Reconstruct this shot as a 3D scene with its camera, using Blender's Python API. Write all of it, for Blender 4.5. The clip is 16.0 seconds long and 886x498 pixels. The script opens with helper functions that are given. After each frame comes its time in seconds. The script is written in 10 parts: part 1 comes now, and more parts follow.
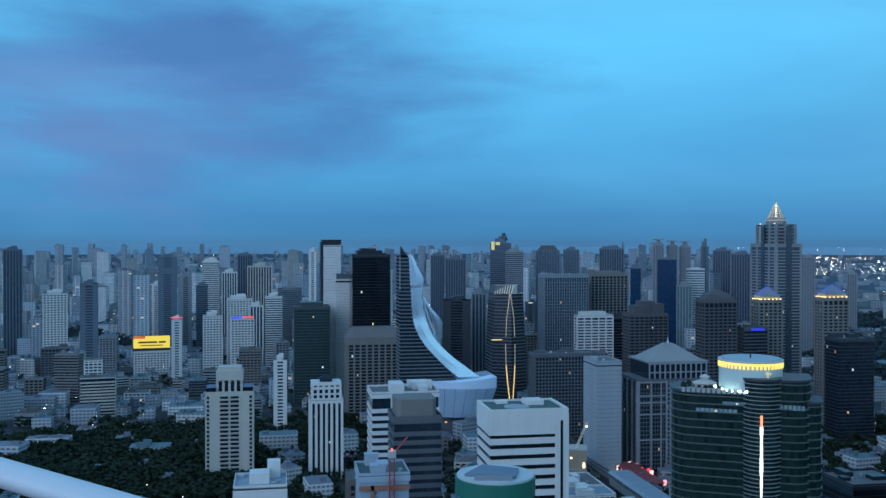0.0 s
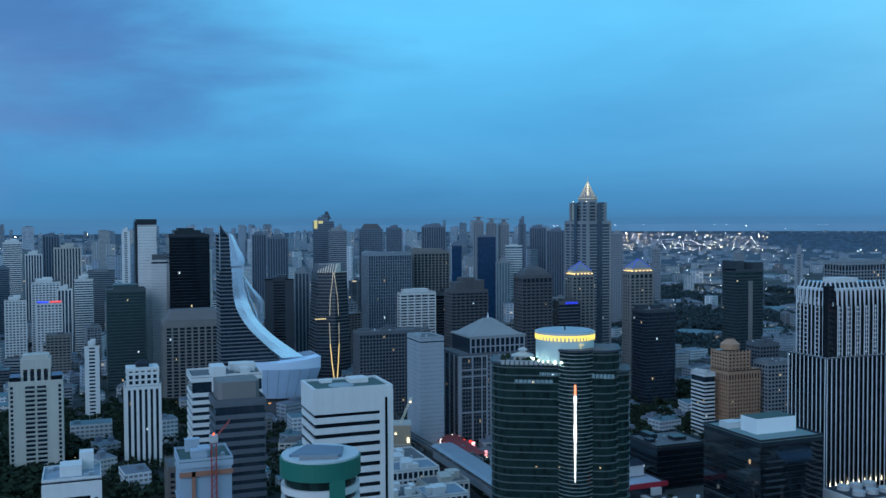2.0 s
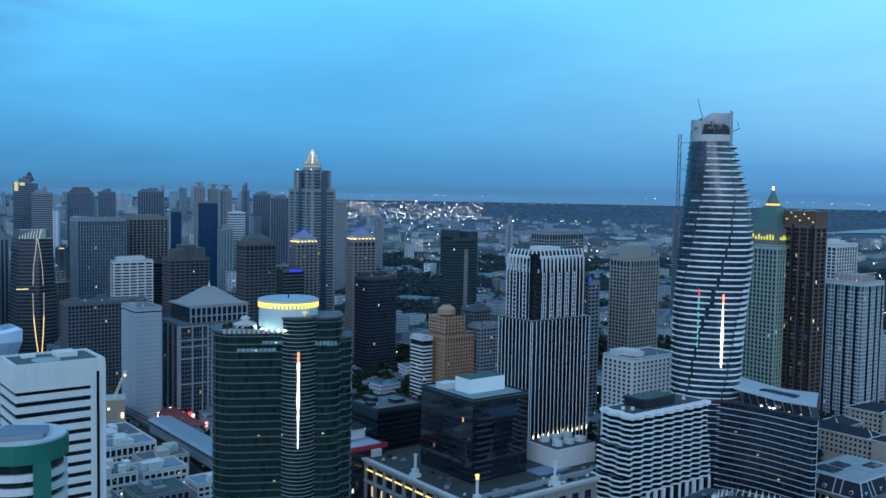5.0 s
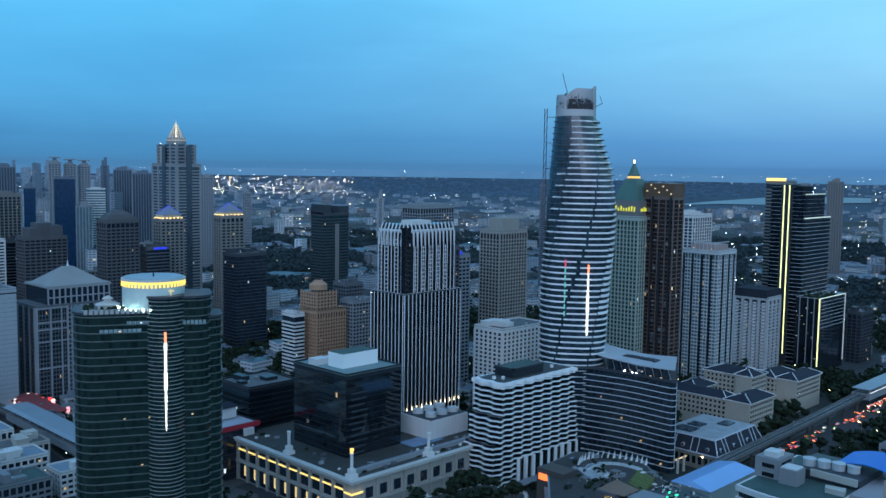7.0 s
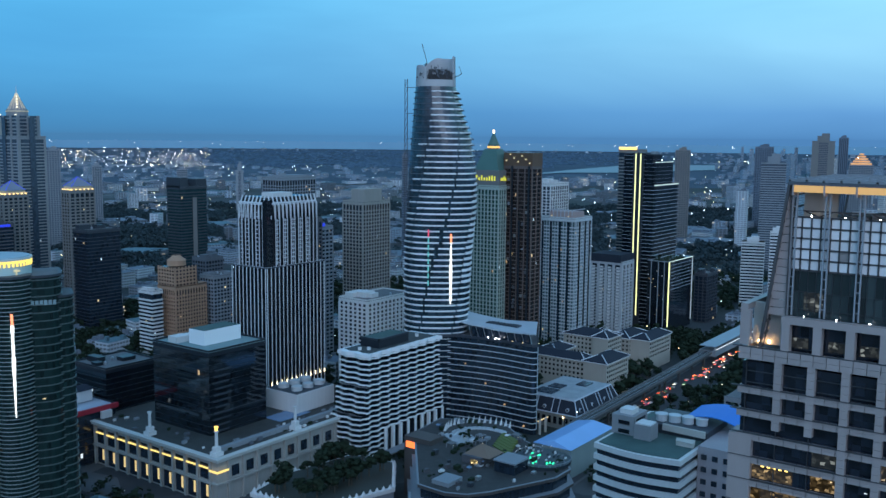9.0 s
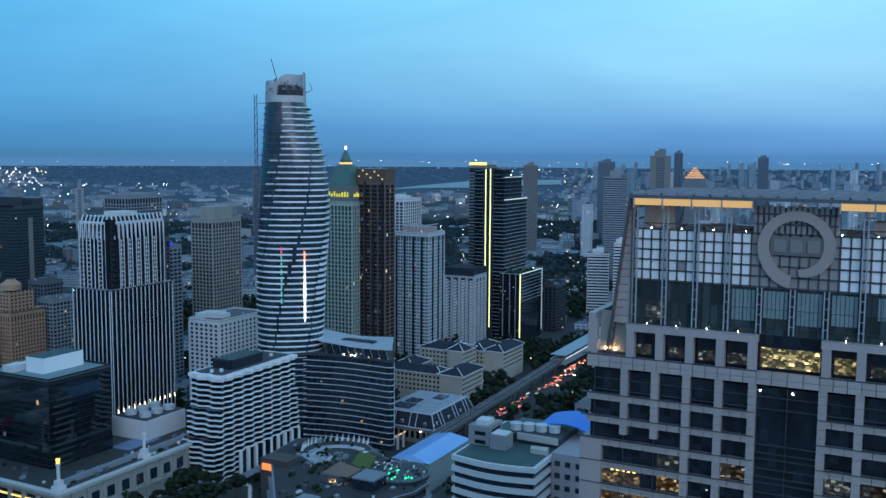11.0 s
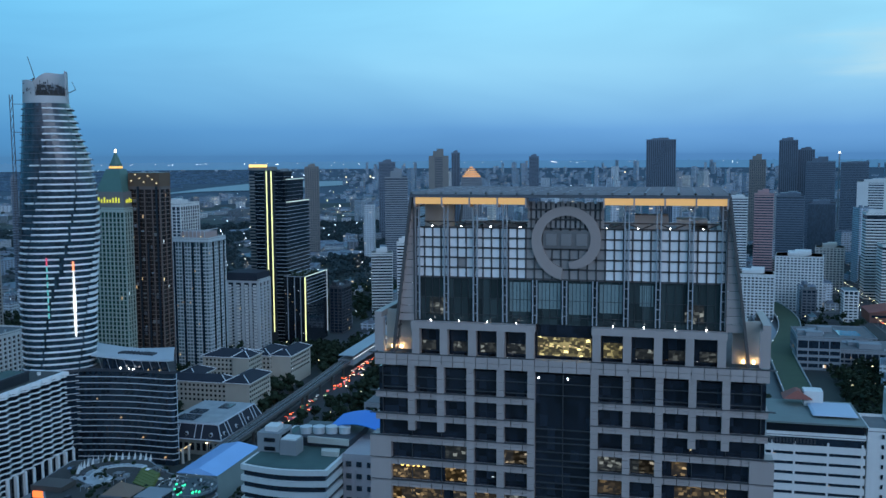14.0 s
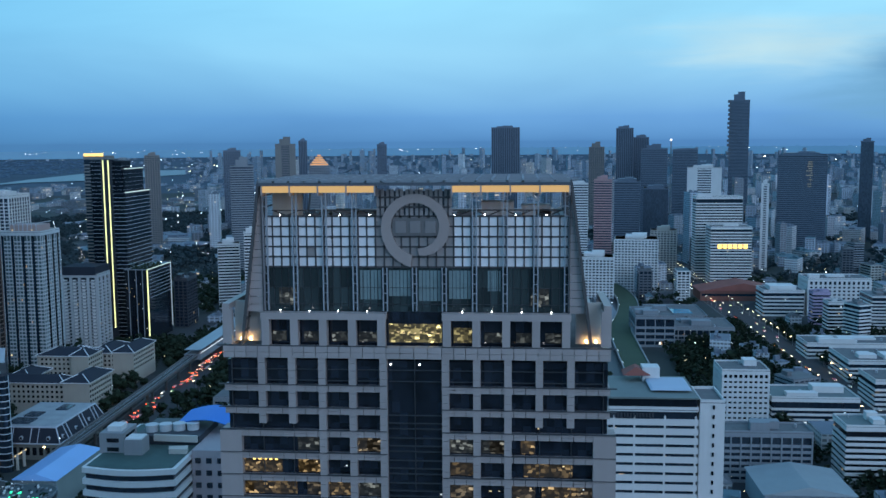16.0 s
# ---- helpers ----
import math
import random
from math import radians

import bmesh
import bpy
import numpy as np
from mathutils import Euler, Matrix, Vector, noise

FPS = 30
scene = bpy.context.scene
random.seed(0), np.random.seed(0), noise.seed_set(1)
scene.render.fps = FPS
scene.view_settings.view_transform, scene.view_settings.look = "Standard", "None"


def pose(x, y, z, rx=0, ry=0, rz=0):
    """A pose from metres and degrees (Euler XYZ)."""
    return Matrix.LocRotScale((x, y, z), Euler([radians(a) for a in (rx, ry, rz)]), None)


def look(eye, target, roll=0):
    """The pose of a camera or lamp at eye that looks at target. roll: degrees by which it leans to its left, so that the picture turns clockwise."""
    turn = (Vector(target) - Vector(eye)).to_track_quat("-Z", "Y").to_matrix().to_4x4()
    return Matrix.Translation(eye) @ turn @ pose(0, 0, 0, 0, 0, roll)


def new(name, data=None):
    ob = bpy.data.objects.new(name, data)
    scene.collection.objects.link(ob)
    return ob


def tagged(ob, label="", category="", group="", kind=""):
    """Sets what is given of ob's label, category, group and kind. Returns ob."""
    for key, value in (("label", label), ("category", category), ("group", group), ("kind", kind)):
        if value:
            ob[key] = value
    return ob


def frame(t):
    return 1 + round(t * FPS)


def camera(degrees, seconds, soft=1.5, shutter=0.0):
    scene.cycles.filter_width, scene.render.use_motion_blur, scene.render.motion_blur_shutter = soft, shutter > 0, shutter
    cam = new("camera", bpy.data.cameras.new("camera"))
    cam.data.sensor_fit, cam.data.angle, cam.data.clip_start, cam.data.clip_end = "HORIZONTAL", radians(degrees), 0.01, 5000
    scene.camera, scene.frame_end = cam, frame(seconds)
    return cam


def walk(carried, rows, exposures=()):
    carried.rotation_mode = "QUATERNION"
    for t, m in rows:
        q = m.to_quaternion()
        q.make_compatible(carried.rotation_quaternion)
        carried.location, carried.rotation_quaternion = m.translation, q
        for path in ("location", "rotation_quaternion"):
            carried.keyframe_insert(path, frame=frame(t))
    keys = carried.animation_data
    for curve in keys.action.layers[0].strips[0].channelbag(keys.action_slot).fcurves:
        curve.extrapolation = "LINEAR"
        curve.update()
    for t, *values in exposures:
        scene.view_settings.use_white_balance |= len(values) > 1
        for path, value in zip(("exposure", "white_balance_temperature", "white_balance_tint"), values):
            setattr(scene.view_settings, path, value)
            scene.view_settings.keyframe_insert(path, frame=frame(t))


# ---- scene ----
# A terrace high over a big city at dusk; the camera turns on the spot. x and y run along the street grid.
EYE = 200.0
cam = camera(50.63, 16.0, soft=1.5)
EXPO = [(0.0, 0.0), (2.0, 0.0), (3.0, 0.10), (3.5, 0.02), (4.0, 0.10), (4.5, 0.22), (7.0, 0.10), (9.0, 0.10), (12.0, 0.05), (13.0, 0.0), (16.0, 0.03)]
ROWS = [  # seconds, yaw, pitch, roll
    (0.0, -10.00, -0.52, -0.02),
    (0.5, -12.78, -0.77, 0.07),
    (1.0, -15.23, -1.05, 0.11),
    (1.5, -17.79, -1.37, 0.20),
    (2.0, -20.79, -1.86, 0.27),
    (2.5, -23.88, -2.35, 0.15),
    (3.0, -26.95, -2.79, -0.01),
    (3.5, -29.89, -3.10, -0.20),
    (4.0, -32.70, -3.37, -0.56),
    (4.5, -35.22, -3.55, -0.85),
    (7.0, -45.39, -5.17, -0.82),
    (7.5, -47.33, -5.84, -0.73),
    (8.0, -49.37, -6.46, -0.70),
    (8.5, -51.57, -6.78, -0.58),
    (9.0, -53.81, -6.85, -0.52),
    (11.5, -65.01, -5.45, -0.30),
    (12.0, -67.22, -5.11, -0.27),
    (12.5, -69.43, -4.80, -0.25),
    (13.0, -71.61, -4.77, -0.15),
    (13.5, -73.82, -5.20, 0.03),
    (14.0, -76.08, -5.74, 0.31),
    (14.5, -78.37, -6.14, 0.56),
    (15.0, -80.69, -6.35, 0.53),
    (15.5, -83.01, -6.46, 0.57),
    (16.0, -85.32, -6.53, 0.41),
]
walk(cam, [(t, pose(0, 0, EYE, 90 + pitch, roll, yaw)) for t, yaw, pitch, roll in ROWS],
     exposures=EXPO)

# ---- light: blue dusk under a high thin overcast, the brighter west behind the camera ----
world = bpy.data.worlds.new("dusk")
scene.world = world
world.use_nodes = True
wt = world.node_tree
wt.nodes.clear()


def wnode(kind, **values):
    n = wt.nodes.new(kind)
    for key, value in values.items():
        n.inputs[key].default_value = value
    return n


def ramp(tree, stops, interpolation="LINEAR"):
    n = tree.nodes.new("ShaderNodeValToRGB")
    n.color_ramp.interpolation = interpolation
    while len(n.color_ramp.elements) < len(stops):
        n.color_ramp.elements.new(0.5)
    for e, (at, colour) in zip(n.color_ramp.elements, stops):
        e.position = at
        e.color = (*colour, 1)
    return n


def math_node(tree, op, a, b=None, c=None):
    n = tree.nodes.new("ShaderNodeMath")
    n.operation = op
    for i, v in enumerate((a, b, c)):
        if v is None:
            continue
        if isinstance(v, (int, float)):
            n.inputs[i].default_value = v
        else:
            tree.links.new(v, n.inputs[i])
    return n.outputs[0]


def mix_node(tree, fac, a, b, blend="MIX"):
    n = tree.nodes.new("ShaderNodeMix")
    n.data_type = "RGBA"
    n.blend_type = blend
    for sock, v in ((n.inputs[0], fac), (n.inputs[6], a), (n.inputs[7], b)):
        if isinstance(v, (int, float)):
            sock.default_value = v
        elif isinstance(v, tuple):
            sock.default_value = (*v, 1)
        else:
            tree.links.new(v, sock)
    return n.outputs[2]


way = wnode("ShaderNodeTexCoord").outputs["Generated"]
axes = wnode("ShaderNodeSeparateXYZ")
wt.links.new(way, axes.inputs[0])
up = axes.outputs[2]
# height over the horizon, 0 at the horizon to 1 straight up, spread out near the horizon
rise = math_node(wt, "POWER", math_node(wt, "MAXIMUM", up, 0.0), 0.5)
clear = ramp(wt, [(0.0, (0.062, 0.212, 0.420)), (0.16, (0.060, 0.278, 0.560)), (0.30, (0.080, 0.408, 0.780)), (0.45, (0.116, 0.575, 0.995)), (0.62, (0.15, 0.54, 0.90)), (1.0, (0.17, 0.37, 0.72))])
wt.links.new(rise, clear.inputs[0])
# the south-western sky is paler
pale = ramp(wt, [(0.0, (0.085, 0.245, 0.520)), (0.16, (0.140, 0.365, 0.715)), (0.30, (0.310, 0.665, 0.930)), (0.45, (0.370, 0.860, 1.10)), (0.62, (0.28, 0.66, 1.0)), (1.0, (0.17, 0.37, 0.72))])
wt.links.new(rise, pale.inputs[0])
south = math_node(wt, "SUBTRACT", math_node(wt, "MULTIPLY", axes.outputs[0], 0.9), math_node(wt, "MULTIPLY", axes.outputs[1], 0.75))
side = wt.nodes.new("ShaderNodeMapRange")
side.interpolation_type = "SMOOTHSTEP"
side.inputs[1].default_value, side.inputs[2].default_value = -0.30, 1.15
wt.links.new(south, side.inputs[0])
sky = mix_node(wt, side.outputs[0], clear.outputs[0], pale.outputs[0])
# behind the camera the afterglow in the west
west = wt.nodes.new("ShaderNodeMapRange")
west.interpolation_type = "SMOOTHSTEP"
west.inputs[1].default_value, west.inputs[2].default_value = 0.25, 1.0
wt.links.new(math_node(wt, "SUBTRACT", math_node(wt, "MULTIPLY", axes.outputs[0], -0.8), math_node(wt, "MULTIPLY", axes.outputs[1], 0.6)), west.inputs[0])
glow = ramp(wt, [(0.0, (0.30, 0.45, 0.80)), (0.35, (0.40, 0.66, 1.12)), (1.0, (0.17, 0.37, 0.72))])
wt.links.new(rise, glow.inputs[0])
sky = mix_node(wt, west.outputs[0], sky, glow.outputs[0])


def cloud(colour, towards, spread, squash, size, low, high, seed):
    """A bank of cloud round one direction of the sky, with a ragged edge."""
    global sky
    grain = wnode("ShaderNodeTexNoise", Scale=size, Detail=6.0, Roughness=0.52, Distortion=0.3)
    place = wt.nodes.new("ShaderNodeMapping")
    place.inputs["Scale"].default_value = (1, 1, squash)
    place.inputs["Location"].default_value = (seed, 0, 0)
    wt.links.new(way, place.inputs[0])
    wt.links.new(place.outputs[0], grain.inputs["Vector"])
    off = wt.nodes.new("ShaderNodeVectorMath")
    off.operation = "SUBTRACT"
    wt.links.new(way, off.inputs[0])
    off.inputs[1].default_value = Vector(towards).normalized()
    flat = wt.nodes.new("ShaderNodeVectorMath")
    flat.operation = "MULTIPLY"
    wt.links.new(off.outputs[0], flat.inputs[0])
    flat.inputs[1].default_value = (1, 1, squash * 0.62)
    far = wt.nodes.new("ShaderNodeVectorMath")
    far.operation = "LENGTH"
    wt.links.new(flat.outputs[0], far.inputs[0])
    near = math_node(wt, "SUBTRACT", 1.0, math_node(wt, "DIVIDE", far.outputs[1], spread))
    thick = math_node(wt, "ADD", near, math_node(wt, "MULTIPLY", math_node(wt, "SUBTRACT", grain.outputs[0], 0.5), 1.5))
    edge = wt.nodes.new("ShaderNodeMapRange")
    edge.interpolation_type = "SMOOTHSTEP"
    edge.inputs[1].default_value, edge.inputs[2].default_value = low, high
    wt.links.new(thick, edge.inputs[0])
    sky = mix_node(wt, edge.outputs[0], sky, colour)


def towards(bearing, elevation):
    b, e = radians(bearing), radians(elevation)
    return (math.sin(b) * math.cos(e), math.cos(b) * math.cos(e), math.sin(e))


cloud((0.068, 0.210, 0.510), towards(-4, 10.8), 0.46, 3.4, 4.0, 0.10, 1.0, 0.0)
cloud((0.120, 0.260, 0.560), towards(-12, 6.5), 0.36, 4.0, 5.0, 0.20, 1.15, 3.0)
cloud((0.50, 0.74, 0.84), towards(104, 5.4), 0.22, 7.0, 5.0, 0.25, 1.15, 5.0)
cloud((0.145, 0.365, 0.600), towards(114, 2.7), 0.24, 6.0, 4.0, 0.22, 0.85, 9.0)
cloud((0.20, 0.40, 0.60), towards(113, 10.0), 0.10, 5.0, 5.0, 0.25, 0.85, 2.0)
drift = wnode("ShaderNodeTexNoise", Scale=2.2, Detail=4.0, Roughness=0.5, Distortion=0.6)
drift_at = wt.nodes.new("ShaderNodeMapping")
drift_at.inputs["Scale"].default_value = (1, 1, 4.5)
wt.links.new(way, drift_at.inputs[0])
wt.links.new(drift_at.outputs[0], drift.inputs["Vector"])
haze_tone = ramp(wt, [(0.30, (0.86, 0.88, 0.91)), (0.52, (1.0, 1.0, 1.0)), (0.72, (1.13, 1.10, 1.06))])
wt.links.new(drift.outputs[0], haze_tone.inputs[0])
sky = mix_node(wt, 1.0, sky, haze_tone.outputs[0], "MULTIPLY")
back = wnode("ShaderNodeBackground", Strength=1.0)
wt.links.new(sky, back.inputs[0])
night = wnode("ShaderNodeTexSky")  # the twilight air itself, faint
night.sky_type, night.sun_disc = "NISHITA", False
night.sun_elevation, night.sun_rotation = radians(1.0), radians(233)
veil = wnode("ShaderNodeBackground", Strength=0.006)
wt.links.new(night.outputs[0], veil.inputs[0])
both = wnode("ShaderNodeAddShader")
wt.links.new(back.outputs[0], both.inputs[0])
wt.links.new(veil.outputs[0], both.inputs[1])
wt.links.new(both.outputs[0], wnode("ShaderNodeOutputWorld").inputs[0])

sun = new("sun", bpy.data.lights.new("sun", "SUN"))
sun.data.energy, sun.data.angle, sun.data.color = 1.12, radians(50), (0.60, 0.77, 1.0)
sun.matrix_world = look((0, 0, 300), (200, 165, 180))

# ---- materials ----
MATS = {}


def principled(name):
    m = bpy.data.materials.new(name)
    m.use_nodes = True
    return m, m.node_tree, m.node_tree.nodes["Principled BSDF"]


def surface(name, colour, rough=0.75, vary=0.22, coarse=0.06, fine=1.3, bump=0.0, metal=0.0, streak=0.0, random_tint=0.0, spec=0.4):
    """A weathered surface: broad stains, fine grain, and rain streaks down the walls."""
    if name in MATS:
        return MATS[name]
    m, t, b = principled(name)
    co = t.nodes.new("ShaderNodeTexCoord").outputs["Object"]
    big, small = t.nodes.new("ShaderNodeTexNoise"), t.nodes.new("ShaderNodeTexNoise")
    big.inputs["Scale"].default_value, small.inputs["Scale"].default_value = coarse, fine
    big.inputs["Detail"].default_value = small.inputs["Detail"].default_value = 4
    for n in (big, small):
        t.links.new(co, n.inputs["Vector"])
    dark = tuple(c * (1 - vary) for c in colour)
    light = tuple(min(1, c * (1 + vary * 0.6)) for c in colour)
    col = mix_node(t, big.outputs[0], dark, light)
    col = mix_node(t, math_node(t, "MULTIPLY", small.outputs[0], vary), col, tuple(c * 0.55 for c in colour))
    if streak:
        run = t.nodes.new("ShaderNodeMapping")
        run.inputs["Scale"].default_value = (0.9, 0.9, 0.03)
        t.links.new(co, run.inputs[0])
        rain = t.nodes.new("ShaderNodeTexNoise")
        rain.inputs["Scale"].default_value, rain.inputs["Detail"].default_value = 1.0, 3
        t.links.new(run.outputs[0], rain.inputs["Vector"])
        col = mix_node(t, math_node(t, "MULTIPLY", rain.outputs[0], streak), col, tuple(c * 0.45 for c in colour))
    if random_tint:
        tint = t.nodes.new("ShaderNodeObjectInfo").outputs["Random"]
        col = mix_node(t, math_node(t, "MULTIPLY", tint, random_tint), col, tuple(c * 0.35 for c in colour))
    t.links.new(col, b.inputs["Base Color"])
    b.inputs["Roughness"].default_value, b.inputs["Metallic"].default_value = rough, metal
    b.inputs["Specular IOR Level"].default_value = spec
    if bump:
        bp = t.nodes.new("ShaderNodeBump")
        bp.inputs["Strength"].default_value, bp.inputs["Distance"].default_value = bump, 0.1
        t.links.new(small.outputs[0], bp.inputs["Height"])
        t.links.new(bp.outputs[0], b.inputs["Normal"])
    MATS[name] = m
    return m


def glass(name, colour, rough=0.12, wobble=0.03, cell=(1.5, 1.5, 3.5), vary=0.5, mullion=0.0, metal=0.0, spec=0.5):
    """Curtain-wall glass: panes of slightly different tone and tilt, with dark joints where mullion is given."""
    if name in MATS:
        return MATS[name]
    m, t, b = principled(name)
    co = t.nodes.new("ShaderNodeTexCoord").outputs["Object"]
    step = t.nodes.new("ShaderNodeVectorMath")
    step.operation = "DIVIDE"
    t.links.new(co, step.inputs[0])
    step.inputs[1].default_value = cell
    floor_ = t.nodes.new("ShaderNodeVectorMath")
    floor_.operation = "FLOOR"
    t.links.new(step.outputs[0], floor_.inputs[0])
    rnd = t.nodes.new("ShaderNodeTexWhiteNoise")
    t.links.new(floor_.outputs[0], rnd.inputs["Vector"])
    col = mix_node(t, math_node(t, "MULTIPLY", rnd.outputs[0], vary), colour, tuple(c * 0.25 for c in colour))
    if mullion:
        parts = t.nodes.new("ShaderNodeSeparateXYZ")
        fr = t.nodes.new("ShaderNodeVectorMath")
        fr.operation = "FRACTION"
        t.links.new(step.outputs[0], fr.inputs[0])
        t.links.new(fr.outputs[0], parts.inputs[0])
        line = math_node(t, "LESS_THAN", parts.outputs[2], mullion)
        col = mix_node(t, line, col, (0.05, 0.055, 0.06))
    t.links.new(col, b.inputs["Base Color"])
    b.inputs["Roughness"].default_value, b.inputs["Metallic"].default_value = rough, metal
    b.inputs["Specular IOR Level"].default_value = spec
    bp = t.nodes.new("ShaderNodeBump")
    bp.inputs["Strength"].default_value, bp.inputs["Distance"].default_value = wobble, 1.0
    t.links.new(rnd.outputs[0], bp.inputs["Height"])
    t.links.new(bp.outputs[0], b.inputs["Normal"])
    MATS[name] = m
    return m


def glowing(name, colour, strength):
    if name in MATS:
        return MATS[name]
    m, t, b = principled(name)
    b.inputs["Base Color"].default_value = (*[min(1, c) * 0.5 for c in colour], 1)
    b.inputs["Emission Color"].default_value = (*colour, 1)
    b.inputs["Emission Strength"].default_value = strength
    MATS[name] = m
    return m


def room_glow(name, colour, strength):
    """Lit rooms seen through glass: dim walls, shelves and screens, a few bright fittings."""
    m, t, b = principled(name)
    co = t.nodes.new("ShaderNodeTexCoord").outputs["Object"]
    place = t.nodes.new("ShaderNodeMapping")
    place.inputs["Scale"].default_value = (1.0, 1.5, 2.3)
    t.links.new(co, place.inputs[0])
    cells = t.nodes.new("ShaderNodeTexVoronoi")
    cells.distance = "CHEBYCHEV"
    cells.inputs["Scale"].default_value, cells.inputs["Randomness"].default_value = 1.0, 0.85
    t.links.new(place.outputs[0], cells.inputs["Vector"])
    one = t.nodes.new("ShaderNodeSeparateColor")
    t.links.new(cells.outputs["Color"], one.inputs[0])
    r = ramp(t, [(0.0, (0.02, 0.02, 0.02)), (0.45, (0.06, 0.06, 0.06)), (0.70, (0.16, 0.16, 0.16)), (0.86, (0.40, 0.40, 0.40)), (0.95, (1.0, 1.0, 1.0))], "CONSTANT")
    t.links.new(one.outputs[0], r.inputs[0])
    wide = t.nodes.new("ShaderNodeTexNoise")
    wide.inputs["Scale"].default_value, wide.inputs["Detail"].default_value = 0.35, 2
    t.links.new(co, wide.inputs["Vector"])
    b.inputs["Base Color"].default_value = (0.03, 0.028, 0.026, 1)
    b.inputs["Roughness"].default_value = 0.08
    b.inputs["Emission Color"].default_value = (*colour, 1)
    t.links.new(math_node(t, "MULTIPLY", math_node(t, "MULTIPLY", r.outputs[0], math_node(t, "MULTIPLY", wide.outputs[0], 2.0)), strength), b.inputs["Emission Strength"])
    return m


def far_facade(name, tones, floor_height, bay, window, lit):
    """Walls of blocks too far off for single windows: rows of dark openings, a few of them lit; each block has its own tone."""
    m, t, b = principled(name)
    tc = t.nodes.new("ShaderNodeTexCoord")
    s = t.nodes.new("ShaderNodeSeparateXYZ")
    t.links.new(tc.outputs["Object"], s.inputs[0])
    own = t.nodes.new("ShaderNodeNewGeometry").outputs["Random Per Island"]
    tone = ramp(t, tones)
    t.links.new(own, tone.inputs[0])
    v = math_node(t, "DIVIDE", s.outputs[2], floor_height)
    u = math_node(t, "DIVIDE", math_node(t, "ADD", s.outputs[0], s.outputs[1]), bay)
    hole = math_node(t, "MULTIPLY", math_node(t, "LESS_THAN", math_node(t, "FRACT", v), window), math_node(t, "LESS_THAN", math_node(t, "FRACT", u), 0.72))
    nrm = t.nodes.new("ShaderNodeSeparateXYZ")
    t.links.new(tc.outputs["Normal"], nrm.inputs[0])
    hole = math_node(t, "MULTIPLY", hole, math_node(t, "LESS_THAN", nrm.outputs[2], 0.5))
    cells = t.nodes.new("ShaderNodeCombineXYZ")
    t.links.new(math_node(t, "FLOOR", u), cells.inputs[0])
    t.links.new(math_node(t, "FLOOR", v), cells.inputs[1])
    t.links.new(own, cells.inputs[2])
    rnd = t.nodes.new("ShaderNodeTexWhiteNoise")
    t.links.new(cells.outputs[0], rnd.inputs["Vector"])
    stain = t.nodes.new("ShaderNodeTexNoise")
    stain.inputs["Scale"].default_value = 0.08
    t.links.new(tc.outputs["Object"], stain.inputs["Vector"])
    wall = mix_node(t, math_node(t, "MULTIPLY", stain.outputs[0], 0.5), tone.outputs[0], (0.20, 0.20, 0.20))
    t.links.new(mix_node(t, math_node(t, "MULTIPLY", hole, 0.75), wall, (0.04, 0.045, 0.05)), b.inputs["Base Color"])
    b.inputs["Roughness"].default_value = 0.7
    on = math_node(t, "MULTIPLY", hole, math_node(t, "GREATER_THAN", rnd.outputs[0], 1 - lit))
    b.inputs["Emission Color"].default_value = (1.0, 0.78, 0.5, 1)
    t.links.new(math_node(t, "MULTIPLY", on, 0.8), b.inputs["Emission Strength"])
    MATS[name] = m
    return m


WHITE = surface("white paint", (0.71, 0.70, 0.685), vary=0.14, streak=0.28)
CREAM = surface("cream render", (0.55, 0.52, 0.47), streak=0.4)
BEIGE = surface("beige stone", (0.215, 0.205, 0.195), streak=0.3)
TAN = surface("tan stone", (0.47, 0.28, 0.18), streak=0.3)
BROWN = surface("brown cladding", (0.098, 0.096, 0.104), streak=0.2)
GREY = surface("grey concrete", (0.27, 0.295, 0.32), streak=0.4)
MIDGREY = surface("mid grey concrete", (0.118, 0.132, 0.152), streak=0.4)
DARKGREY = surface("dark grey cladding", (0.040, 0.048, 0.060), rough=0.5)
BLACK = surface("black cladding", (0.018, 0.023, 0.031), rough=0.35)
PINKSTONE = surface("pinkish grey granite", (0.43, 0.365, 0.345), rough=0.45, vary=0.2, coarse=0.12, fine=4.0, streak=0.18, random_tint=0.22)
METAL = surface("brushed steel", (0.55, 0.57, 0.60), rough=0.35, metal=0.8)
PALE_METAL = surface("polished ribbon panels", (0.66, 0.76, 0.88), rough=0.22, vary=0.08, coarse=0.03, metal=0.85)
ROOF = surface("roof screed", (0.15, 0.15, 0.155), vary=0.5, coarse=0.25)
ROOF_PALE = surface("pale blue roof screed", (0.30, 0.36, 0.42), vary=0.3, coarse=0.25)
ROOF_BLUE = surface("blue grey sheet roof", (0.22, 0.28, 0.34), vary=0.3, coarse=0.2)
GREEN_ROOF = surface("green roof coating", (0.065, 0.115, 0.105), vary=0.35, coarse=0.2)
RED_TILE = surface("red tiles", (0.28, 0.09, 0.07), vary=0.35)
SLATE_BLUE = surface("haze-toned slate blue", (0.125, 0.165, 0.215), rough=0.45, streak=0.2)
SLATE = surface("dark blue tiles", (0.03, 0.036, 0.05), rough=0.75, spec=0.15, vary=0.3)
GLASS_DARK = glass("dark glass", (0.018, 0.030, 0.046), spec=0.7)
GLASS_BLACK = glass("black glass", (0.009, 0.013, 0.019), rough=0.08)
GLASS_GREEN = glass("green glass", (0.014, 0.034, 0.032), rough=0.10, vary=0.7)
GLASS_BLUE = glass("blue glass", (0.030, 0.050, 0.075), rough=0.12)
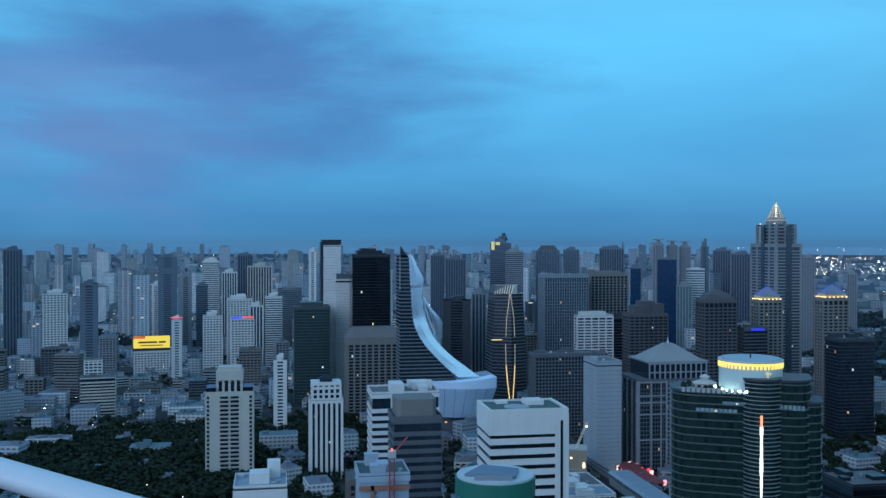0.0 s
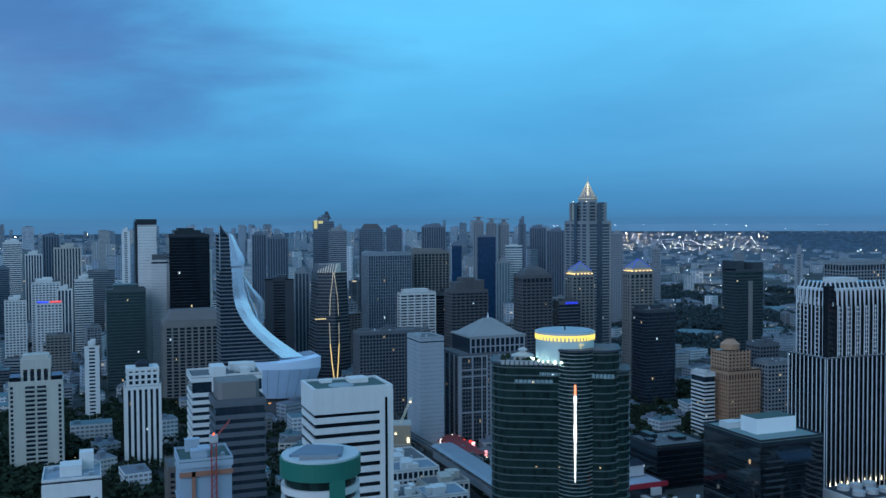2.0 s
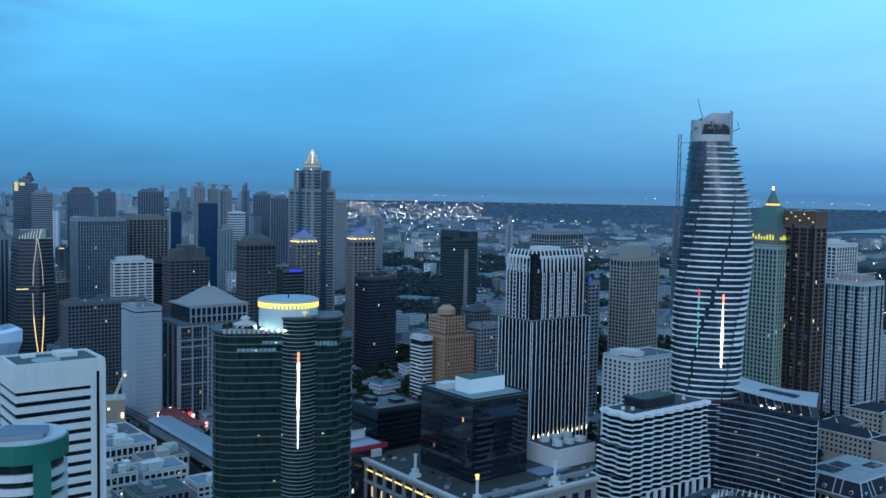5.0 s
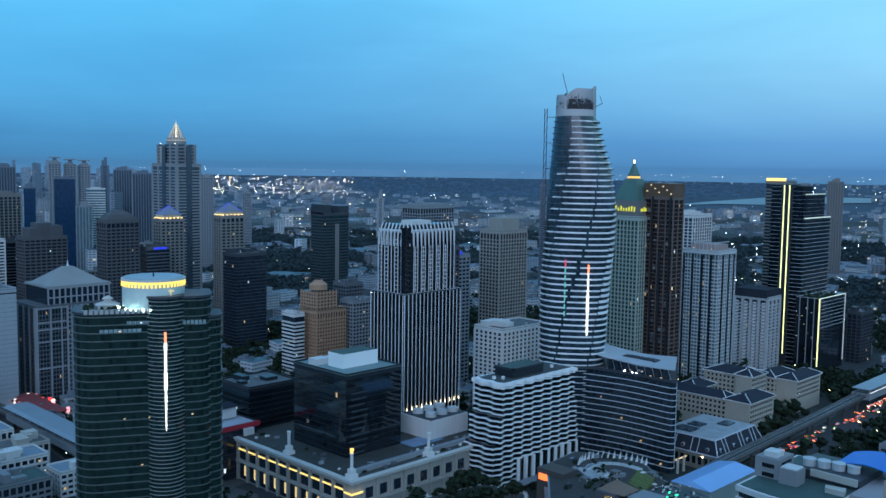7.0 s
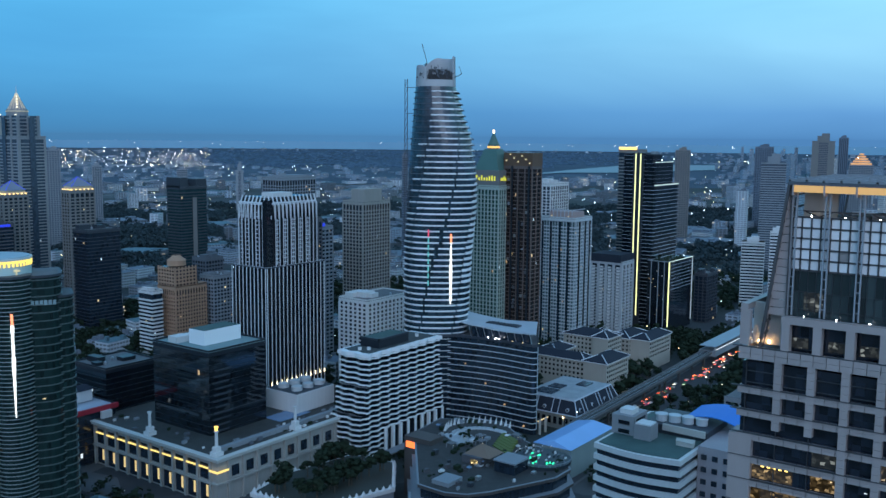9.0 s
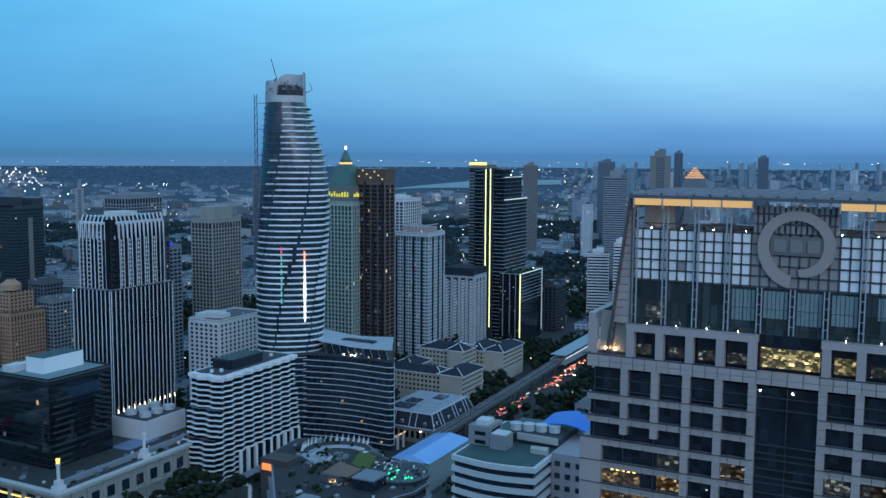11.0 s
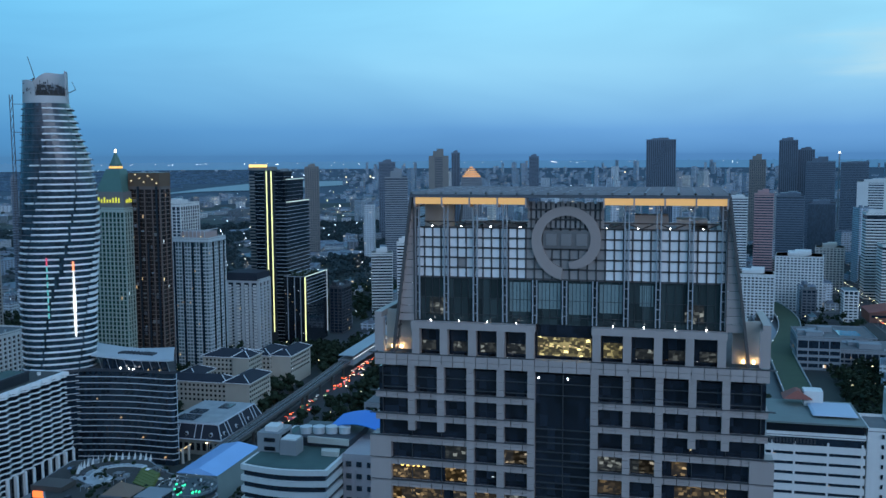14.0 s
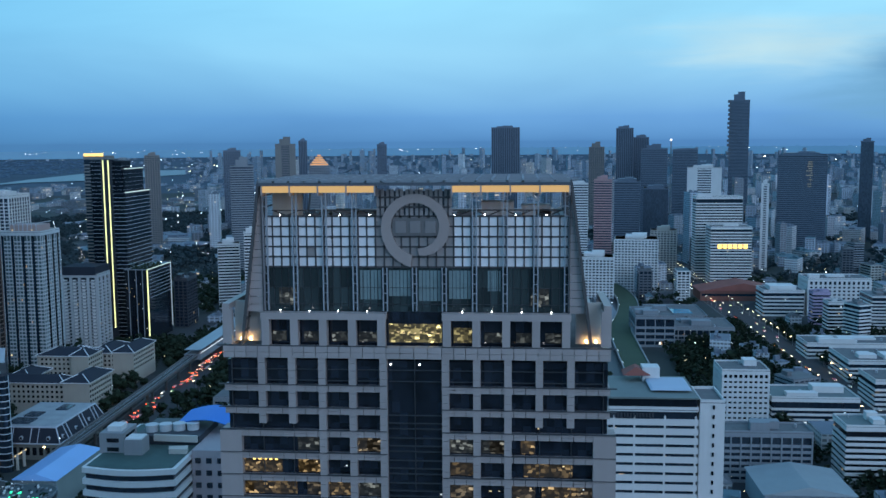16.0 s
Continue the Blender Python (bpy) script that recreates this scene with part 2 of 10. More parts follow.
GLASS_TEAL = glass("teal glass", (0.030, 0.060, 0.065), rough=0.2)
GLASS_DEEP_BLUE = glass("deep blue glass", (0.010, 0.045, 0.105), rough=0.2)
# this glass is lightened towards blue to carry the haze of distance
GLASS_PALE = glass("haze-paled blue glass", (0.055, 0.080, 0.110), rough=0.22, spec=0.8)
GLASS_SKY = glass("pale blue glass", (0.10, 0.20, 0.24), rough=0.2)
WARM = glowing("warm window light", (1.0, 0.72, 0.36), 0.95)
WARM_DIM = glowing("dim warm window light", (1.0, 0.62, 0.30), 0.5)
COOL = glowing("cool window light", (0.85, 0.95, 1.0), 0.9)
LAMP = glowing("street light", (1.0, 0.70, 0.36), 12.0)
LAMP_WHITE = glowing("white light", (0.95, 0.97, 1.0), 12.0)
GOLD_LIGHT = glowing("golden floodlight", (1.0, 0.66, 0.18), 1.8)
BLUE_LIGHT = glowing("blue neon", (0.04, 0.08, 1.0), 0.5)
RED_LIGHT = glowing("red light", (1.0, 0.10, 0.04), 3.0)
GREEN_LIGHT = glowing("green light", (0.05, 1.0, 0.5), 1.2)
LEAF = surface("foliage", (0.025, 0.039, 0.023), spec=0.1, rough=0.8, vary=0.6, coarse=0.08, fine=0.6)
# paler, bluer leaf colour for far woods, with distance haze painted in
HAZE_LEAF = surface("haze-tinted foliage", (0.048, 0.072, 0.080), spec=0.1, rough=0.8, vary=0.5, coarse=0.01, fine=0.1)
ASPHALT = surface("asphalt", (0.055, 0.055, 0.058), rough=0.85, vary=0.3)

# ---- building kit ----


class Shape:
    """Gathers boxes and prisms into one mesh."""

    def __init__(self):
        self.v, self.f, self.m = [], [], []

    def box(self, x0, y0, z0, x1, y1, z1, slot=0):
        return self.prism([(x0, y0), (x1, y0), (x1, y1), (x0, y1)], z0, z1, slot)

    def prism(self, outline, z0, z1, slot=0, top=None):
        """A prism over an outline given anticlockwise; top: another outline of as many corners for the upper end."""
        n, k = len(outline), len(self.v)
        self.v += [(x, y, z0) for x, y in outline] + [(x, y, z1) for x, y in (top or outline)]
        self.f += [(k + i, k + (i + 1) % n, k + n + (i + 1) % n, k + n + i) for i in range(n)]
        self.f += [tuple(k + n - 1 - i for i in range(n)), tuple(k + n + i for i in range(n))]
        self.m += [slot] * (n + 2)
        return self

    def cone(self, outline, z0, apex, slot=0):
        n, k = len(outline), len(self.v)
        self.v += [(x, y, z0) for x, y in outline] + [apex]
        self.f += [(k + i, k + (i + 1) % n, k + n) for i in range(n)]
        self.m += [slot] * n
        return self

    def beam(self, a, b, w, slot=0):
        """A square bar from a to b."""
        a, b = Vector(a), Vector(b)
        d = (b - a).normalized()
        s = d.cross(Vector((0, 0, 1)) if abs(d.z) < 0.9 else Vector((1, 0, 0))).normalized() * w / 2
        u = d.cross(s)
        k = len(self.v)
        for p in (a, b):
            self.v += [tuple(p - s - u), tuple(p + s - u), tuple(p + s + u), tuple(p - s + u)]
        self.f += [(k, k + 1, k + 5, k + 4), (k + 1, k + 2, k + 6, k + 5), (k + 2, k + 3, k + 7, k + 6), (k + 3, k, k + 4, k + 7), (k + 3, k + 2, k + 1, k), (k + 4, k + 5, k + 6, k + 7)]
        self.m += [slot] * 6
        return self

    def mesh(self, name, *materials, smooth=False):
        me = bpy.data.meshes.new(name)
        me.from_pydata(self.v, [], self.f)
        for m in materials:
            me.materials.append(m)
        if len(materials) > 1:
            me.polygons.foreach_set("material_index", self.m)
        if smooth:
            me.polygons.foreach_set("use_smooth", [True] * len(me.polygons))
        me.update()
        return me


def ring(rx, ry, n=40, cx=0.0, cy=0.0):
    return [(cx + rx * math.cos(2 * math.pi * i / n), cy + ry * math.sin(2 * math.pi * i / n)) for i in range(n)]


def grow(outline, d):
    """An outline moved outwards by d (anticlockwise corners)."""
    out, n = [], len(outline)
    for i in range(n):
        p, q, r = Vector(outline[i - 1]), Vector(outline[i]), Vector(outline[(i + 1) % n])
        a, b = (q - p).normalized(), (r - q).normalized()
        na, nb = Vector((a.y, -a.x)), Vector((b.y, -b.x))
        h = (na + nb)
        h = h / max(0.3, h.length_squared) * 2
        out.append((q.x + h.x * d, q.y + h.y * d))
    return out


def thing(name, label, category, x, y, z=0.0, turn=0.0, group="", kind=""):
    ob = new(name)
    ob.matrix_world = pose(x, y, z, 0, 0, turn)
    ob.empty_display_size = 1.0
    return tagged(ob, label, category, group, kind)


def part(name, mesh, parent, at=(0, 0, 0), label="", turn=0.0):
    ob = new(name, mesh)
    ob.parent = parent
    ob.matrix_local = pose(*at, 0, 0, turn)
    if label:
        ob["label"] = label
    return ob


def roof_clutter(root, w, d, z, rnd, wall=WHITE, roof=ROOF, parapet=1.1, count=3):
    part("roof", Shape().box(-w / 2, -d / 2, z, w / 2, d / 2, z + 0.3).mesh("roof", roof), root)
    e = 0.4
    part("parapet", Shape().box(-w / 2, -d / 2, z + 0.3, w / 2, -d / 2 + e, z + 0.3 + parapet).box(-w / 2, d / 2 - e, z + 0.3, w / 2, d / 2, z + 0.3 + parapet)
         .box(-w / 2, -d / 2 + e, z + 0.3, -w / 2 + e, d / 2 - e, z + 0.3 + parapet).box(w / 2 - e, -d / 2 + e, z + 0.3, w / 2, d / 2 - e, z + 0.3 + parapet).mesh("parapet", wall), root)
    for i in range(count):
        bw, bd, bh = rnd.uniform(0.12, 0.34) * w, rnd.uniform(0.15, 0.4) * d, rnd.uniform(1.5, 5.0)
        bx, by = rnd.uniform(-0.44, 0.44) * (w - bw), rnd.uniform(-0.44, 0.44) * (d - bd)
        part("plant_room", Shape().box(bx - bw / 2, by - bd / 2, z + 0.3, bx + bw / 2, by + bd / 2, z + 0.3 + bh)
             .box(bx - bw / 2 - 0.2, by - bd / 2 - 0.2, z + 0.3 + bh, bx + bw / 2 + 0.2, by + bd / 2 + 0.2, z + 0.55 + bh).mesh("plant_room", wall), root)
    for i in range(max(1, count - 1) if count else 0):
        tx, ty = rnd.uniform(-0.4, 0.4) * w, rnd.uniform(-0.4, 0.4) * d
        part("water_tank", Shape().prism(ring(0.9, 0.9, 10, tx, ty), z + 0.3, z + 2.2).cone(ring(0.9, 0.9, 10, tx, ty), z + 2.2, (tx, ty, z + 2.6)).mesh("water_tank", METAL), root)


def lit_windows(root, rnd, cx, cy, w, d, z0, z1, step, pane, count, materials):
    """Single lit panes behind the facade's openings."""
    floors = max(1, int((z1 - z0) / step))
    for i in range(count):
        k = rnd.randrange(floors)
        z = z0 + (k + 0.62) * step
        m = rnd.choice(materials)
        hw, hh = pane[0] / 2 * rnd.uniform(0.6, 1.2), pane[1] / 2
        if rnd.random() < w / (w + d):
            y, s = (-d / 2, -1) if cy > 0 else (d / 2, 1)
            x = rnd.uniform(-0.46, 0.46) * w
            part("lit_window", Shape().box(x - hw, y - 0.04, z - hh, x + hw, y + 0.04, z + hh).mesh("lit_window", m), root)
        else:
            y = rnd.uniform(-0.46, 0.46) * d
            part("lit_window", Shape().box(-w / 2 - 0.04, y - hw, z - hh, -w / 2 + 0.04, y + hw, z + hh).mesh("lit_window", m), root)


FOOTPRINTS = []


def tower(name, label, x0, y0, x1, y1, h, wall, pane, step=3.5, band=1.4, bay=0.0, pier=0.8, out=0.25, inset=0.5, z0=0.0, top=2.5, lit=4, clutter=3, roof=ROOF, piers_full=True, crown=0.0, crown_wall=None, root=None, parapet=1.1):
    """A block of storeys on its plan: a glazed core, a band at each floor, and piers between the bays. With root it is a further part of that building."""
    cx, cy, w, d = (x0 + x1) / 2, (y0 + y1) / 2, x1 - x0, y1 - y0
    rnd = random.Random(int(cx * 7 + cy * 13 + h))
    FOOTPRINTS.append((x0 - 6, y0 - 6, x1 + 6, y1 + 6))
    own, far = root is None, math.hypot(cx, cy) > 840
    if own:
        root = thing(name, label, name.replace("_", " "), cx, cy)
    base = root.matrix_world.translation
    ox, oy = cx - base.x, cy - base.y
    hold = root
    if ox or oy:
        hold = part("wing", Shape().box(-w / 2 + inset, -d / 2 + inset, z0, w / 2 - inset, d / 2 - inset, h - 0.1).mesh("wing", pane), root, (ox, oy, 0))
    else:
        part("window_wall", Shape().box(-w / 2 + inset, -d / 2 + inset, z0, w / 2 - inset, d / 2 - inset, h - 0.1).mesh("window_wall", pane), hold)
    if band:
        floors = range(int((h - top - z0) / step))
        if far:
            q = Shape()
            for k in floors:
                q.box(-w / 2, -d / 2, z0 + k * step, w / 2, d / 2, z0 + k * step + band)
            part("storey_banding", q.mesh("storey_banding", wall), hold)["kind"] = "stuff"
        else:
            slab = Shape().box(-w / 2, -d / 2, 0, w / 2, d / 2, band).mesh("floor_band", wall)
            for k in floors:
                part("floor_band", slab, hold, (0, 0, z0 + k * step))
    part("cornice", Shape().box(-w / 2 - 0.1, -d / 2 - 0.1, h - top, w / 2 + 0.1, d / 2 + 0.1, h).mesh("cornice", wall), hold)
    if bay:
        stick = Shape().box(-pier / 2, -pier / 2, z0, pier / 2, pier / 2, h - top).mesh("pier", wall)
        nx, ny = max(1, round(w / bay)), max(1, round(d / bay))
        ex, ey = w / 2 - pier / 2 + out, d / 2 - pier / 2 + out
        spots = [(-w / 2 + pier / 2 + (w - pier) * i / nx, -ey if cy > 0 else ey) for i in range(nx + 1)] + [(-ex, -d / 2 + pier / 2 + (d - pier) * i / ny) for i in range(ny + 1)]
        if far:
            q = Shape()
            for u, v in spots:
                q.box(u - pier / 2, v - pier / 2, z0, u + pier / 2, v + pier / 2, h - top)
            part("ribbed_front", q.mesh("ribbed_front", wall), hold)["kind"] = "stuff"
        else:
            for u, v in spots:
                part("pier", stick, hold, (u, v, 0))
    roof_clutter(hold, w, d, h, rnd, wall, roof, parapet, count=clutter)
    if crown:
        part("crown", Shape().box(-w * 0.32, -d * 0.32, h + 0.3, w * 0.32, d * 0.32, h + crown).mesh("crown", crown_wall or wall), hold)
    lit_windows(hold, rnd, cx, cy, w - 2 * inset, d - 2 * inset, z0, h - top, step, (1.6, step - band - 0.5 if band else step * 0.5), lit, (WARM, WARM_DIM, COOL, WARM_DIM))
    return root

# ---- ground: flat, and far out rising very gently to the horizon ----
FLAT, RIM, HAZE = 2800.0, 4940.0, 26000.0


def shrink(d):
    """How much smaller the far distance is set than it is: 1 on the flat."""
    if d <= FLAT:
        return 1.0
    return d * (1 / FLAT + (d - FLAT) / (RIM - FLAT) * (1 / HAZE - 1 / FLAT))


def ground_z(d):
    return EYE - EYE * shrink(d) if d > FLAT else 0.0


def ground_material():
    m, t, b = principled("city ground")
    co = t.nodes.new("ShaderNodeTexCoord").outputs["Object"]
    plots = t.nodes.new("ShaderNodeTexVoronoi")
    plots.inputs["Scale"].default_value = 0.022
    spots = t.nodes.new("ShaderNodeTexNoise")
    spots.inputs["Scale"].default_value, spots.inputs["Detail"].default_value = 0.004, 6
    for n in (plots, spots):
        t.links.new(co, n.inputs["Vector"])
    grey = t.nodes.new("ShaderNodeSeparateColor")
    t.links.new(plots.outputs["Color"], grey.inputs[0])
    built = ramp(t, [(0.0, (0.026, 0.029, 0.034)), (0.7, (0.055, 0.058, 0.064)), (1.0, (0.13, 0.13, 0.13))])
    t.links.new(grey.outputs[0], built.inputs[0])
    green = ramp(t, [(0.42, (0.0, 0.0, 0.0)), (0.56, (1, 1, 1))])
    t.links.new(spots.outputs[0], green.inputs[0])
    t.links.new(mix_node(t, green.outputs[0], built.outputs[0], (0.022, 0.031, 0.027)), b.inputs["Base Color"])
    b.inputs["Roughness"].default_value = 0.9
    return m


g = Shape()
radii = [0, 120, 300, 600, 1000, 1600, 2200, FLAT] + [FLAT + (RIM - FLAT) * i / 24 for i in range(1, 25)]
sectors = 120
for r in radii:
    g.v += [(r * math.sin(2 * math.pi * i / sectors), r * math.cos(2 * math.pi * i / sectors), ground_z(r)) for i in range(sectors)]
for k in range(len(radii) - 1):
    for i in range(sectors):
        a, b = k * sectors + i, k * sectors + (i + 1) % sectors
        g.f.append((a + sectors, b + sectors, b, a))
# outer rings use a second material with the haze mixed into its colour
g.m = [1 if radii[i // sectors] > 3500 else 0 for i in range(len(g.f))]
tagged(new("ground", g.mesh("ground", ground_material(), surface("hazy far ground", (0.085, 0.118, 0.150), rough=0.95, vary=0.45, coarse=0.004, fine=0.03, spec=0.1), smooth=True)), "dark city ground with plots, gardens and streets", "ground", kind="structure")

# the wide river bend far out
RIVER_FAR = [(57.5, 3860), (59.8, 3925), (61.5, 4040), (64.3, 4200), (67, 4265), (70, 4275)]
RIVER_NEAR = [(57.5, 3850), (59.8, 3885), (61.5, 3945), (64.3, 3965), (67, 4040), (70, 4120)]
water = Shape()
for near_, far_ in zip(RIVER_NEAR, RIVER_FAR):
    for i in range(5):
        b_ = near_[0]
        d_ = near_[1] + (far_[1] - near_[1]) * i / 4
        water.v.append((d_ * math.sin(radians(b_)), d_ * math.cos(radians(b_)), ground_z(d_) + 3.0))
for k in range(5):
    for i in range(4):
        a = 5 * k + i
        water.f.append((a, a + 5, a + 6, a + 1))
water.m = [0] * len(water.f)
tagged(new("river", water.mesh("river", surface("river water", (0.13, 0.17, 0.20), rough=0.38, vary=0.15, coarse=0.004, fine=0.02, spec=0.6))), "pale wide river bend before dark woods", "water", kind="structure")

# the hazy rim of the city at the horizon, its haze painted as emission
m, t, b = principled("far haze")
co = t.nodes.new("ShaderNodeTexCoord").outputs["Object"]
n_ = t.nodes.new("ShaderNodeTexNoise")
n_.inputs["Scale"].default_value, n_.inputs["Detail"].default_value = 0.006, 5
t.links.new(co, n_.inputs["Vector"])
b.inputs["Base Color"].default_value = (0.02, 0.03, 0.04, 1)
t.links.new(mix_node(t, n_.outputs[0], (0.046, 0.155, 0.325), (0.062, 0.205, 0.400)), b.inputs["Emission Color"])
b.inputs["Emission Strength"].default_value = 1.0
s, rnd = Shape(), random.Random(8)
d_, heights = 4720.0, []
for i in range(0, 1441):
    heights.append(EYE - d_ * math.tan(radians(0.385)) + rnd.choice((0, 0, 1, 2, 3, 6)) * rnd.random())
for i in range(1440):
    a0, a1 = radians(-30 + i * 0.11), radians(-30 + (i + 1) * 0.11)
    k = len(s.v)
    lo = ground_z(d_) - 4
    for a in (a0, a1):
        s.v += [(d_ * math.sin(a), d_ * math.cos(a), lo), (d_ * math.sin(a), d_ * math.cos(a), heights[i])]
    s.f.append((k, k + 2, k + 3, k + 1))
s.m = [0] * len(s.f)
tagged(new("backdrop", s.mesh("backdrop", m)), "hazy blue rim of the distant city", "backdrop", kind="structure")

# ---- the granite office tower beside the terrace ----


def granite_tower():
    root = thing("office_tower", "grey granite office tower with a steel glass top and emblem", "office tower", 150, 17.3)
    FOOTPRINTS.append((140, -30, 215, 65))
    G, depth, top = PINKSTONE, 52.0, 165.0
    inside = glass("office glass", (0.020, 0.027, 0.040), rough=0.05, cell=(2.0, 1.28, 1.94), wobble=0.10, vary=0.9, spec=0.85)
    frame_dark = surface("dark window frame", (0.045, 0.05, 0.055), rough=0.5)
    steel = surface("grey steel columns", (0.42, 0.44, 0.47), rough=0.4, metal=0.3)
    part("window_wall", Shape().box(0.9, -31.6, 0, depth, 31.6, top - 1).mesh("window_wall", inside), root)
    # stone bands floor by floor: full width above, with stone corners below
    lines = [(164.6, 166.5)] + [(158.85 - 3.88 * k, 159.9 - 3.88 * k) for k in range(9)]
    low = Shape()
    for k in range(9, 41):
        low.box(-0.15, -32, 158.85 - 3.88 * k, depth, 32, 159.9 - 3.88 * k)
    part("lower_banding", low.mesh("lower_banding", G), root)["kind"] = "stuff"
    groove = 0.05
    joint = surface("dark open joint", (0.06, 0.06, 0.065), rough=0.7)
    for n, (a, b) in enumerate(lines):
        for y0, y1 in ((-32, -4.6), (4.6, 32)):
            m = 14 if n < 7 else 1
            front = -0.15 if n else -0.4
            slab = Shape().box(front, groove, a, 1.2, (y1 - y0) / m - groove, (a + b) / 2 - 0.03).box(front, groove, (a + b) / 2 + 0.03, 1.2, (y1 - y0) / m - groove, b).mesh("stone_slab", G)
            for i in range(m):  # stone slabs with open joints
                part("stone_slab", slab, root, (0, y0 + (y1 - y0) * i / m, 0))
        for y0, y1 in ((-33, -4.6), (4.6, 33)):
            part("sill_joint", Shape().box(-0.34, y0, b + 0.02, 0.2, y1, b + 0.16).mesh("sill_joint", joint), root)
        part("side_band", Shape().box(1.2, 31.0, a, depth, 32, b).mesh("side_band", G), root)
        part("side_band", Shape().box(1.2, -32, a, depth, -31.0, b).mesh("side_band", G), root)
    for i in range(4):
        part("stone_slab", Shape().box(-0.4, groove, 164.6, 1.2, 2.3 - groove, 165.5).box(-0.4, groove, 165.56, 1.2, 2.3 - groove, 166.5).mesh("stone_slab", G), root, (0, -4.6 + 2.3 * i, 0))
    long_pier, short_pier = Shape().box(-0.25, -0.6, 0, 1.0, 0.6, 126), Shape()
    for k in range(30):
        z = 126 + 1.3 * k
        long_pier.box(-0.25, -0.6, z + 0.06, 1.0, 0.6, z + 1.3)
        if z > 152:
            short_pier.box(-0.25, -0.6, z + 0.06, 1.0, 0.6, z + 1.3)
    long_pier, short_pier = long_pier.mesh("pier", G), short_pier.mesh("pier", G)
    for s in (-1, 1):
        for k, y in enumerate((5.15, 10.3, 15.4)):
            part("pier", long_pier, root, (0, s * y, 0))
        for y in (20.5, 25.6):
            part("pier", short_pier, root, (0, s * y, 0))
        stone = Shape().box(-0.3, 29.3 if s > 0 else -33.0, -3.80, 4.0, 33.0 if s > 0 else -29.3, 0).mesh("corner_stone", G)
        for k in range(9):
            part("corner_stone", stone, root, (0, 0, 152.0 - 3.88 * k))
    # mullions of the ribbon windows and the glazed centre bay
    for k in range(9):
        z = 152.25 - 3.88 * k
        s = Shape()
        for j in (0.25, 1.2, 2.55):
            s.box(0.45, -4.5, z + j - 0.06, 0.9, 4.5, z + j + 0.06)
        part("transom", s.mesh("transom", frame_dark), root)
    part("transom", Shape().box(0.5, -31, 162.4, 0.9, 31, 162.5).box(0.5, -31, 160.5, 0.9, 31, 160.6).mesh("transom", frame_dark), root)
    rod = Shape().box(0.5, -0.06, 142, 0.9, 0.06, 165).mesh("mullion", frame_dark)
    for i in range(13):
        part("mullion", rod, root, (0, -30.9 + 5.15 * i, 0))
    # lights and desks behind the panes
    rnd = random.Random(5)
    glows = [room_glow("warm office", (1.0, 0.78, 0.50), 0.42), room_glow("amber office", (1.0, 0.68, 0.32), 0.75), room_glow("pale office", (0.80, 0.86, 0.80), 0.26)]
    for i in range(58):
        k = rnd.randrange(1, 10)
        bay = rnd.randrange(-6, 6)
        if bay in (-1, 0) and rnd.random() < 0.4:
            continue
        y0, z0 = 5.15 * bay + 0.7, 152.3 - 3.88 * k
        part("lit_room", Shape().box(0.80, y0, z0 + 0.1, 0.88, y0 + rnd.choice((2.4, 3.8, 3.8)), z0 + 2.3).mesh("lit_room", rnd.choice(glows)), root)
    for i in range(34):
        k = rnd.randrange(0, 10)
        z = 152.3 - 3.88 * k + rnd.choice((0.5, 1.3, 1.9))
        y, w = rnd.uniform(-30, 30), rnd.uniform(0.12, 0.4)
        part("ceiling_lamp", Shape().box(0.74, y - w / 2, z, 0.80, y + w / 2, z + rnd.choice((0.10, 0.14, 0.2))).mesh("ceiling_lamp", rnd.choice((WARM, WARM, COOL))), root)
    for i in range(5):
        part("ceiling_lamp", Shape().box(0.72, 26.0 + 0.95 * i - 2.5, 146.7, 0.79, 26.5 + 0.95 * i - 2.5, 146.95).mesh("ceiling_lamp", glowing("amber lamp", (1.0, 0.66, 0.16), 2.5)), root)
    for y, w, z in ((26, 6.5, 144.6), (24, 7.5, 140.8), (-22, 8.0, 144.6), (-24, 6.0, 140.8)):
        part("lit_room", Shape().box(0.79, y - w / 2, z, 0.87, y + w / 2, z + 2.2).mesh("lit_room", glows[1]), root)
    for y in (-0.8, 4.0):
        part("ceiling_lamp", Shape().prism(ring(0.10, 0.10, 8, 0.7, y), 163.3, 163.5).mesh("ceiling_lamp", LAMP_WHITE), root)
    # terrace storey: stone frame with openings, lit bar in the middle
    part("terrace_floor", Shape().box(0.5, -31.5, 165.5, depth, 31.5, 165.9).mesh("terrace_floor", ROOF), root)
    part("bar_glazing", Shape().box(2.2, -25, 165.9, 2.5, 25, 172.0).mesh("bar_glazing", inside), root)
    for s in (-1, 1):
        a, b = (4.6, 25.6) if s > 0 else (-25.6, -4.6)
        part("stone_beam", Shape().box(-0.1, a, 171.0, 1.6, b, 172.1).mesh("stone_beam", G), root)
        for k in range(5):
            y = s * (5.4 + 4.85 * k)
            part("terrace_pier", Shape().box(-0.1, y - 0.65, 165.9, 1.4, y + 0.65, 171.0).mesh("terrace_pier", G), root)
        for k in range(4):
            y = s * (7.9 + 4.85 * k)
            part("terrace_lamp", Shape().prism(ring(0.08, 0.08, 8, 0.2, y + 1.2), 166.5, 166.65).mesh("terrace_lamp", LAMP_WHITE if rnd.random() < 0.6 else WARM), root)
            part("top_lamp", Shape().prism(ring(0.08, 0.08, 8, 1.3, y), 172.2, 172.36).mesh("top_lamp", LAMP_WHITE), root)
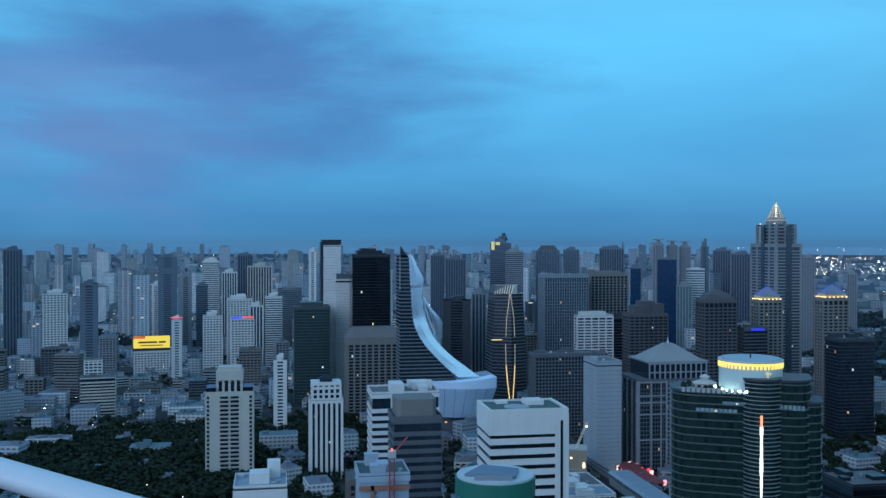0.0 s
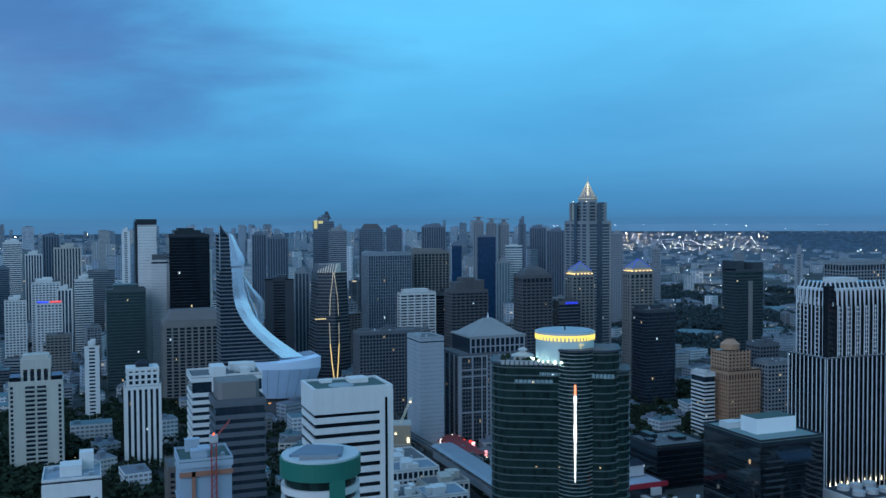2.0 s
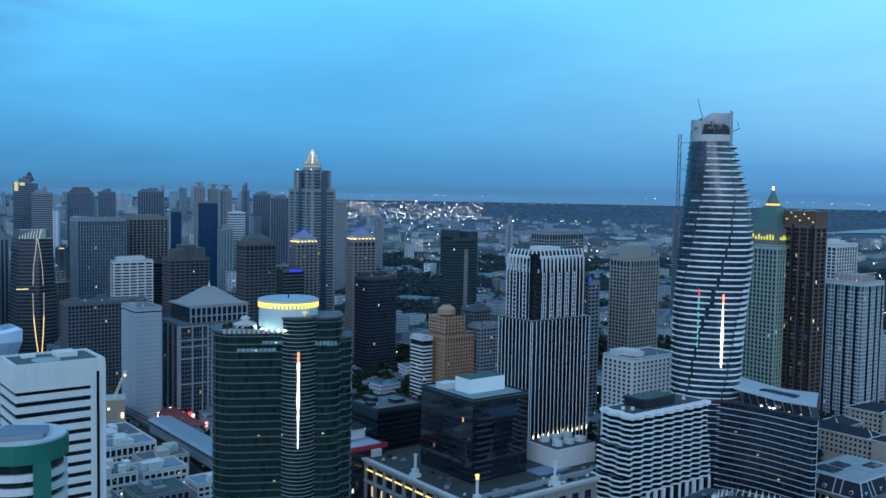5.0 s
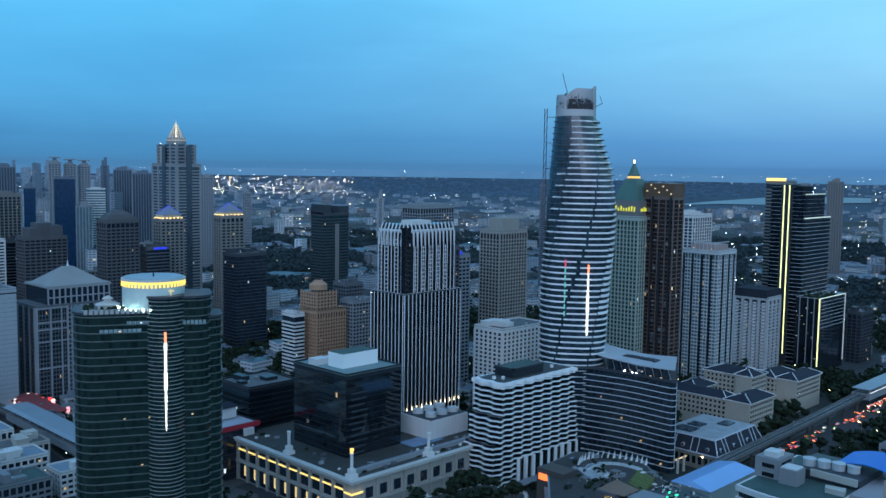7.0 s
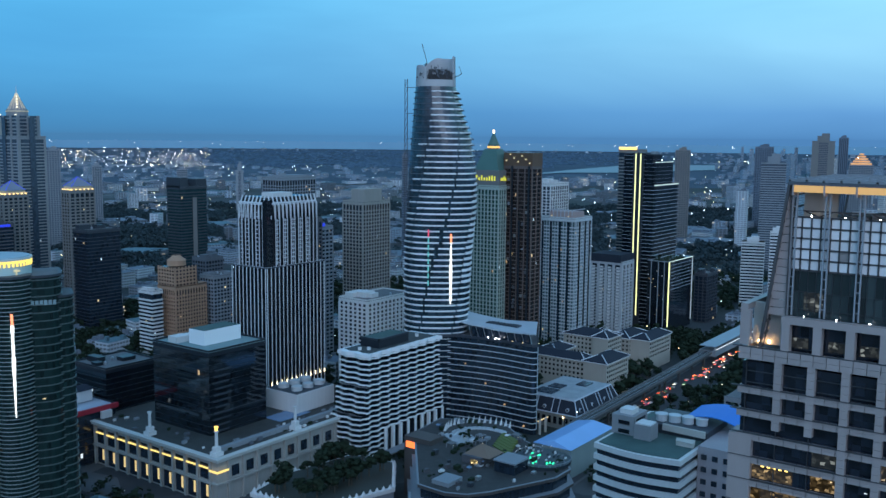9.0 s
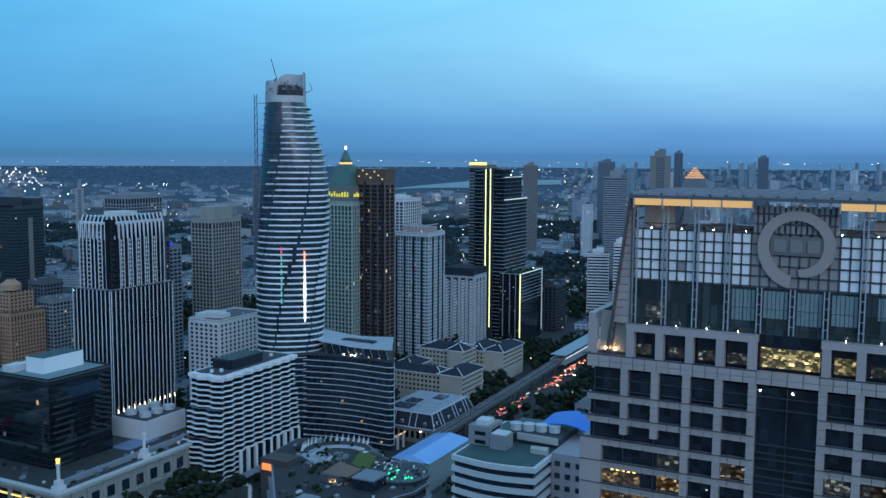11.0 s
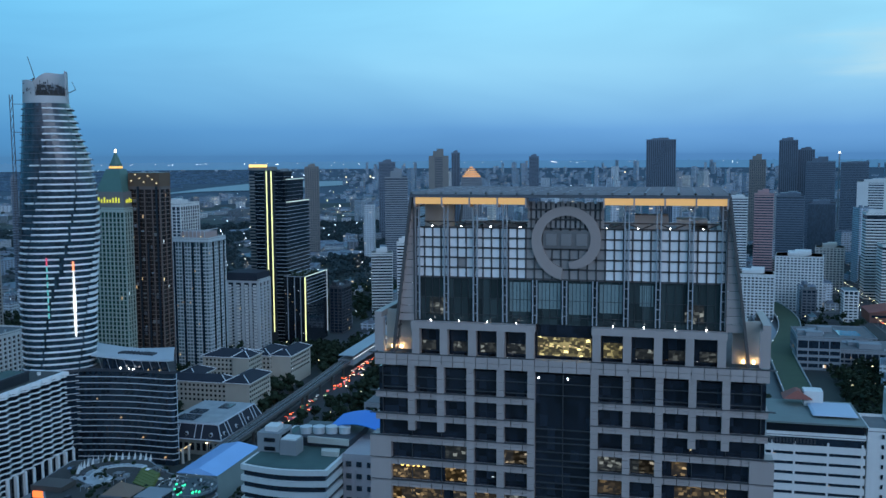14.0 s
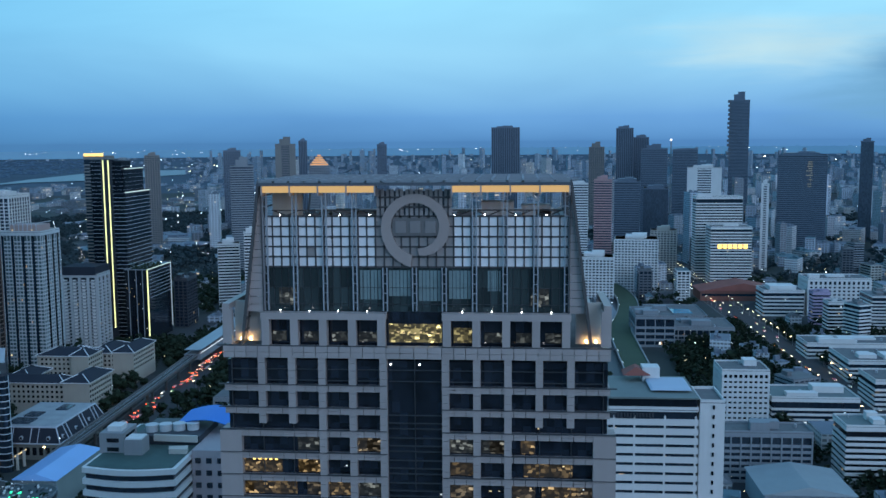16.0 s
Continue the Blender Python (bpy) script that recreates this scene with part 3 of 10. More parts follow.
        # corner frames with warm wall lights
        wall = Shape().box(-0.1, 30.4, 166.9, 0.9, 32, 172.6).box(-0.1, 30.8, 172.6, 14, 32, 173.6).box(13, 30.6, 166.9, 14, 32, 172.6)
        back = Shape().box(3.5, 26.5, 166.6, 4.0, 31.0, 173.5)
        if s < 0:
            for q in (wall, back):
                q.v = [(x, -y, z) for x, y, z in q.v]
                q.f = [f[::-1] for f in q.f]
        part("corner_frame", wall.mesh("corner_frame", G), root)
        part("corner_wall", back.mesh("corner_wall", CREAM), root)
        for y in (28.2, 29.8):
            part("wall_light", Shape().prism(ring(0.16, 0.16, 8, 3.1, s * y), 166.9, 167.3).mesh("wall_light", glowing("warm uplight", (1.0, 0.62, 0.28), 28.0)), root)
    bar = room_glow("yellow bar", (1.0, 0.84, 0.36), 1.9)
    part("bar_light", Shape().box(2.05, -4.4, 166.9, 2.15, 4.4, 170.0).mesh("bar_light", bar), root)
    part("bar_light", Shape().box(2.05, -9.4, 166.9, 2.15, -6.4, 169.4).mesh("bar_light", bar), root)
    for i in range(9):
        part("bar_light", Shape().box(1.95, -4.0 + 0.95 * i, 168.4 + 0.2 * (i % 2), 2.04, -3.6 + 0.95 * i, 168.5 + 0.2 * (i % 2)).mesh("bar_light", WARM), root)
    for y in (23.5, 17.2, 12.5, 8.0, -13.0, -18.2, -23):
        part("lit_room", Shape().box(2.05, y - 1.7, 167.0, 2.15, y + 1.5, 168.6).mesh("lit_room", glows[2]), root)
    # glass storeys over the bar
    upper = glass("greenish top glass", (0.055, 0.075, 0.075), rough=0.1, cell=(2.0, 1.25, 3.2), vary=0.75)
    part("upper_glazing", Shape().box(2.6, -25.2, 172.0, 3.0, 25.2, 179.3).mesh("upper_glazing", upper), root)
    part("upper_back", Shape().box(3.0, -25.2, 172.0, 40, 25.2, 182.0).mesh("upper_back", MIDGREY), root)
    part("rail_line", Shape().box(2.4, -25.2, 173.2, 2.5, 25.2, 173.28).box(2.4, -25.2, 176.0, 2.5, 25.2, 176.06).mesh("rail_line", frame_dark), root)
    thin = Shape().box(2.45, -0.035, 172.6, 2.6, 0.035, 179.2).mesh("thin_mullion", frame_dark)
    curtain = surface("pale teal blinds", (0.20, 0.27, 0.27), vary=0.3, coarse=0.6, fine=5.0)
    for y0, y1, z0 in ((-9.3, -5.6, 174.2), (-4.3, -0.6, 173.8), (0.7, 4.4, 174.6), (5.6, 9.2, 174.0), (-14.2, -12.0, 175.5)):
        for i in range(6):
            w = (y1 - y0) / 6
            part("blind", Shape().box(2.50, y0 + w * i + 0.04, z0, 2.57, y0 + w * (i + 1) - 0.04, 178.9).mesh("blind", curtain), root)
    for y in (21.5, -20.5):
        part("lit_room", Shape().box(2.5, y - 1.5, 173.0, 2.58, y + 1.4, 176.0).mesh("lit_room", glows[2]), root)
    for i in range(41):
        part("thin_mullion", thin, root, (0, -25 + 1.25 * i, 0))
    tall = Shape().box(1.7, -0.42, 172.2, 2.2, -0.24, 192.0).box(1.7, 0.24, 172.2, 2.2, 0.42, 192.0)
    low = Shape().box(1.7, -0.42, 172.2, 2.2, -0.24, 179.4).box(1.7, 0.24, 172.2, 2.2, 0.42, 179.4)
    for z in range(12):
        for q in (tall, low):
            if z < 4 or q is tall:
                q.box(1.8, -0.24, 173.5 + 1.6 * z, 2.1, 0.24, 173.62 + 1.6 * z)
    tall, low = tall.mesh("column", steel), low.mesh("column", steel)
    for y in (24.9, 19.9, 14.9, 9.9):
        part("column", tall, root, (0, y, 0))
        part("column", tall, root, (0, -y, 0))
    for y in (4.9, 0.0, -4.9):
        part("column", low, root, (0, y, 0))
    # screen of milky panes in a dark frame, solid behind the emblem
    frame_mat = surface("bronze grid frame", (0.085, 0.08, 0.08), rough=0.5)
    milky = surface("milky glass pane", (0.84, 0.81, 0.80), rough=0.25, vary=0.10, coarse=0.3, random_tint=0.25)
    grey_pane = surface("stone screen pane", (0.33, 0.295, 0.28), rough=0.5, vary=0.2, random_tint=0.3)
    rows = [179.5 + 1.68 * r for r in range(6)]
    s = Shape()
    for z in rows[:6]:
        s.box(2.3, -25.4, z - 0.14, 2.75, 25.4, z + 0.14)
    for i in range(36):
        y = -25.2 + 1.44 * i
        s.box(2.3, y - 0.125, 179.4, 2.75, y + 0.125, 188.0)
    part("screen_frame", s.mesh("screen_frame", frame_mat), root)
    s = Shape()
    for i in range(8):
        s.box(2.3, -5.6 + 1.6 * i - 0.13, 187.6, 2.75, -5.6 + 1.6 * i + 0.13, 192.2)
    for z in (189.4, 191.0):
        s.box(2.3, -5.9, z - 0.16, 2.75, 5.9, z + 0.16)
    part("emblem_frame", s.mesh("emblem_frame", frame_mat), root)
    white_pane = Shape().box(2.45, -0.64, -0.74, 2.6, 0.64, 0.74).mesh("screen_pane", milky)
    stone_pane = Shape().box(2.50, -0.62, -0.72, 2.65, 0.62, 0.72).mesh("screen_pane", grey_pane)
    for i in range(35):
        y = -24.48 + 1.44 * i
        for r in range(5):
            part("screen_pane", stone_pane if abs(y) < 6.0 or rnd.random() < 0.02 else white_pane, root, (0, y, 180.34 + 1.68 * r))
    for i in range(8):
        for z in (188.6, 190.2, 191.6):
            part("screen_pane", stone_pane, root, (0, -6.4 + 1.6 * i + 0.8, z))
    part("screen_back", Shape().box(2.8, -25.2, 179.3, 3.2, 25.2, 186.6).box(2.8, -6.0, 186.6, 3.2, 6.0, 192.0).mesh("screen_back", DARKGREY), root)
    # round emblem: a broad open ring with plain bars in its middle
    s, n = Shape(), 60
    for i in range(n + 1):
        f = i / n
        ang = radians(-97 - 346 * f)
        tail, tip = max(0.0, 1 - f / 0.16), max(0.0, (f - 0.72) / 0.28)
        ro = 5.85 + 0.6 * tail - 0.25 * math.sin(math.pi * f) - 1.35 * tip ** 2
        ri = 3.75 + 0.75 * tail + 0.35 * math.sin(math.pi * f) - 0.3 * tip
        for r, x in ((ro, 1.75), (ri, 1.75), (ri, 2.35), (ro, 2.35)):
            s.v.append((x, -0.2 - r * math.cos(ang), 186.0 + r * math.sin(ang)))
    for i in range(n):
        k = 4 * i
        s.f += [(k, k + 1, k + 5, k + 4), (k + 1, k + 2, k + 6, k + 5), (k + 2, k + 3, k + 7, k + 6), (k + 3, k, k + 4, k + 7)]
    s.f += [(0, 3, 2, 1), (4 * n, 4 * n + 1, 4 * n + 2, 4 * n + 3)]
    s.m = [0] * len(s.f)
    part("emblem_ring", s.mesh("emblem_ring", surface("emblem stone", (0.36, 0.29, 0.265), rough=0.6, vary=0.2)), root)
    part("emblem_plate", Shape().box(2.0, -4.2, 184.7, 2.3, 3.6, 187.6).mesh("emblem_plate", surface("emblem plate", (0.17, 0.155, 0.15), rough=0.6)), root)
    for y in (2.2, -0.2, -2.7):
        part("emblem_bar", Shape().box(1.8, y - 0.85, 185.2, 2.0, y + 0.85, 187.1).mesh("emblem_bar", surface("emblem bars", (0.24, 0.215, 0.205), rough=0.6)), root)
    # open attic, plant and the flat canopy with its lit soffit
    for y, w, h in ((-20, 5, 2.4), (-13.5, 5.5, 3.0), (-21.5, 3, 1.8), (-8, 3, 1.2), (13, 4, 1.6), (17, 3, 1.1), (21, 2.5, 0.9), (9, 3, 1.3)):
        part("plant_unit", Shape().box(9, y - w / 2, 185.8, 14, y + w / 2, 186.8 + h).mesh("plant_unit", WHITE if y < -10 else GREY), root)
    part("attic_wall", Shape().box(7.5, 19.8, 185.8, 8.0, 25.0, 191.6).mesh("attic_wall", CREAM), root)
    for y in (20.6, 22.2):
        part("wall_light", Shape().prism(ring(0.12, 0.12, 8, 7.2, y), 186.6, 186.9).mesh("wall_light", glowing("warm uplight", (1.0, 0.62, 0.28), 28.0)), root)
    part("attic_floor", Shape().box(3.2, -25.2, 185.4, 40, 25.2, 185.8).mesh("attic_floor", ROOF), root)
    for y in (-22, -17, -12, -7, 7, 12, 17, 22):
        s = Shape().beam((5, y - 2, 187), (5, y + 2, 188.6), 0.2).beam((5, y + 2, 187), (5, y - 2, 188.6), 0.2).box(4.9, y - 2.5, 188.6, 5.1, y + 2.5, 188.8)
        part("truss", s.mesh("truss", frame_mat), root)
        part("top_lamp", Shape().prism(ring(0.09, 0.09, 8, 2.4, y + 0.4), 188.0, 188.2).mesh("top_lamp", LAMP_WHITE), root)
    canopy = Shape().box(0.2, -25.6, 193.0, 27, 25.6, 193.5)
    part("canopy", canopy.mesh("canopy", MIDGREY), root)
    for i in range(21):
        y = -25.4 + 2.54 * i
        part("canopy_rib", Shape().box(0.1, y - 0.15, 193.5, 27, y + 0.15, 193.85).mesh("canopy_rib", GREY), root)
    for x in (0.1, 6, 12, 19, 26.6):
        part("canopy_rib", Shape().box(x, -25.6, 193.55, x + 0.35, 25.6, 193.95).mesh("canopy_rib", GREY), root)
    # soffit panels emit the warm light that hidden lamps would throw on them
    soffit = glowing("lit soffit glow", (1.0, 0.58, 0.22), 0.50)
    for a, b in ((-25.2, -6.3), (6.2, 24.9)):
        for i in range(4):
            u0, u1 = a + (b - a) * i / 4, a + (b - a) * (i + 1) / 4
            part("soffit_light", Shape().prism([(0.5, u0 + 0.06), (2.6, u0 + 0.06), (2.6, u1 - 0.06), (0.5, u1 - 0.06)], 191.9, 192.95, top=[(0.3, u0 + 0.06), (2.6, u0 + 0.06), (2.6, u1 - 0.06), (0.3, u1 - 0.06)]).mesh("soffit_light", soffit), root)
    for a, b in ((-25.2, -6.3), (6.2, 24.9)):
        for i in range(5):
            u = a + (b - a) * i / 4
            part("soffit_rib", Shape().prism([(0.2, u - 0.12), (2.7, u - 0.12), (2.7, u + 0.12), (0.2, u + 0.12)], 191.4, 193.0).mesh("soffit_rib", G), root)
    # stone-panelled battered strips beside the screen
    for s in (-1, 1):
        for i in range(16):
            z0, z1 = 172.0 + 1.31 * i, 173.2 + 1.31 * i
            e0, e1 = (25.5 + 3.4 * (193.3 - z) / 26.5 for z in (z0, z1))
            o = [(25.35, z0), (e0, z0), (e1, z1), (25.35, z1)]
            q = Shape()
            q.v = [(x, s * y, z) for x in (1.5, 1.7) for y, z in o]
            q.f = [(0, 1, 2, 3), (7, 6, 5, 4), (0, 4, 5, 1), (1, 5, 6, 2), (2, 6, 7, 3), (3, 7, 4, 0)]
            q.m = [0] * 6
            part("batter_panel", q.mesh("batter_panel", G), root)
        part("batter_edge", Shape().beam((1.3, s * 25.6, 193.2), (1.3, s * 28.3, 172.0), 0.3).beam((1.3, s * 25.3, 193.2), (1.3, s * 25.3, 172.0), 0.2).mesh("batter_edge", frame_mat), root)
    # battered lattice screens at both ends
    for s in (-1, 1):
        q = Shape()
        hi, lo = s * 25.5, s * 28.9
        for i in range(3):
            x = 0.6 + 1.6 * i
            q.beam((x, hi, 193.3), (x, lo, 166.8), 0.45)
        for i in range(14):
            t = i / 13
            y, z = hi + (lo - hi) * t, 193.3 + (166.8 - 193.3) * t
            q.beam((0.6, y, z), (14, y, z), 0.3)
        for i in range(6):
            q.beam((6 + 7 * i, hi, 193.3), (6 + 7 * i, lo, 166.8), 0.4)
        part("lattice_screen", q.mesh("lattice_screen", frame_mat), root)
        q = Shape()
        k = 0
        for x in (1.0, 2.6):
            for i in range(13):
                t0, t1 = i / 13 + 0.012, (i + 1) / 13 - 0.012
                pts = [(hi + (lo - hi) * t, 193.3 + (166.8 - 193.3) * t) for t in (t0, t1)]
                q.v += [(x, *pts[0]), (x + 1.2, *pts[0]), (x + 1.2, *pts[1]), (x, *pts[1])]
                q.v += [(x, pts[0][0] - s * 0.12, pts[0][1]), (x + 1.2, pts[0][0] - s * 0.12, pts[0][1]), (x + 1.2, pts[1][0] - s * 0.12, pts[1][1]), (x, pts[1][0] - s * 0.12, pts[1][1])]
                q.f += [(k, k + 1, k + 2, k + 3), (k + 7, k + 6, k + 5, k + 4), (k, k + 4, k + 5, k + 1), (k + 2, k + 6, k + 7, k + 3)]
                k += 8
        q.m = [0] * len(q.f)
        part("lattice_panel", q.mesh("lattice_panel", G), root)
        part("end_wall", Shape().box(5, hi - 0.8 if s > 0 else hi, 166.6, 40, hi if s > 0 else hi + 0.8, 186.5).mesh("end_wall", DARKGREY), root)
    part("back_wall", Shape().box(39.2, -25.2, 166.6, 40, 25.2, 186.5).mesh("back_wall", G), root)
    return root


granite_tower()

# ---- the curved tower under construction ----


def smooth(x, table):
    """Reads a short table of (x, y) with eased steps between."""
    for (a, p), (b, q) in zip(table, table[1:]):
        if x <= b:
            t = max(0.0, (x - a) / (b - a))
            return p + (q - p) * t
    return table[-1][1]


def polar(bearing, distance):
    return distance * math.sin(radians(bearing)), distance * math.cos(radians(bearing))


def curved_tower():
    b = CURVED_AT
    x, y = polar(b, 664)
    FOOTPRINTS.append((x - 40, y - 40, x + 40, y + 40))
    root = thing("curved_tower", "tall curved glass tower with pale floor bands and an unfinished top", "skyscraper", x, y, 0, -b)
    left = [(55, -24.0), (82, -24.5), (121, -24.2), (159, -22.4), (198, -19.8), (235, -17.0), (258, -16.6)]
    right = [(55, 20.6), (67, 21.4), (100, 22.6), (121, 23.6), (145, 25.8), (165, 26.2), (180, 25.0), (198, 22.6), (214, 16.6), (235, 11.0), (258, 10.0)]
    pane = glass("curved tower glass", (0.030, 0.058, 0.078), rough=0.08, cell=(1.8, 1.8, 4.0), vary=0.85, wobble=0.06, spec=0.7)
    white = surface("pale floor panels", (0.88, 0.89, 0.90), rough=0.4, vary=0.08, random_tint=0.3)
    raw = surface("raw concrete", (0.50, 0.49, 0.49), vary=0.35)

    def plan(z, grow_by=0.0, n=44):
        a, c = smooth(z, left) - grow_by, smooth(z, right) + grow_by
        mid, half = (a + c) / 2, (c - a) / 2
        out = []
        for i in range(n):
            t = 2 * math.pi * i / n
            cs, sn = math.cos(t), math.sin(t)
            out.append((mid + half * abs(cs) ** 0.8 * (1 if cs > 0 else -1), (19 + grow_by) * abs(sn) ** 0.8 * (1 if sn > 0 else -1)))
        return out

    step, n = 4.0, 96
    rnd = random.Random(3)
    for k in range(43):
        z = 62 + step * k
        part("glazed_floor", Shape().prism(plan(z), z, z + step, top=plan(z + step)).mesh("glazed_floor", pane), root)
        o, i_ = plan(z, 0.75, n), plan(z, -0.2, n)
        # the camera's side of the ring lies between half and full turn; bands break at a slanting seam
        first = n // 2 + (3 if z < 120 else int(3 + (z - 120) / 7))
        hi = 1.2 if z < 225 else 1.0
        lead = int(n * 0.545 + k * 0.42)
        spans = []
        if z < 150:
            spans.append((first, lead))
        elif z < 200 and k % 2:
            spans.append((lead - 5, lead))
        for j in range(3):
            a = lead + 1 + 13 * j
            spans.append((a, min(a + 12, n + 1)))
        for a, c in spans:
            if c <= a:
                continue
            hi = (1.9 if a > n * 0.86 and z < 170 else 1.15) if z < 225 else 1.0
            s = Shape().prism([o[j % n] for j in range(a, c + 1)] + [i_[j % n] for j in range(c, a - 1, -1)], z + 0.1, z + hi)
            part("floor_panel", s.mesh("floor_panel", white), root)
        s = Shape().prism([o[j] for j in range(n // 2, first + 12)] + [i_[j] for j in range(first + 11, n // 2 - 1, -1)], z + 0.2, z + 0.55)
        part("floor_edge", s.mesh("floor_edge", MIDGREY), root)
        if z > 140:  # slab tips stand out on the bulging side
            tip = plan(z, 1.7, n)
            s = Shape().prism([tip[j % n] for j in range(n - 9, n + 5)] + [i_[j % n] for j in range(n + 4, n - 10, -1)], z - 0.25, z + 0.25)
            part("slab_tip", s.mesh("slab_tip", DARKGREY), root)
    # unfinished crown: slanting concrete shells round an open well full of steel
    o, q = plan(236, 0.0, 48), plan(236, -0.9, 48)
    well = Shape().prism(plan(236, -1.0, 32), 233.5, 239)
    part("crown_deck", well.mesh("crown_deck", surface("dark deck clutter", (0.07, 0.065, 0.065), vary=0.6, coarse=0.5)), root)

    def shell(js, low, high, name="crown_wall"):
        w = Shape()
        for j, j2 in zip(js, js[1:]):
            k = len(w.v)
            p0, p1, p2, p3 = o[j % 48], o[j2 % 48], q[j2 % 48], q[j % 48]
            w.v += [(*p, low) for p in (p0, p1, p2, p3)] + [(p0[0] * 0.97, p0[1] * 0.97, high(p0)), (p1[0] * 0.97, p1[1] * 0.97, high(p1)), (p2[0] * 0.97, p2[1] * 0.97, high(p1)), (p3[0] * 0.97, p3[1] * 0.97, high(p0))]
            w.f += [(k, k + 1, k + 5, k + 4), (k + 4, k + 5, k + 6, k + 7), (k + 2, k + 3, k + 7, k + 6), (k + 1, k + 2, k + 6, k + 5), (k + 3, k, k + 4, k + 7)]
        w.m = [0] * len(w.f)
        part(name, w.mesh(name, raw), root)

    # front left quarter falls away to the right; the back right one rises
    shell(list(range(20, 34)), 234, lambda p: 248.5 - 0.72 * max(0.0, p[0] + 13))
    shell(list(range(-4, 21)), 234, lambda p: 249.5 + min(1.0, max(0.0, (p[0] + 12) / 8)) * 6.0 - 0.10 * max(0.0, p[0]))
    shell(list(range(33, 46)), 234, lambda p: 238.5)
    part("crown_core", Shape().box(-8, -8, 238, 7, 8, 246).box(-3, -12, 238, 8.5, -8, 242).mesh("crown_core", surface("dark deck clutter", (0.07, 0.065, 0.065))), root)
    for i in range(12):
        u, v, z = rnd.uniform(-9, 7), rnd.uniform(-13, -8.5), rnd.uniform(240, 247)
        part("site_unit", Shape().box(u, v, z, u + rnd.uniform(0.8, 3.0), v + 1.5, z + rnd.uniform(0.4, 1.6)).mesh("site_unit", rnd.choice((raw, GREY, surface("rusty panels", (0.34, 0.15, 0.10)), DARKGREY))), root)
    for i in range(26):
        u, v, z = rnd.uniform(-12, 8), rnd.uniform(-13, 6), rnd.uniform(239, 243)
        part("site_steel", Shape().beam((u, v, z - 2), (u + rnd.uniform(-3, 3), v + rnd.uniform(-2, 2), z + rnd.uniform(1, 5)), 0.4).mesh("site_steel", rnd.choice((DARKGREY, BROWN, GREY))), root)
    s = Shape()
    for i in range(9):
        s.beam((-14 + 2.6 * i, -17, 240 + rnd.uniform(-2, 2)), (-14 + 2.6 * i + rnd.uniform(-2, 2), -12, 247 + rnd.uniform(-3, 3)), 0.35)
        s.beam((-14 + 2.6 * i, -16, 241), (-11 + 2.6 * i, -16, 243 + rnd.uniform(-1, 2)), 0.3)
    part("scaffold", s.mesh("scaffold", DARKGREY), root)
    s = Shape().beam((-16, -10, 240), (-9, -10, 250), 0.7).beam((-9, -10, 250), (-12.5, -10, 263), 0.45).beam((-16, -10, 246), (-9, -10, 250), 0.35)
    part("crane_boom", s.mesh("crane_boom", DARKGREY), root)
    part("crane_boom", Shape().beam((9, -8, 240), (15, -8, 243), 0.5).beam((15, -8, 243), (13, -8, 248), 0.3).mesh("crane_boom", DARKGREY), root)
    # hoist mast along the flank
    s = Shape()
    for z in range(120, 240, 6):
        s.beam((-24.6, 4, z), (-24.6, 4, z + 6), 0.5).beam((-22.8, 4, z), (-22.8, 4, z + 6), 0.5).beam((-24.6, 4, z), (-22.8, 4, z + 6), 0.3)
    for z in range(126, 240, 18):
        s.beam((-24, 4, z), (-17, 4, z), 0.35)
    part("hoist_mast", s.mesh("hoist_mast", DARKGREY), root)
    # lower body and vertical glowing strips
    part("lower_body", Shape().prism(plan(62, -0.6), 0, 62).mesh("lower_body", GLASS_DARK), root)
    for k in range(14):
        z = 4 + 4.2 * k
        o, i_ = plan(60, 0.2, n), plan(60, -0.8, n)
        s = Shape().prism([o[j] for j in range(n // 2 + 2, n - 8)] + [i_[j] for j in range(n - 9, n // 2 + 1, -1)], z, z + 0.3)
        part("floor_panel", s.mesh("floor_panel", white), root)
    part("collar", Shape().prism(plan(62, 1.2), 60.5, 62.5).mesh("collar", DARKGREY), root)
    s = Shape()
    # white panels and orange end glow in place of a sign mirrored in the glass
    for i in range(24):
        z0 = 84 + 1.8 * i
        w = (0.45 + 0.5 * math.sin(math.pi * (i + 2) / 27)) * rnd.uniform(0.55, 1.15)
        part("light_panel", Shape().box(8.6 - w, -20.15, z0, 8.6 + w, -19.6, z0 + 1.55).mesh("light_panel", glowing("white sign reflection", (0.95, 1.0, 0.98), 1.5)), root)
    part("light_strip", Shape().box(8.0, -20.15, 127, 9.2, -19.6, 133).mesh("light_strip", glowing("orange reflection end", (1.0, 0.30, 0.14), 1.6)), root)
    s = Shape()
    for i in range(7):
        s.box(-7.6, -20.6, 97 + 5 * i, -6.6, -20.1, 100.5 + 5 * i)
    part("light_strip", s.mesh("light_strip", glowing("green light strip", (0.25, 0.85, 0.75), 0.35)), root)
    part("light_strip", Shape().box(-7.6, -20.6, 131, -6.6, -20.1, 136).mesh("light_strip", glowing("red strip end", (1.0, 0.12, 0.2), 0.6)), root)
    return root


CURVED_AT = 53.6
curved_tower()

# ---- the green glass hotel with the lit drum ----


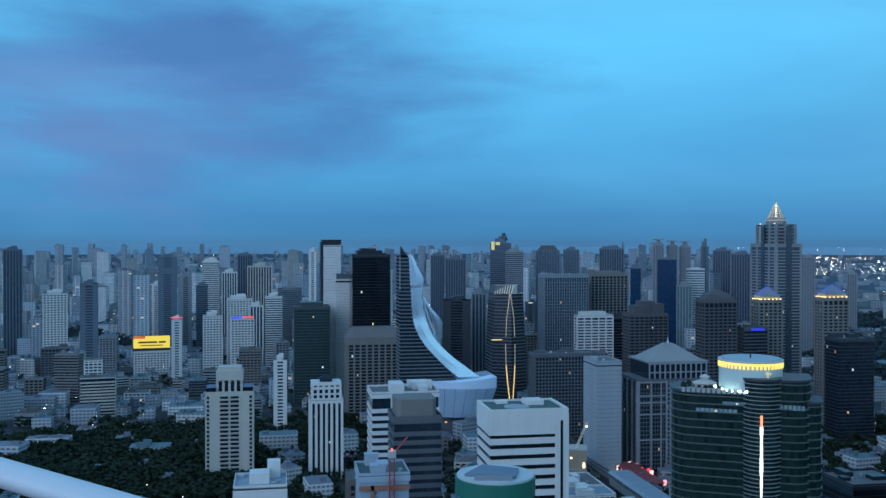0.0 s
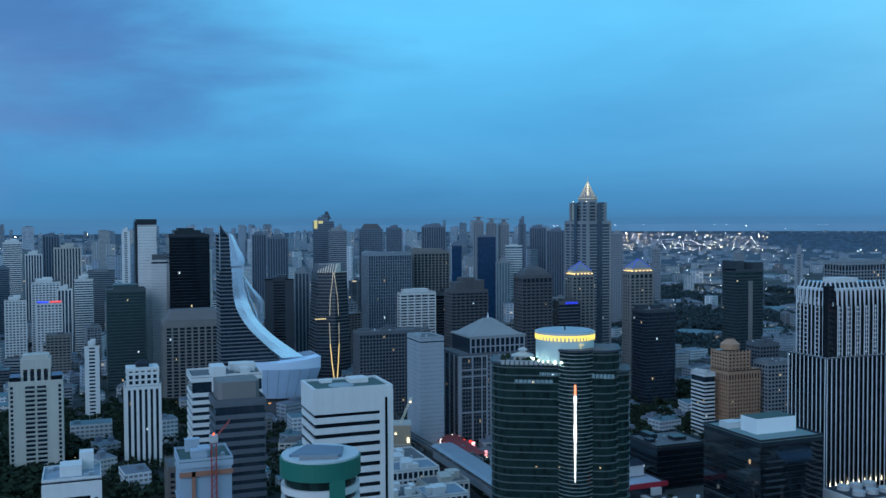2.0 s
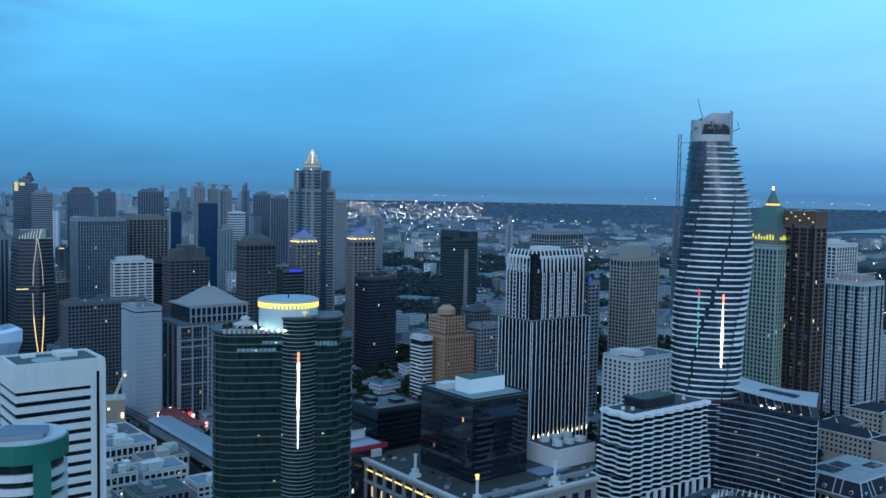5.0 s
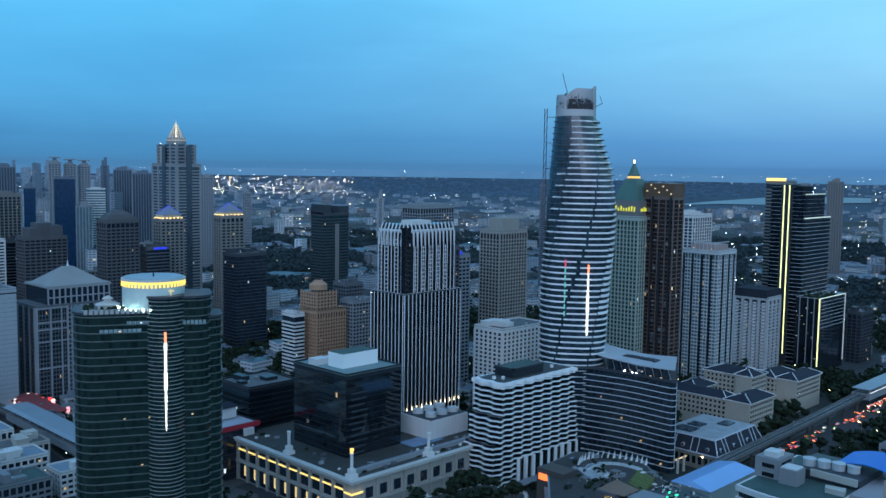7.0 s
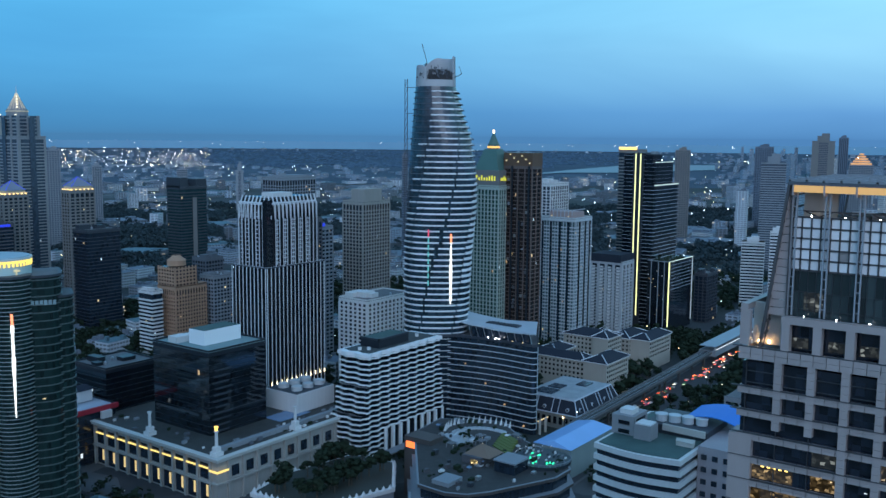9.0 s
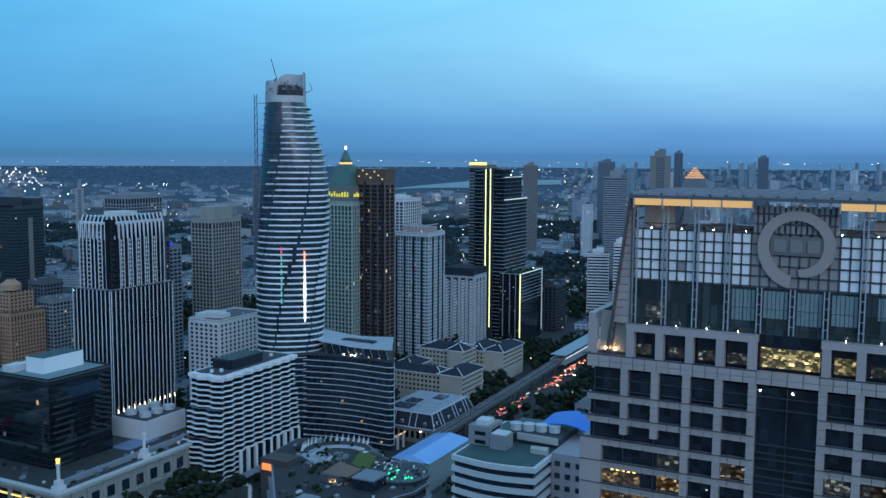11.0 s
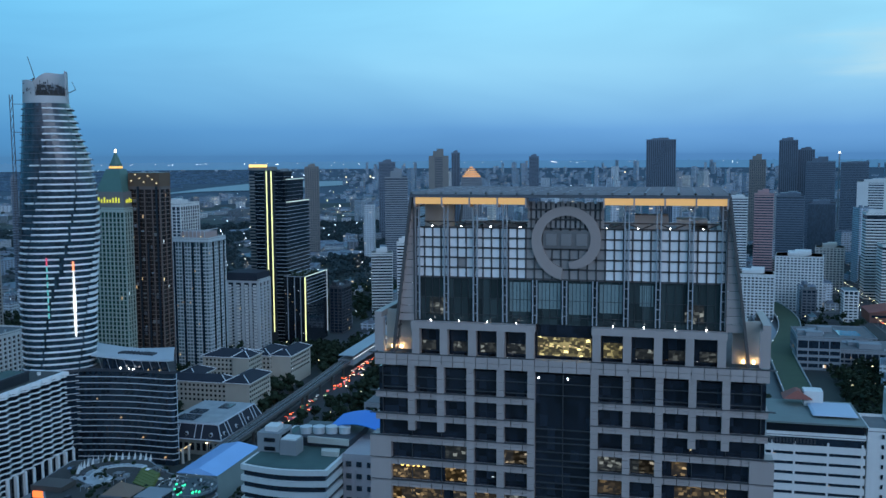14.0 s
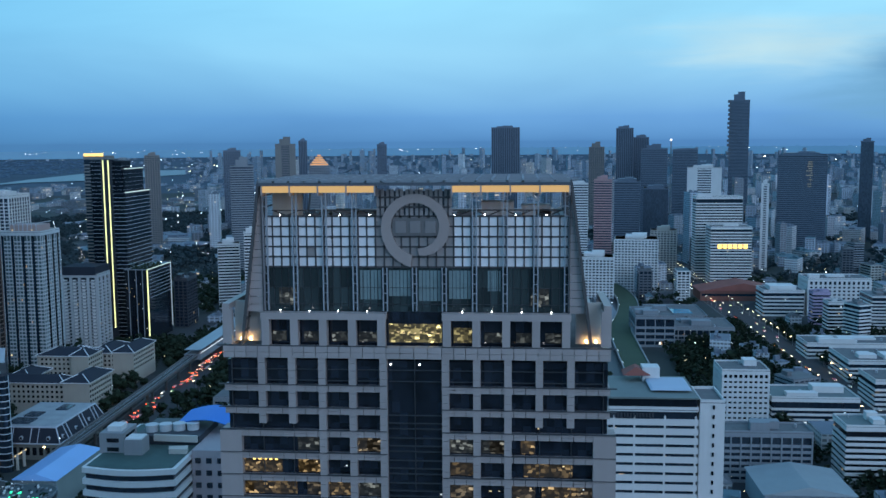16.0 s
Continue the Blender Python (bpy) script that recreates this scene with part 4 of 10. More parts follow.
def green_hotel():
    b = GREEN_AT
    x, y = polar(b, 414)
    FOOTPRINTS.append((x - 45, y - 45, x + 45, y + 45))
    root = thing("hotel_tower", "dark green glass hotel with rounded wings and a lit drum", "hotel", x, y, 0, -b)

    def wing(u0, u1, v0, v1, r_left, r_right, n=9):
        pts = []
        for i in range(n):  # front left corner
            t = math.pi + math.pi / 2 * i / (n - 1)
            pts.append((u0 + r_left + r_left * math.cos(t), v0 + r_left + r_left * math.sin(t)))
        for i in range(n):
            t = 1.5 * math.pi + math.pi / 2 * i / (n - 1)
            pts.append((u1 - r_right + r_right * math.cos(t), v0 + r_right + r_right * math.sin(t)))
        return pts + [(u1, v1), (u0, v1)]

    line = surface("green grey floor edges", (0.085, 0.120, 0.115), rough=0.35)
    bright = surface("steel floor edges", (0.42, 0.47, 0.47), rough=0.35, metal=0.5)
    rnd = random.Random(8)
    plans = [(wing(-31, 1.5, 2, 26, 10, 2), 134.5, line), (wing(11, 26.5, 3, 26, 2, 8), 140.5, line), (wing(24, 31, 7, 26, 1, 6), 131.0, line), (ring(7.9, 7.9, 32, 6.6, 6.0), 141.0, bright)]
    for n, (o, h, m) in enumerate(plans):
        part("window_wall", Shape().prism(o, 0, h).mesh("window_wall", GLASS_GREEN), root)
        edge = Shape().prism(grow(o, 0.35 if n < 3 else 0.45), 0, 0.45 if n < 3 else 0.22).mesh("floor_edge", m)
        step = 3.45 if n < 3 else 1.725
        for k in range(int(h / step)):
            part("floor_edge", edge, root, (0, 0, h - 1.2 - step * k))
        part("parapet", Shape().prism(grow(o, 0.5), h, h + 1.0).mesh("parapet", DARKGREY), root)
        part("roof", Shape().prism(grow(o, -0.6), h + 1.0, h + 1.05).mesh("roof", ROOF), root)
    # lit and curtained rooms near the top and scattered
    pale = surface("drawn curtains", (0.28, 0.40, 0.42), rough=0.6, random_tint=0.5)
    for i in range(9):
        part("curtained_window", Shape().box(-20 + 1.9 * i, 1.72, 126.4, -18.4 + 1.9 * i, 1.95, 128.2).mesh("curtained_window", pale), root)
        part("curtained_window", Shape().box(-9 + 1.05 * i, 1.72, 129.8, -8.2 + 1.05 * i, 1.95, 131.5).mesh("curtained_window", pale), root)
        if i < 6:
            part("curtained_window", Shape().box(14 + 1.7 * i, 2.72, 129.0, 15.3 + 1.7 * i, 2.95, 131.0).mesh("curtained_window", pale), root)
    for i in range(12):
        u = rnd.uniform(-20, 22)
        if 0 < u < 13:
            continue
        z = 133 - 3.45 * rnd.randrange(1, 30) + 0.9
        front = 1.7 if u < 2 else 2.7
        part("lit_window", Shape().box(u - 0.5, front, z, u + 0.5, front + 0.25, z + 0.5).mesh("lit_window", rnd.choice((WARM, WARM_DIM, WARM_DIM, COOL))), root)
    # drum
    o = ring(13.2, 13.2, 48, 2.2, 15)
    drum = surface("pale drum cladding", (0.50, 0.62, 0.60), rough=0.4, vary=0.1)
    part("drum", Shape().prism(o, 135, 147.2).mesh("drum", drum), root)
    part("drum_rim", Shape().prism(grow(o, 0.5), 147.9, 148.7).mesh("drum_rim", surface("pale rim", (0.6, 0.62, 0.58))), root)
    part("drum_roof", Shape().prism(ring(12.6, 12.6, 40, 2.2, 15), 148.7, 149.2).mesh("drum_roof", surface("pale blue roof", (0.36, 0.46, 0.50))), root)
    part("drum_pole", Shape().prism(ring(0.35, 0.35, 8, 2.2, 13), 149.2, 151.0).mesh("drum_pole", DARKGREY), root)
    gold = glowing("golden drum light", (1.0, 0.72, 0.16), 1.15)
    for i in range(24):
        t = math.pi + math.pi * (i + 0.5) / 24
        cx, cy = 2.2 + 13.35 * math.cos(t), 15 + 13.35 * math.sin(t)
        dx, dy = -math.sin(t) * 0.82, math.cos(t) * 0.82
        q = Shape()
        nx, ny = math.cos(t) * 0.25, math.sin(t) * 0.25
        q.prism([(cx - dx * 0.5, cy - dy * 0.5), (cx - dx * 0.5 + nx, cy - dy * 0.5 + ny), (cx + dx * 0.5 + nx, cy + dy * 0.5 + ny), (cx + dx * 0.5, cy + dy * 0.5)][::-1], 145.4, 147.0)
        q.prism([(cx - dx, cy - dy), (cx - dx + nx, cy - dy + ny), (cx + dx + nx, cy + dy + ny), (cx + dx, cy + dy)][::-1], 146.9, 147.9)
        part("drum_light", q.mesh("drum_light", gold), root)
    cool = glowing("drum floodlight", (0.75, 1.0, 0.86), 26.0)
    for i in range(16):
        t = math.pi + math.pi * (i + 0.5) / 16
        part("floodlight", Shape().box(2.2 + 15.0 * math.cos(t) - 0.35, 15 + 15.0 * math.sin(t) - 0.2, 136.0, 2.2 + 15.0 * math.cos(t) + 0.35, 15 + 15.0 * math.sin(t) + 0.2, 136.5).mesh("floodlight", cool), root)
    part("emblem", Shape().box(8.9, 2.6, 139.6, 9.5, 3.0, 144.6).prism([(x, y + 3.4) for x, y in ring(1.5, 0.15, 12, 9.2, 0)], 140.2, 141.0).prism([(x, y + 3.4) for x, y in ring(1.5, 0.15, 12, 9.2, 0)], 143.4, 144.2).mesh("emblem", glowing("golden emblem", (1.0, 0.85, 0.5), 0.4)), root)
    # roof pavilion, planting and parapet panels on the lower wing
    part("pavilion", Shape().box(-21, 12, 135.5, -13, 18, 137.2).cone([(-22, 11), (-12, 11), (-12, 19), (-22, 19)], 137.2, (-17, 15, 139.2)).box(-18.5, 13.5, 138.6, -15.5, 16.5, 139.8).cone([(-19.2, 12.8), (-14.8, 12.8), (-14.8, 17.2), (-19.2, 17.2)], 139.8, (-17, 15, 141.2)).mesh("pavilion", surface("pale pavilion", (0.52, 0.53, 0.50))), root)
    for i in range(13):
        part("parapet_panel", Shape().box(-26 + 2.1 * i, 1.2, 134.9, -24.6 + 2.1 * i, 1.6, 136.6).mesh("parapet_panel", surface("pale parapet panel", (0.42, 0.43, 0.42))), root)
    part("railing", Shape().box(-27, 1.1, 136.7, 1, 1.35, 136.9).mesh("railing", METAL), root)
    s = Shape()
    for i in range(26):
        u, v, r = rnd.uniform(-27, -2), rnd.uniform(6, 22), rnd.uniform(0.7, 1.7)
        s.prism(ring(r, r, 6, u, v), 135.3, 135.6 + r, top=ring(r * 0.5, r * 0.5, 6, u, v))
    part("planting", s.mesh("planting", LEAF), root)
    # bright strip down the centre bay and its orange head, a sign's reflection built as glowing panels, and the
    # entrance canopy
    s = Shape()
    for i in range(24):
        z0 = 84 + 1.6 * i
        w = (0.30 + 0.38 * min(1.0, i / 12)) * rnd.uniform(0.7, 1.1)
        part("light_panel", Shape().box(6.6 - w, -2.75, z0, 6.6 + w, -2.3, z0 + 1.45).mesh("light_panel", glowing("white sign reflection", (0.95, 1.0, 0.98), 1.5)), root)
    part("light_strip", Shape().box(6.1, -2.75, 122.5, 7.1, -2.3, 127.0).mesh("light_strip", glowing("orange reflection end", (1.0, 0.30, 0.14), 1.6)), root)
    return root


GREEN_AT = 27.9
green_hotel()

# ---- the twisting shopping and hotel tower with the pale ribbon ----


def ribbon_tower():
    x0, y0 = 122.0, 944.0
    FOOTPRINTS.append((110, 930, 235, 1010))
    root = thing("twisted_tower", "dark tower wrapped by a broad pale metal ribbon", "skyscraper", x0, y0)
    flank = [(45, 66), (61, 56), (70, 47), (81, 36), (91, 27), (102, 20), (112, 15), (122, 12.8), (150, 11.2), (183, 9.0), (193, 1.5)]
    for k in range(44):
        z = 20 + 3.75 * k
        w, w2 = smooth(z, flank), smooth(z + 3.75, flank)
        if z > 183:
            break
        part("glazed_floor", Shape().prism([(0, 0), (w, 0), (w, 30), (0, 30)], z, z + 3.75, top=[(0, 0), (w2, 0), (w2, 30), (0, 30)]).mesh("glazed_floor", GLASS_DARK), root)
        part("floor_band", Shape().box(-0.4, -0.5, z, w + 0.2, 30, z + 1.3).mesh("floor_band", surface("grey blue bands", (0.135, 0.155, 0.18), rough=0.5)), root)
    part("sail_tip", Shape().prism([(0, 0), (9, 0), (9, 1.2), (0, 1.2)], 183, 194, top=[(0, 0), (0.8, 0), (0.8, 1.2), (0, 1.2)]).mesh("sail_tip", GLASS_BLUE), root)
    part("sail_tip", Shape().beam((0, -0.4, 150), (0, -0.4, 195), 0.7).beam((0.4, -0.4, 195), (9.2, -0.4, 183), 0.6).mesh("sail_tip", METAL), root)

    def strip(rows, name, thick=1.0, n=6):
        """A band through rows of z, left edge, right edge and how far it stands forward."""
        s = Shape()
        fine, last = [], len(rows) - 1
        for k in range(last):  # rounded through the rows
            p0, p1, p2, p3 = rows[max(0, k - 1)], rows[k], rows[k + 1], rows[min(last, k + 2)]
            for i in range(n):
                t = i / n
                fine.append([0.5 * (2 * b + (c - a) * t + (2 * a - 5 * b + 4 * c - d) * t * t + (3 * b - a - 3 * c + d) * t ** 3) for a, b, c, d in zip(p0, p1, p2, p3)])
        fine.append(list(rows[-1]))
        for z, l, r, f in fine:
            s.v += [(l, -f, z), ((l + r) / 2, -f - 0.25, z), (r, -f, z), (r, -f + thick, z), (l, -f + thick, z)]
        for i in range(len(fine) - 1):
            k = 5 * i
            for j in range(5):
                s.f.append((k + j, k + (j + 1) % 5, k + 5 + (j + 1) % 5, k + 5 + j))
        s.f = [f[::-1] for f in s.f]
        s.m = [0] * len(s.f)
        return part(name, s.mesh(name, PALE_METAL), root)

    strip([(187, 8.6, 9.2, 1.0), (183, 9.0, 13.5, 1.2), (172, 9.5, 18.5, 1.5), (161, 10.0, 24.0, 1.8), (154, 10.4, 23.0, 2.0)], "ribbon")
    strip([(152, 10.8, 22.8, 2.0), (136, 11.4, 22.6, 2.5), (122, 12.6, 25.8, 3.0), (112, 15.0, 29.0, 4.0), (102, 19.5, 34.0, 5.0), (91, 27.0, 43.0, 6.5), (81, 36.5, 54.0, 8.0), (71, 46.5, 67.0, 9.5), (63, 56.0, 78.0, 11.0), (61, 58.0, 81.0, 11.5)], "ribbon")
    strip([(143, 22.8, 24.2, 1.0), (132, 26.0, 31.5, 1.0), (119, 33.0, 42.0, 1.0), (108, 36.0, 42.4, 1.0), (95, 37.0, 42.6, 1.0)], "ribbon_branch")
    strip([(140, 23.0, 24.0, 1.5), (126, 25.5, 28.5, 1.5), (112, 30.5, 33.0, 1.5), (98, 36.5, 38.5, 1.5)], "ribbon_branch")
    # podium: a bulging pale hull with a sunken top
    arc = [(26 + 71 * i / 20, -4 - 16.5 * math.sin(math.pi * 0.5 * min(1.0, i / 13)) + 4.5 * max(0.0, (i - 13) / 7) ** 2) for i in range(21)]
    hull = arc + [(97, 25), (26, 25)]
    inner = [(30 + 58 * i / 20, 1 - 13.0 * math.sin(math.pi * 0.5 * min(1.0, i / 13)) + 3.5 * max(0.0, (i - 13) / 7) ** 2) for i in range(21)] + [(88, 22), (30, 22)]
    part("podium_hull", Shape().prism(inner, 20, 50, top=hull).mesh("podium_hull", surface("pale blue hull panels", (0.40, 0.54, 0.70), rough=0.35, vary=0.25, coarse=0.06)), root)
    for i in range(2, 20, 3):
        part("hull_seam", Shape().beam((inner[i][0], inner[i][1] - 0.1, 20), (hull[i][0], hull[i][1] - 0.1, 50), 0.25).mesh("hull_seam", SLATE_BLUE), root)
    rim = Shape()
    lift = [6.0 * (i / 20) ** 1.6 for i in range(21)] + [6.0, 0]
    n_ = len(hull)
    rim.v = [(x, y, 50) for x, y in hull] + [(x, y - 0.8, 55.5 + h) for (x, y), h in zip(hull, lift)] + [(x * 0.93 + 3.6, y * 0.66 + 3.4, 56.5 + h) for (x, y), h in zip(hull, lift)] + [(x * 0.96 + 2.2, y * 0.86 + 1.4, 50.4) for x, y in hull]
    for i in range(n_):
        j = (i + 1) % n_
        for a in (0, n_, 2 * n_):
            rim.f.append((a + i, a + j, a + n_ + j, a + n_ + i))
    rim.m = [0] * len(rim.f)
    part("podium_rim", rim.mesh("podium_rim", surface("bright ribbon panels", (0.62, 0.76, 0.92), rough=0.25, vary=0.06)), root)
    part("podium_roof", Shape().prism(grow(hull, -2), 50.2, 50.8).mesh("podium_roof", surface("dark podium roof", (0.13, 0.15, 0.17), vary=0.4, coarse=0.2)), root)
    part("podium_base", Shape().box(28, 0, 0, 94, 30, 24).box(-4, -3, 0, 60, 30, 40).mesh("podium_base", MIDGREY), root)
    for k in range(5):
        part("podium_band", Shape().box(-5, -4, 40 + 2.2 * k, 62 - 4 * k, 30, 40.6 + 2.2 * k).mesh("podium_band", GREY), root)
    for i in range(9):
        part("roof_unit", Shape().box(8 + 5 * i, 2 + (i % 3) * 4, 50.9, 11 + 5 * i, 5 + (i % 3) * 4, 53.0).mesh("roof_unit", METAL), root)
    for u, v, z in ((30, -5, 14), (34, -6, 18), (44, -8, 16), (60, -10, 8), (22, -5, 30), (70, -12, 12)):
        part("sign_light", Shape().box(u, v - 6, z, u + 2.4, v - 5.6, z + 1.0).mesh("sign_light", glowing("orange sign", (1.0, 0.4, 0.12), 1.2)), root)
    return root


ribbon_tower()


# ---- the white hotel with wavy floors ----


def wavy_hotel():
    root = thing("hotel_block", "white hotel with wavy floor bands and a dark penthouse", "hotel", 419, 366)
    FOOTPRINTS.append((410, 355, 520, 405))

    def plan(a, b, back=24.0, amp=2.0, out=0.0):
        pts = []
        n = 70
        for i in range(n + 1):
            x = a + (b - a) * i / n
            pts.append((x, -out - amp * (0.5 - 0.5 * math.cos(2 * math.pi * x / 9.4))))
        pts += [(b + out, back)]
        for i in range(19):
            y = back - (back - 1) * i / 18
            pts.append((a - out - 1.6 * (0.5 - 0.5 * math.cos(2 * math.pi * y / 11)), y))
        return pts

    white = surface("white fluted panels", (0.84, 0.85, 0.85), rough=0.5, vary=0.1, streak=0.2)
    tiers = [(0, 14, -1.5, 84), (14, 30, -1.5, 84), (30, 47, 3, 80), (47, 66, 6.5, 78)]
    step = 3.3
    for lo, hi, a, b in tiers:
        part("window_wall", Shape().prism(plan(a + 0.5, b - 0.5, 23.5, 1.5, -0.45), lo, hi).mesh("window_wall", GLASS_BLACK), root)
    for k in range(20):
        z = 1.2 + step * k
        a, b = next((p[2], p[3]) for p in tiers if z < p[1])
        heavy = 0.86
        if z < 16:
            # tall piers along the foot instead of full bands
            s = Shape().prism(plan(a, a + 22), z, z + heavy)
            part("wavy_band", s.mesh("wavy_band", white), root)
        else:
            part("wavy_band", Shape().prism(plan(a, b), z, z + heavy).mesh("wavy_band", white), root)
    pier = Shape().box(-0.9, -1.6, 0, 0.9, 0.8, 17.5).mesh("pier", white)
    for i in range(9):
        part("pier", pier, root, (22 + 7.5 * i, 0, 0))
        part("portal_glass", Shape().box(23.4 + 7.5 * i, -0.4, 0.5, 27.6 + 7.5 * i, 0.2, 16.5).mesh("portal_glass", GLASS_BLACK), root)
    part("parapet", Shape().prism(plan(6, 79, 24.5, 2.4, 0.3), 65.2, 67.4).mesh("parapet", white), root)
    part("roof", Shape().prism(plan(8, 77, 22.5, 0.4, -1.5), 67.4, 67.6).mesh("roof", surface("dark roof", (0.07, 0.08, 0.08), vary=0.4)), root)
    part("penthouse", Shape().box(22, 5, 67.5, 52, 20, 73.2).mesh("penthouse", BLACK), root)
    part("penthouse_roof", Shape().box(22.8, 5.8, 73.2, 51.2, 19.2, 73.5).mesh("penthouse_roof", GREEN_ROOF), root)
    part("penthouse_edge", Shape().box(21.6, 4.6, 72.6, 52.4, 5.8, 73.8).box(21.6, 4.6, 72.6, 22.8, 20.4, 73.8).mesh("penthouse_edge", DARKGREY), root)
    for x, y in ((12, 12), (16, 8), (60, 14), (66, 9)):
        part("roof_unit", Shape().prism(ring(1.2, 1.2, 10, x, y), 67.6, 69.4).mesh("roof_unit", WHITE), root)
    part("canopy", Shape().box(10, -9, 3.2, 60, -2, 4.0).mesh("canopy", GREY), root)
    return root


wavy_hotel()


# ---- large buildings, from the east round to the south ----
FIN = surface("pale grey fins", (0.74, 0.75, 0.76), rough=0.5, streak=0.25)
PALE_CREAM = surface("pale cream render", (0.60, 0.57, 0.50), streak=0.4)
t = thing("apartment_tower", "cream apartment tower with a stepped classical top", "apartment tower", -39.5, 802.5)
FOOTPRINTS.append((-65, 784, -14, 821))
part("wall", Shape().box(-19.5, -12.5, 0, 19.5, 12.5, 74).mesh("wall", PALE_CREAM), t)
part("roof", Shape().box(-19, -12, 74, 19, 12, 74.4).mesh("roof", ROOF), t)
part("parapet", Shape().box(-19.6, -12.6, 74, 19.6, -12.1, 75.4).box(-19.6, -12.1, 74, -19.1, 12.5, 75.4).mesh("parapet", PALE_CREAM), t)
for k in range(20):
    z = 3 + 3.5 * k
    for u in (-17.2, 17.2):
        part("window", Shape().box(u - 1.0, -12.75, z, u + 1.0, -12.4, z + 2.2).mesh("window", GLASS_DARK), t)
    for u in (-4.2, 4.2):
        part("balcony_opening", Shape().box(u - 3.4, -12.7, z, u + 3.4, -12.4, z + 1.9).mesh("balcony_opening", GLASS_DARK), t)
        part("balcony", Shape().box(u - 3.6, -13.5, z - 0.9, u + 3.6, -12.5, z).mesh("balcony", PALE_CREAM), t)
    part("window", Shape().box(-19.75, -2, z, -19.4, 2, z + 2.0).mesh("window", GLASS_DARK), t)
for u in (-15, 15):
    part("roof_terrace", Shape().box(u - 4, -11, 74.4, u + 4, 9, 78.5).mesh("roof_terrace", GLASS_BLACK), t)
part("crown_storey", Shape().box(-10.5, -9, 74, 10.5, 9, 86).mesh("crown_storey", GLASS_DARK), t)
part("crown_cap", Shape().box(-11, -9.5, 84, 11, 9.5, 92).box(-9.5, -8, 92, 9.5, 8, 95).mesh("crown_cap", CREAM), t)
for i in range(5):
    part("crown_pier", Shape().box(-10.9 + 4.9 * i, -9.4, 74, -8.9 + 4.9 * i, -8.4, 84).mesh("crown_pier", CREAM), t)
for i in range(4):
    part("crown_band", Shape().box(-11, -9.3, 77.5 + 5 * (i % 2), 11, -8.8, 78.3 + 5 * (i % 2)).mesh("crown_band", CREAM), t)
t = tower("hotel_tower", "slim white tower with dark vertical window strips", 26, 788, 54, 812, 66, WHITE, GLASS_DARK, step=3.6, band=0.0, bay=4.6, pier=2.2, out=0.4, clutter=0)
part("crown_storey", Shape().box(-12, -10.5, 66, 12, 10.5, 79).mesh("crown_storey", GLASS_DARK), t)
for z in (66.3, 70.5, 75.0, 78.4):
    part("crown_band", Shape().box(-12.6, -11, z, 12.6, 11, z + (1.4 if z < 75 else 2.2)).mesh("crown_band", WHITE), t)
for i in range(6):
    part("crown_pier", Shape().box(-12.6 + 4.64 * i, -11.2, 66, -10.6 + 4.64 * i, -10.2, 79).mesh("crown_pier", WHITE), t)
part("roof_lantern", Shape().box(-5, -5, 80.5, 5, 5, 83).cone([(-6, -6), (6, -6), (6, 6), (-6, 6)], 83, (0, 0, 87)).mesh("roof_lantern", SLATE), t)
tower("office_tower", "dark teal glass office block", 19, 1150, 63, 1190, 118, surface("teal spandrels", (0.05, 0.075, 0.08), rough=0.4), GLASS_TEAL, step=3.6, band=1.0, crown=6, lit=9)
t = tower("residential_tower", "tall white slab tower with black cap and flank", 57, 1199, 79, 1240, 194, WHITE, GLASS_DARK, step=3.5, band=3.3, inset=0.1, top=1.0, clutter=0, lit=0)
part("black_cap", Shape().box(-12.5, -21, 194.3, 11.5, 21, 201).mesh("black_cap", BLACK), t)
part("black_flank", Shape().box(-14, -19, 0, -10.5, 20, 198).mesh("black_flank", BLACK), t)
t = tower("residential_tower", "white slab tower with a grey cap", 72, 1187, 92, 1197, 150, WHITE, GLASS_DARK, step=3.5, band=3.3, inset=0.1, top=1.0, clutter=0, lit=0)
part("ribbed_cap", Shape().box(-9, -4, 150.3, 9, 4, 158).mesh("ribbed_cap", MIDGREY), t)
t = tower("office_tower", "black glass office tower with a broken top", 87, 1117, 133, 1160, 182, BLACK, GLASS_BLACK, band=0.5, lit=12, clutter=1)
part("top_block", Shape().box(-16, -15, 182, 14, 18, 188).box(-12, -15, 188, 6, 10, 190.5).mesh("top_block", BLACK), t)
part("flank_slab", Shape().box(23.2, -18, 0, 25.6, -6, 165).mesh("flank_slab", WHITE), t)
t = tower("hotel_block", "brown stone hotel block with square windows and a hipped roof", 76, 1047, 141, 1090, 90, BEIGE, GLASS_DARK, step=3.6, band=1.1, bay=7.2, pier=2.0, top=7, lit=7, clutter=0)
part("hipped_roof", Shape().prism([(-32, -21), (32, -21), (32, 21), (-32, 21)], 90.3, 101, top=[(-24, -14), (24, -14), (24, 14), (-24, 14)]).mesh("hipped_roof", surface("grey roof sheet", (0.16, 0.15, 0.15))), t)


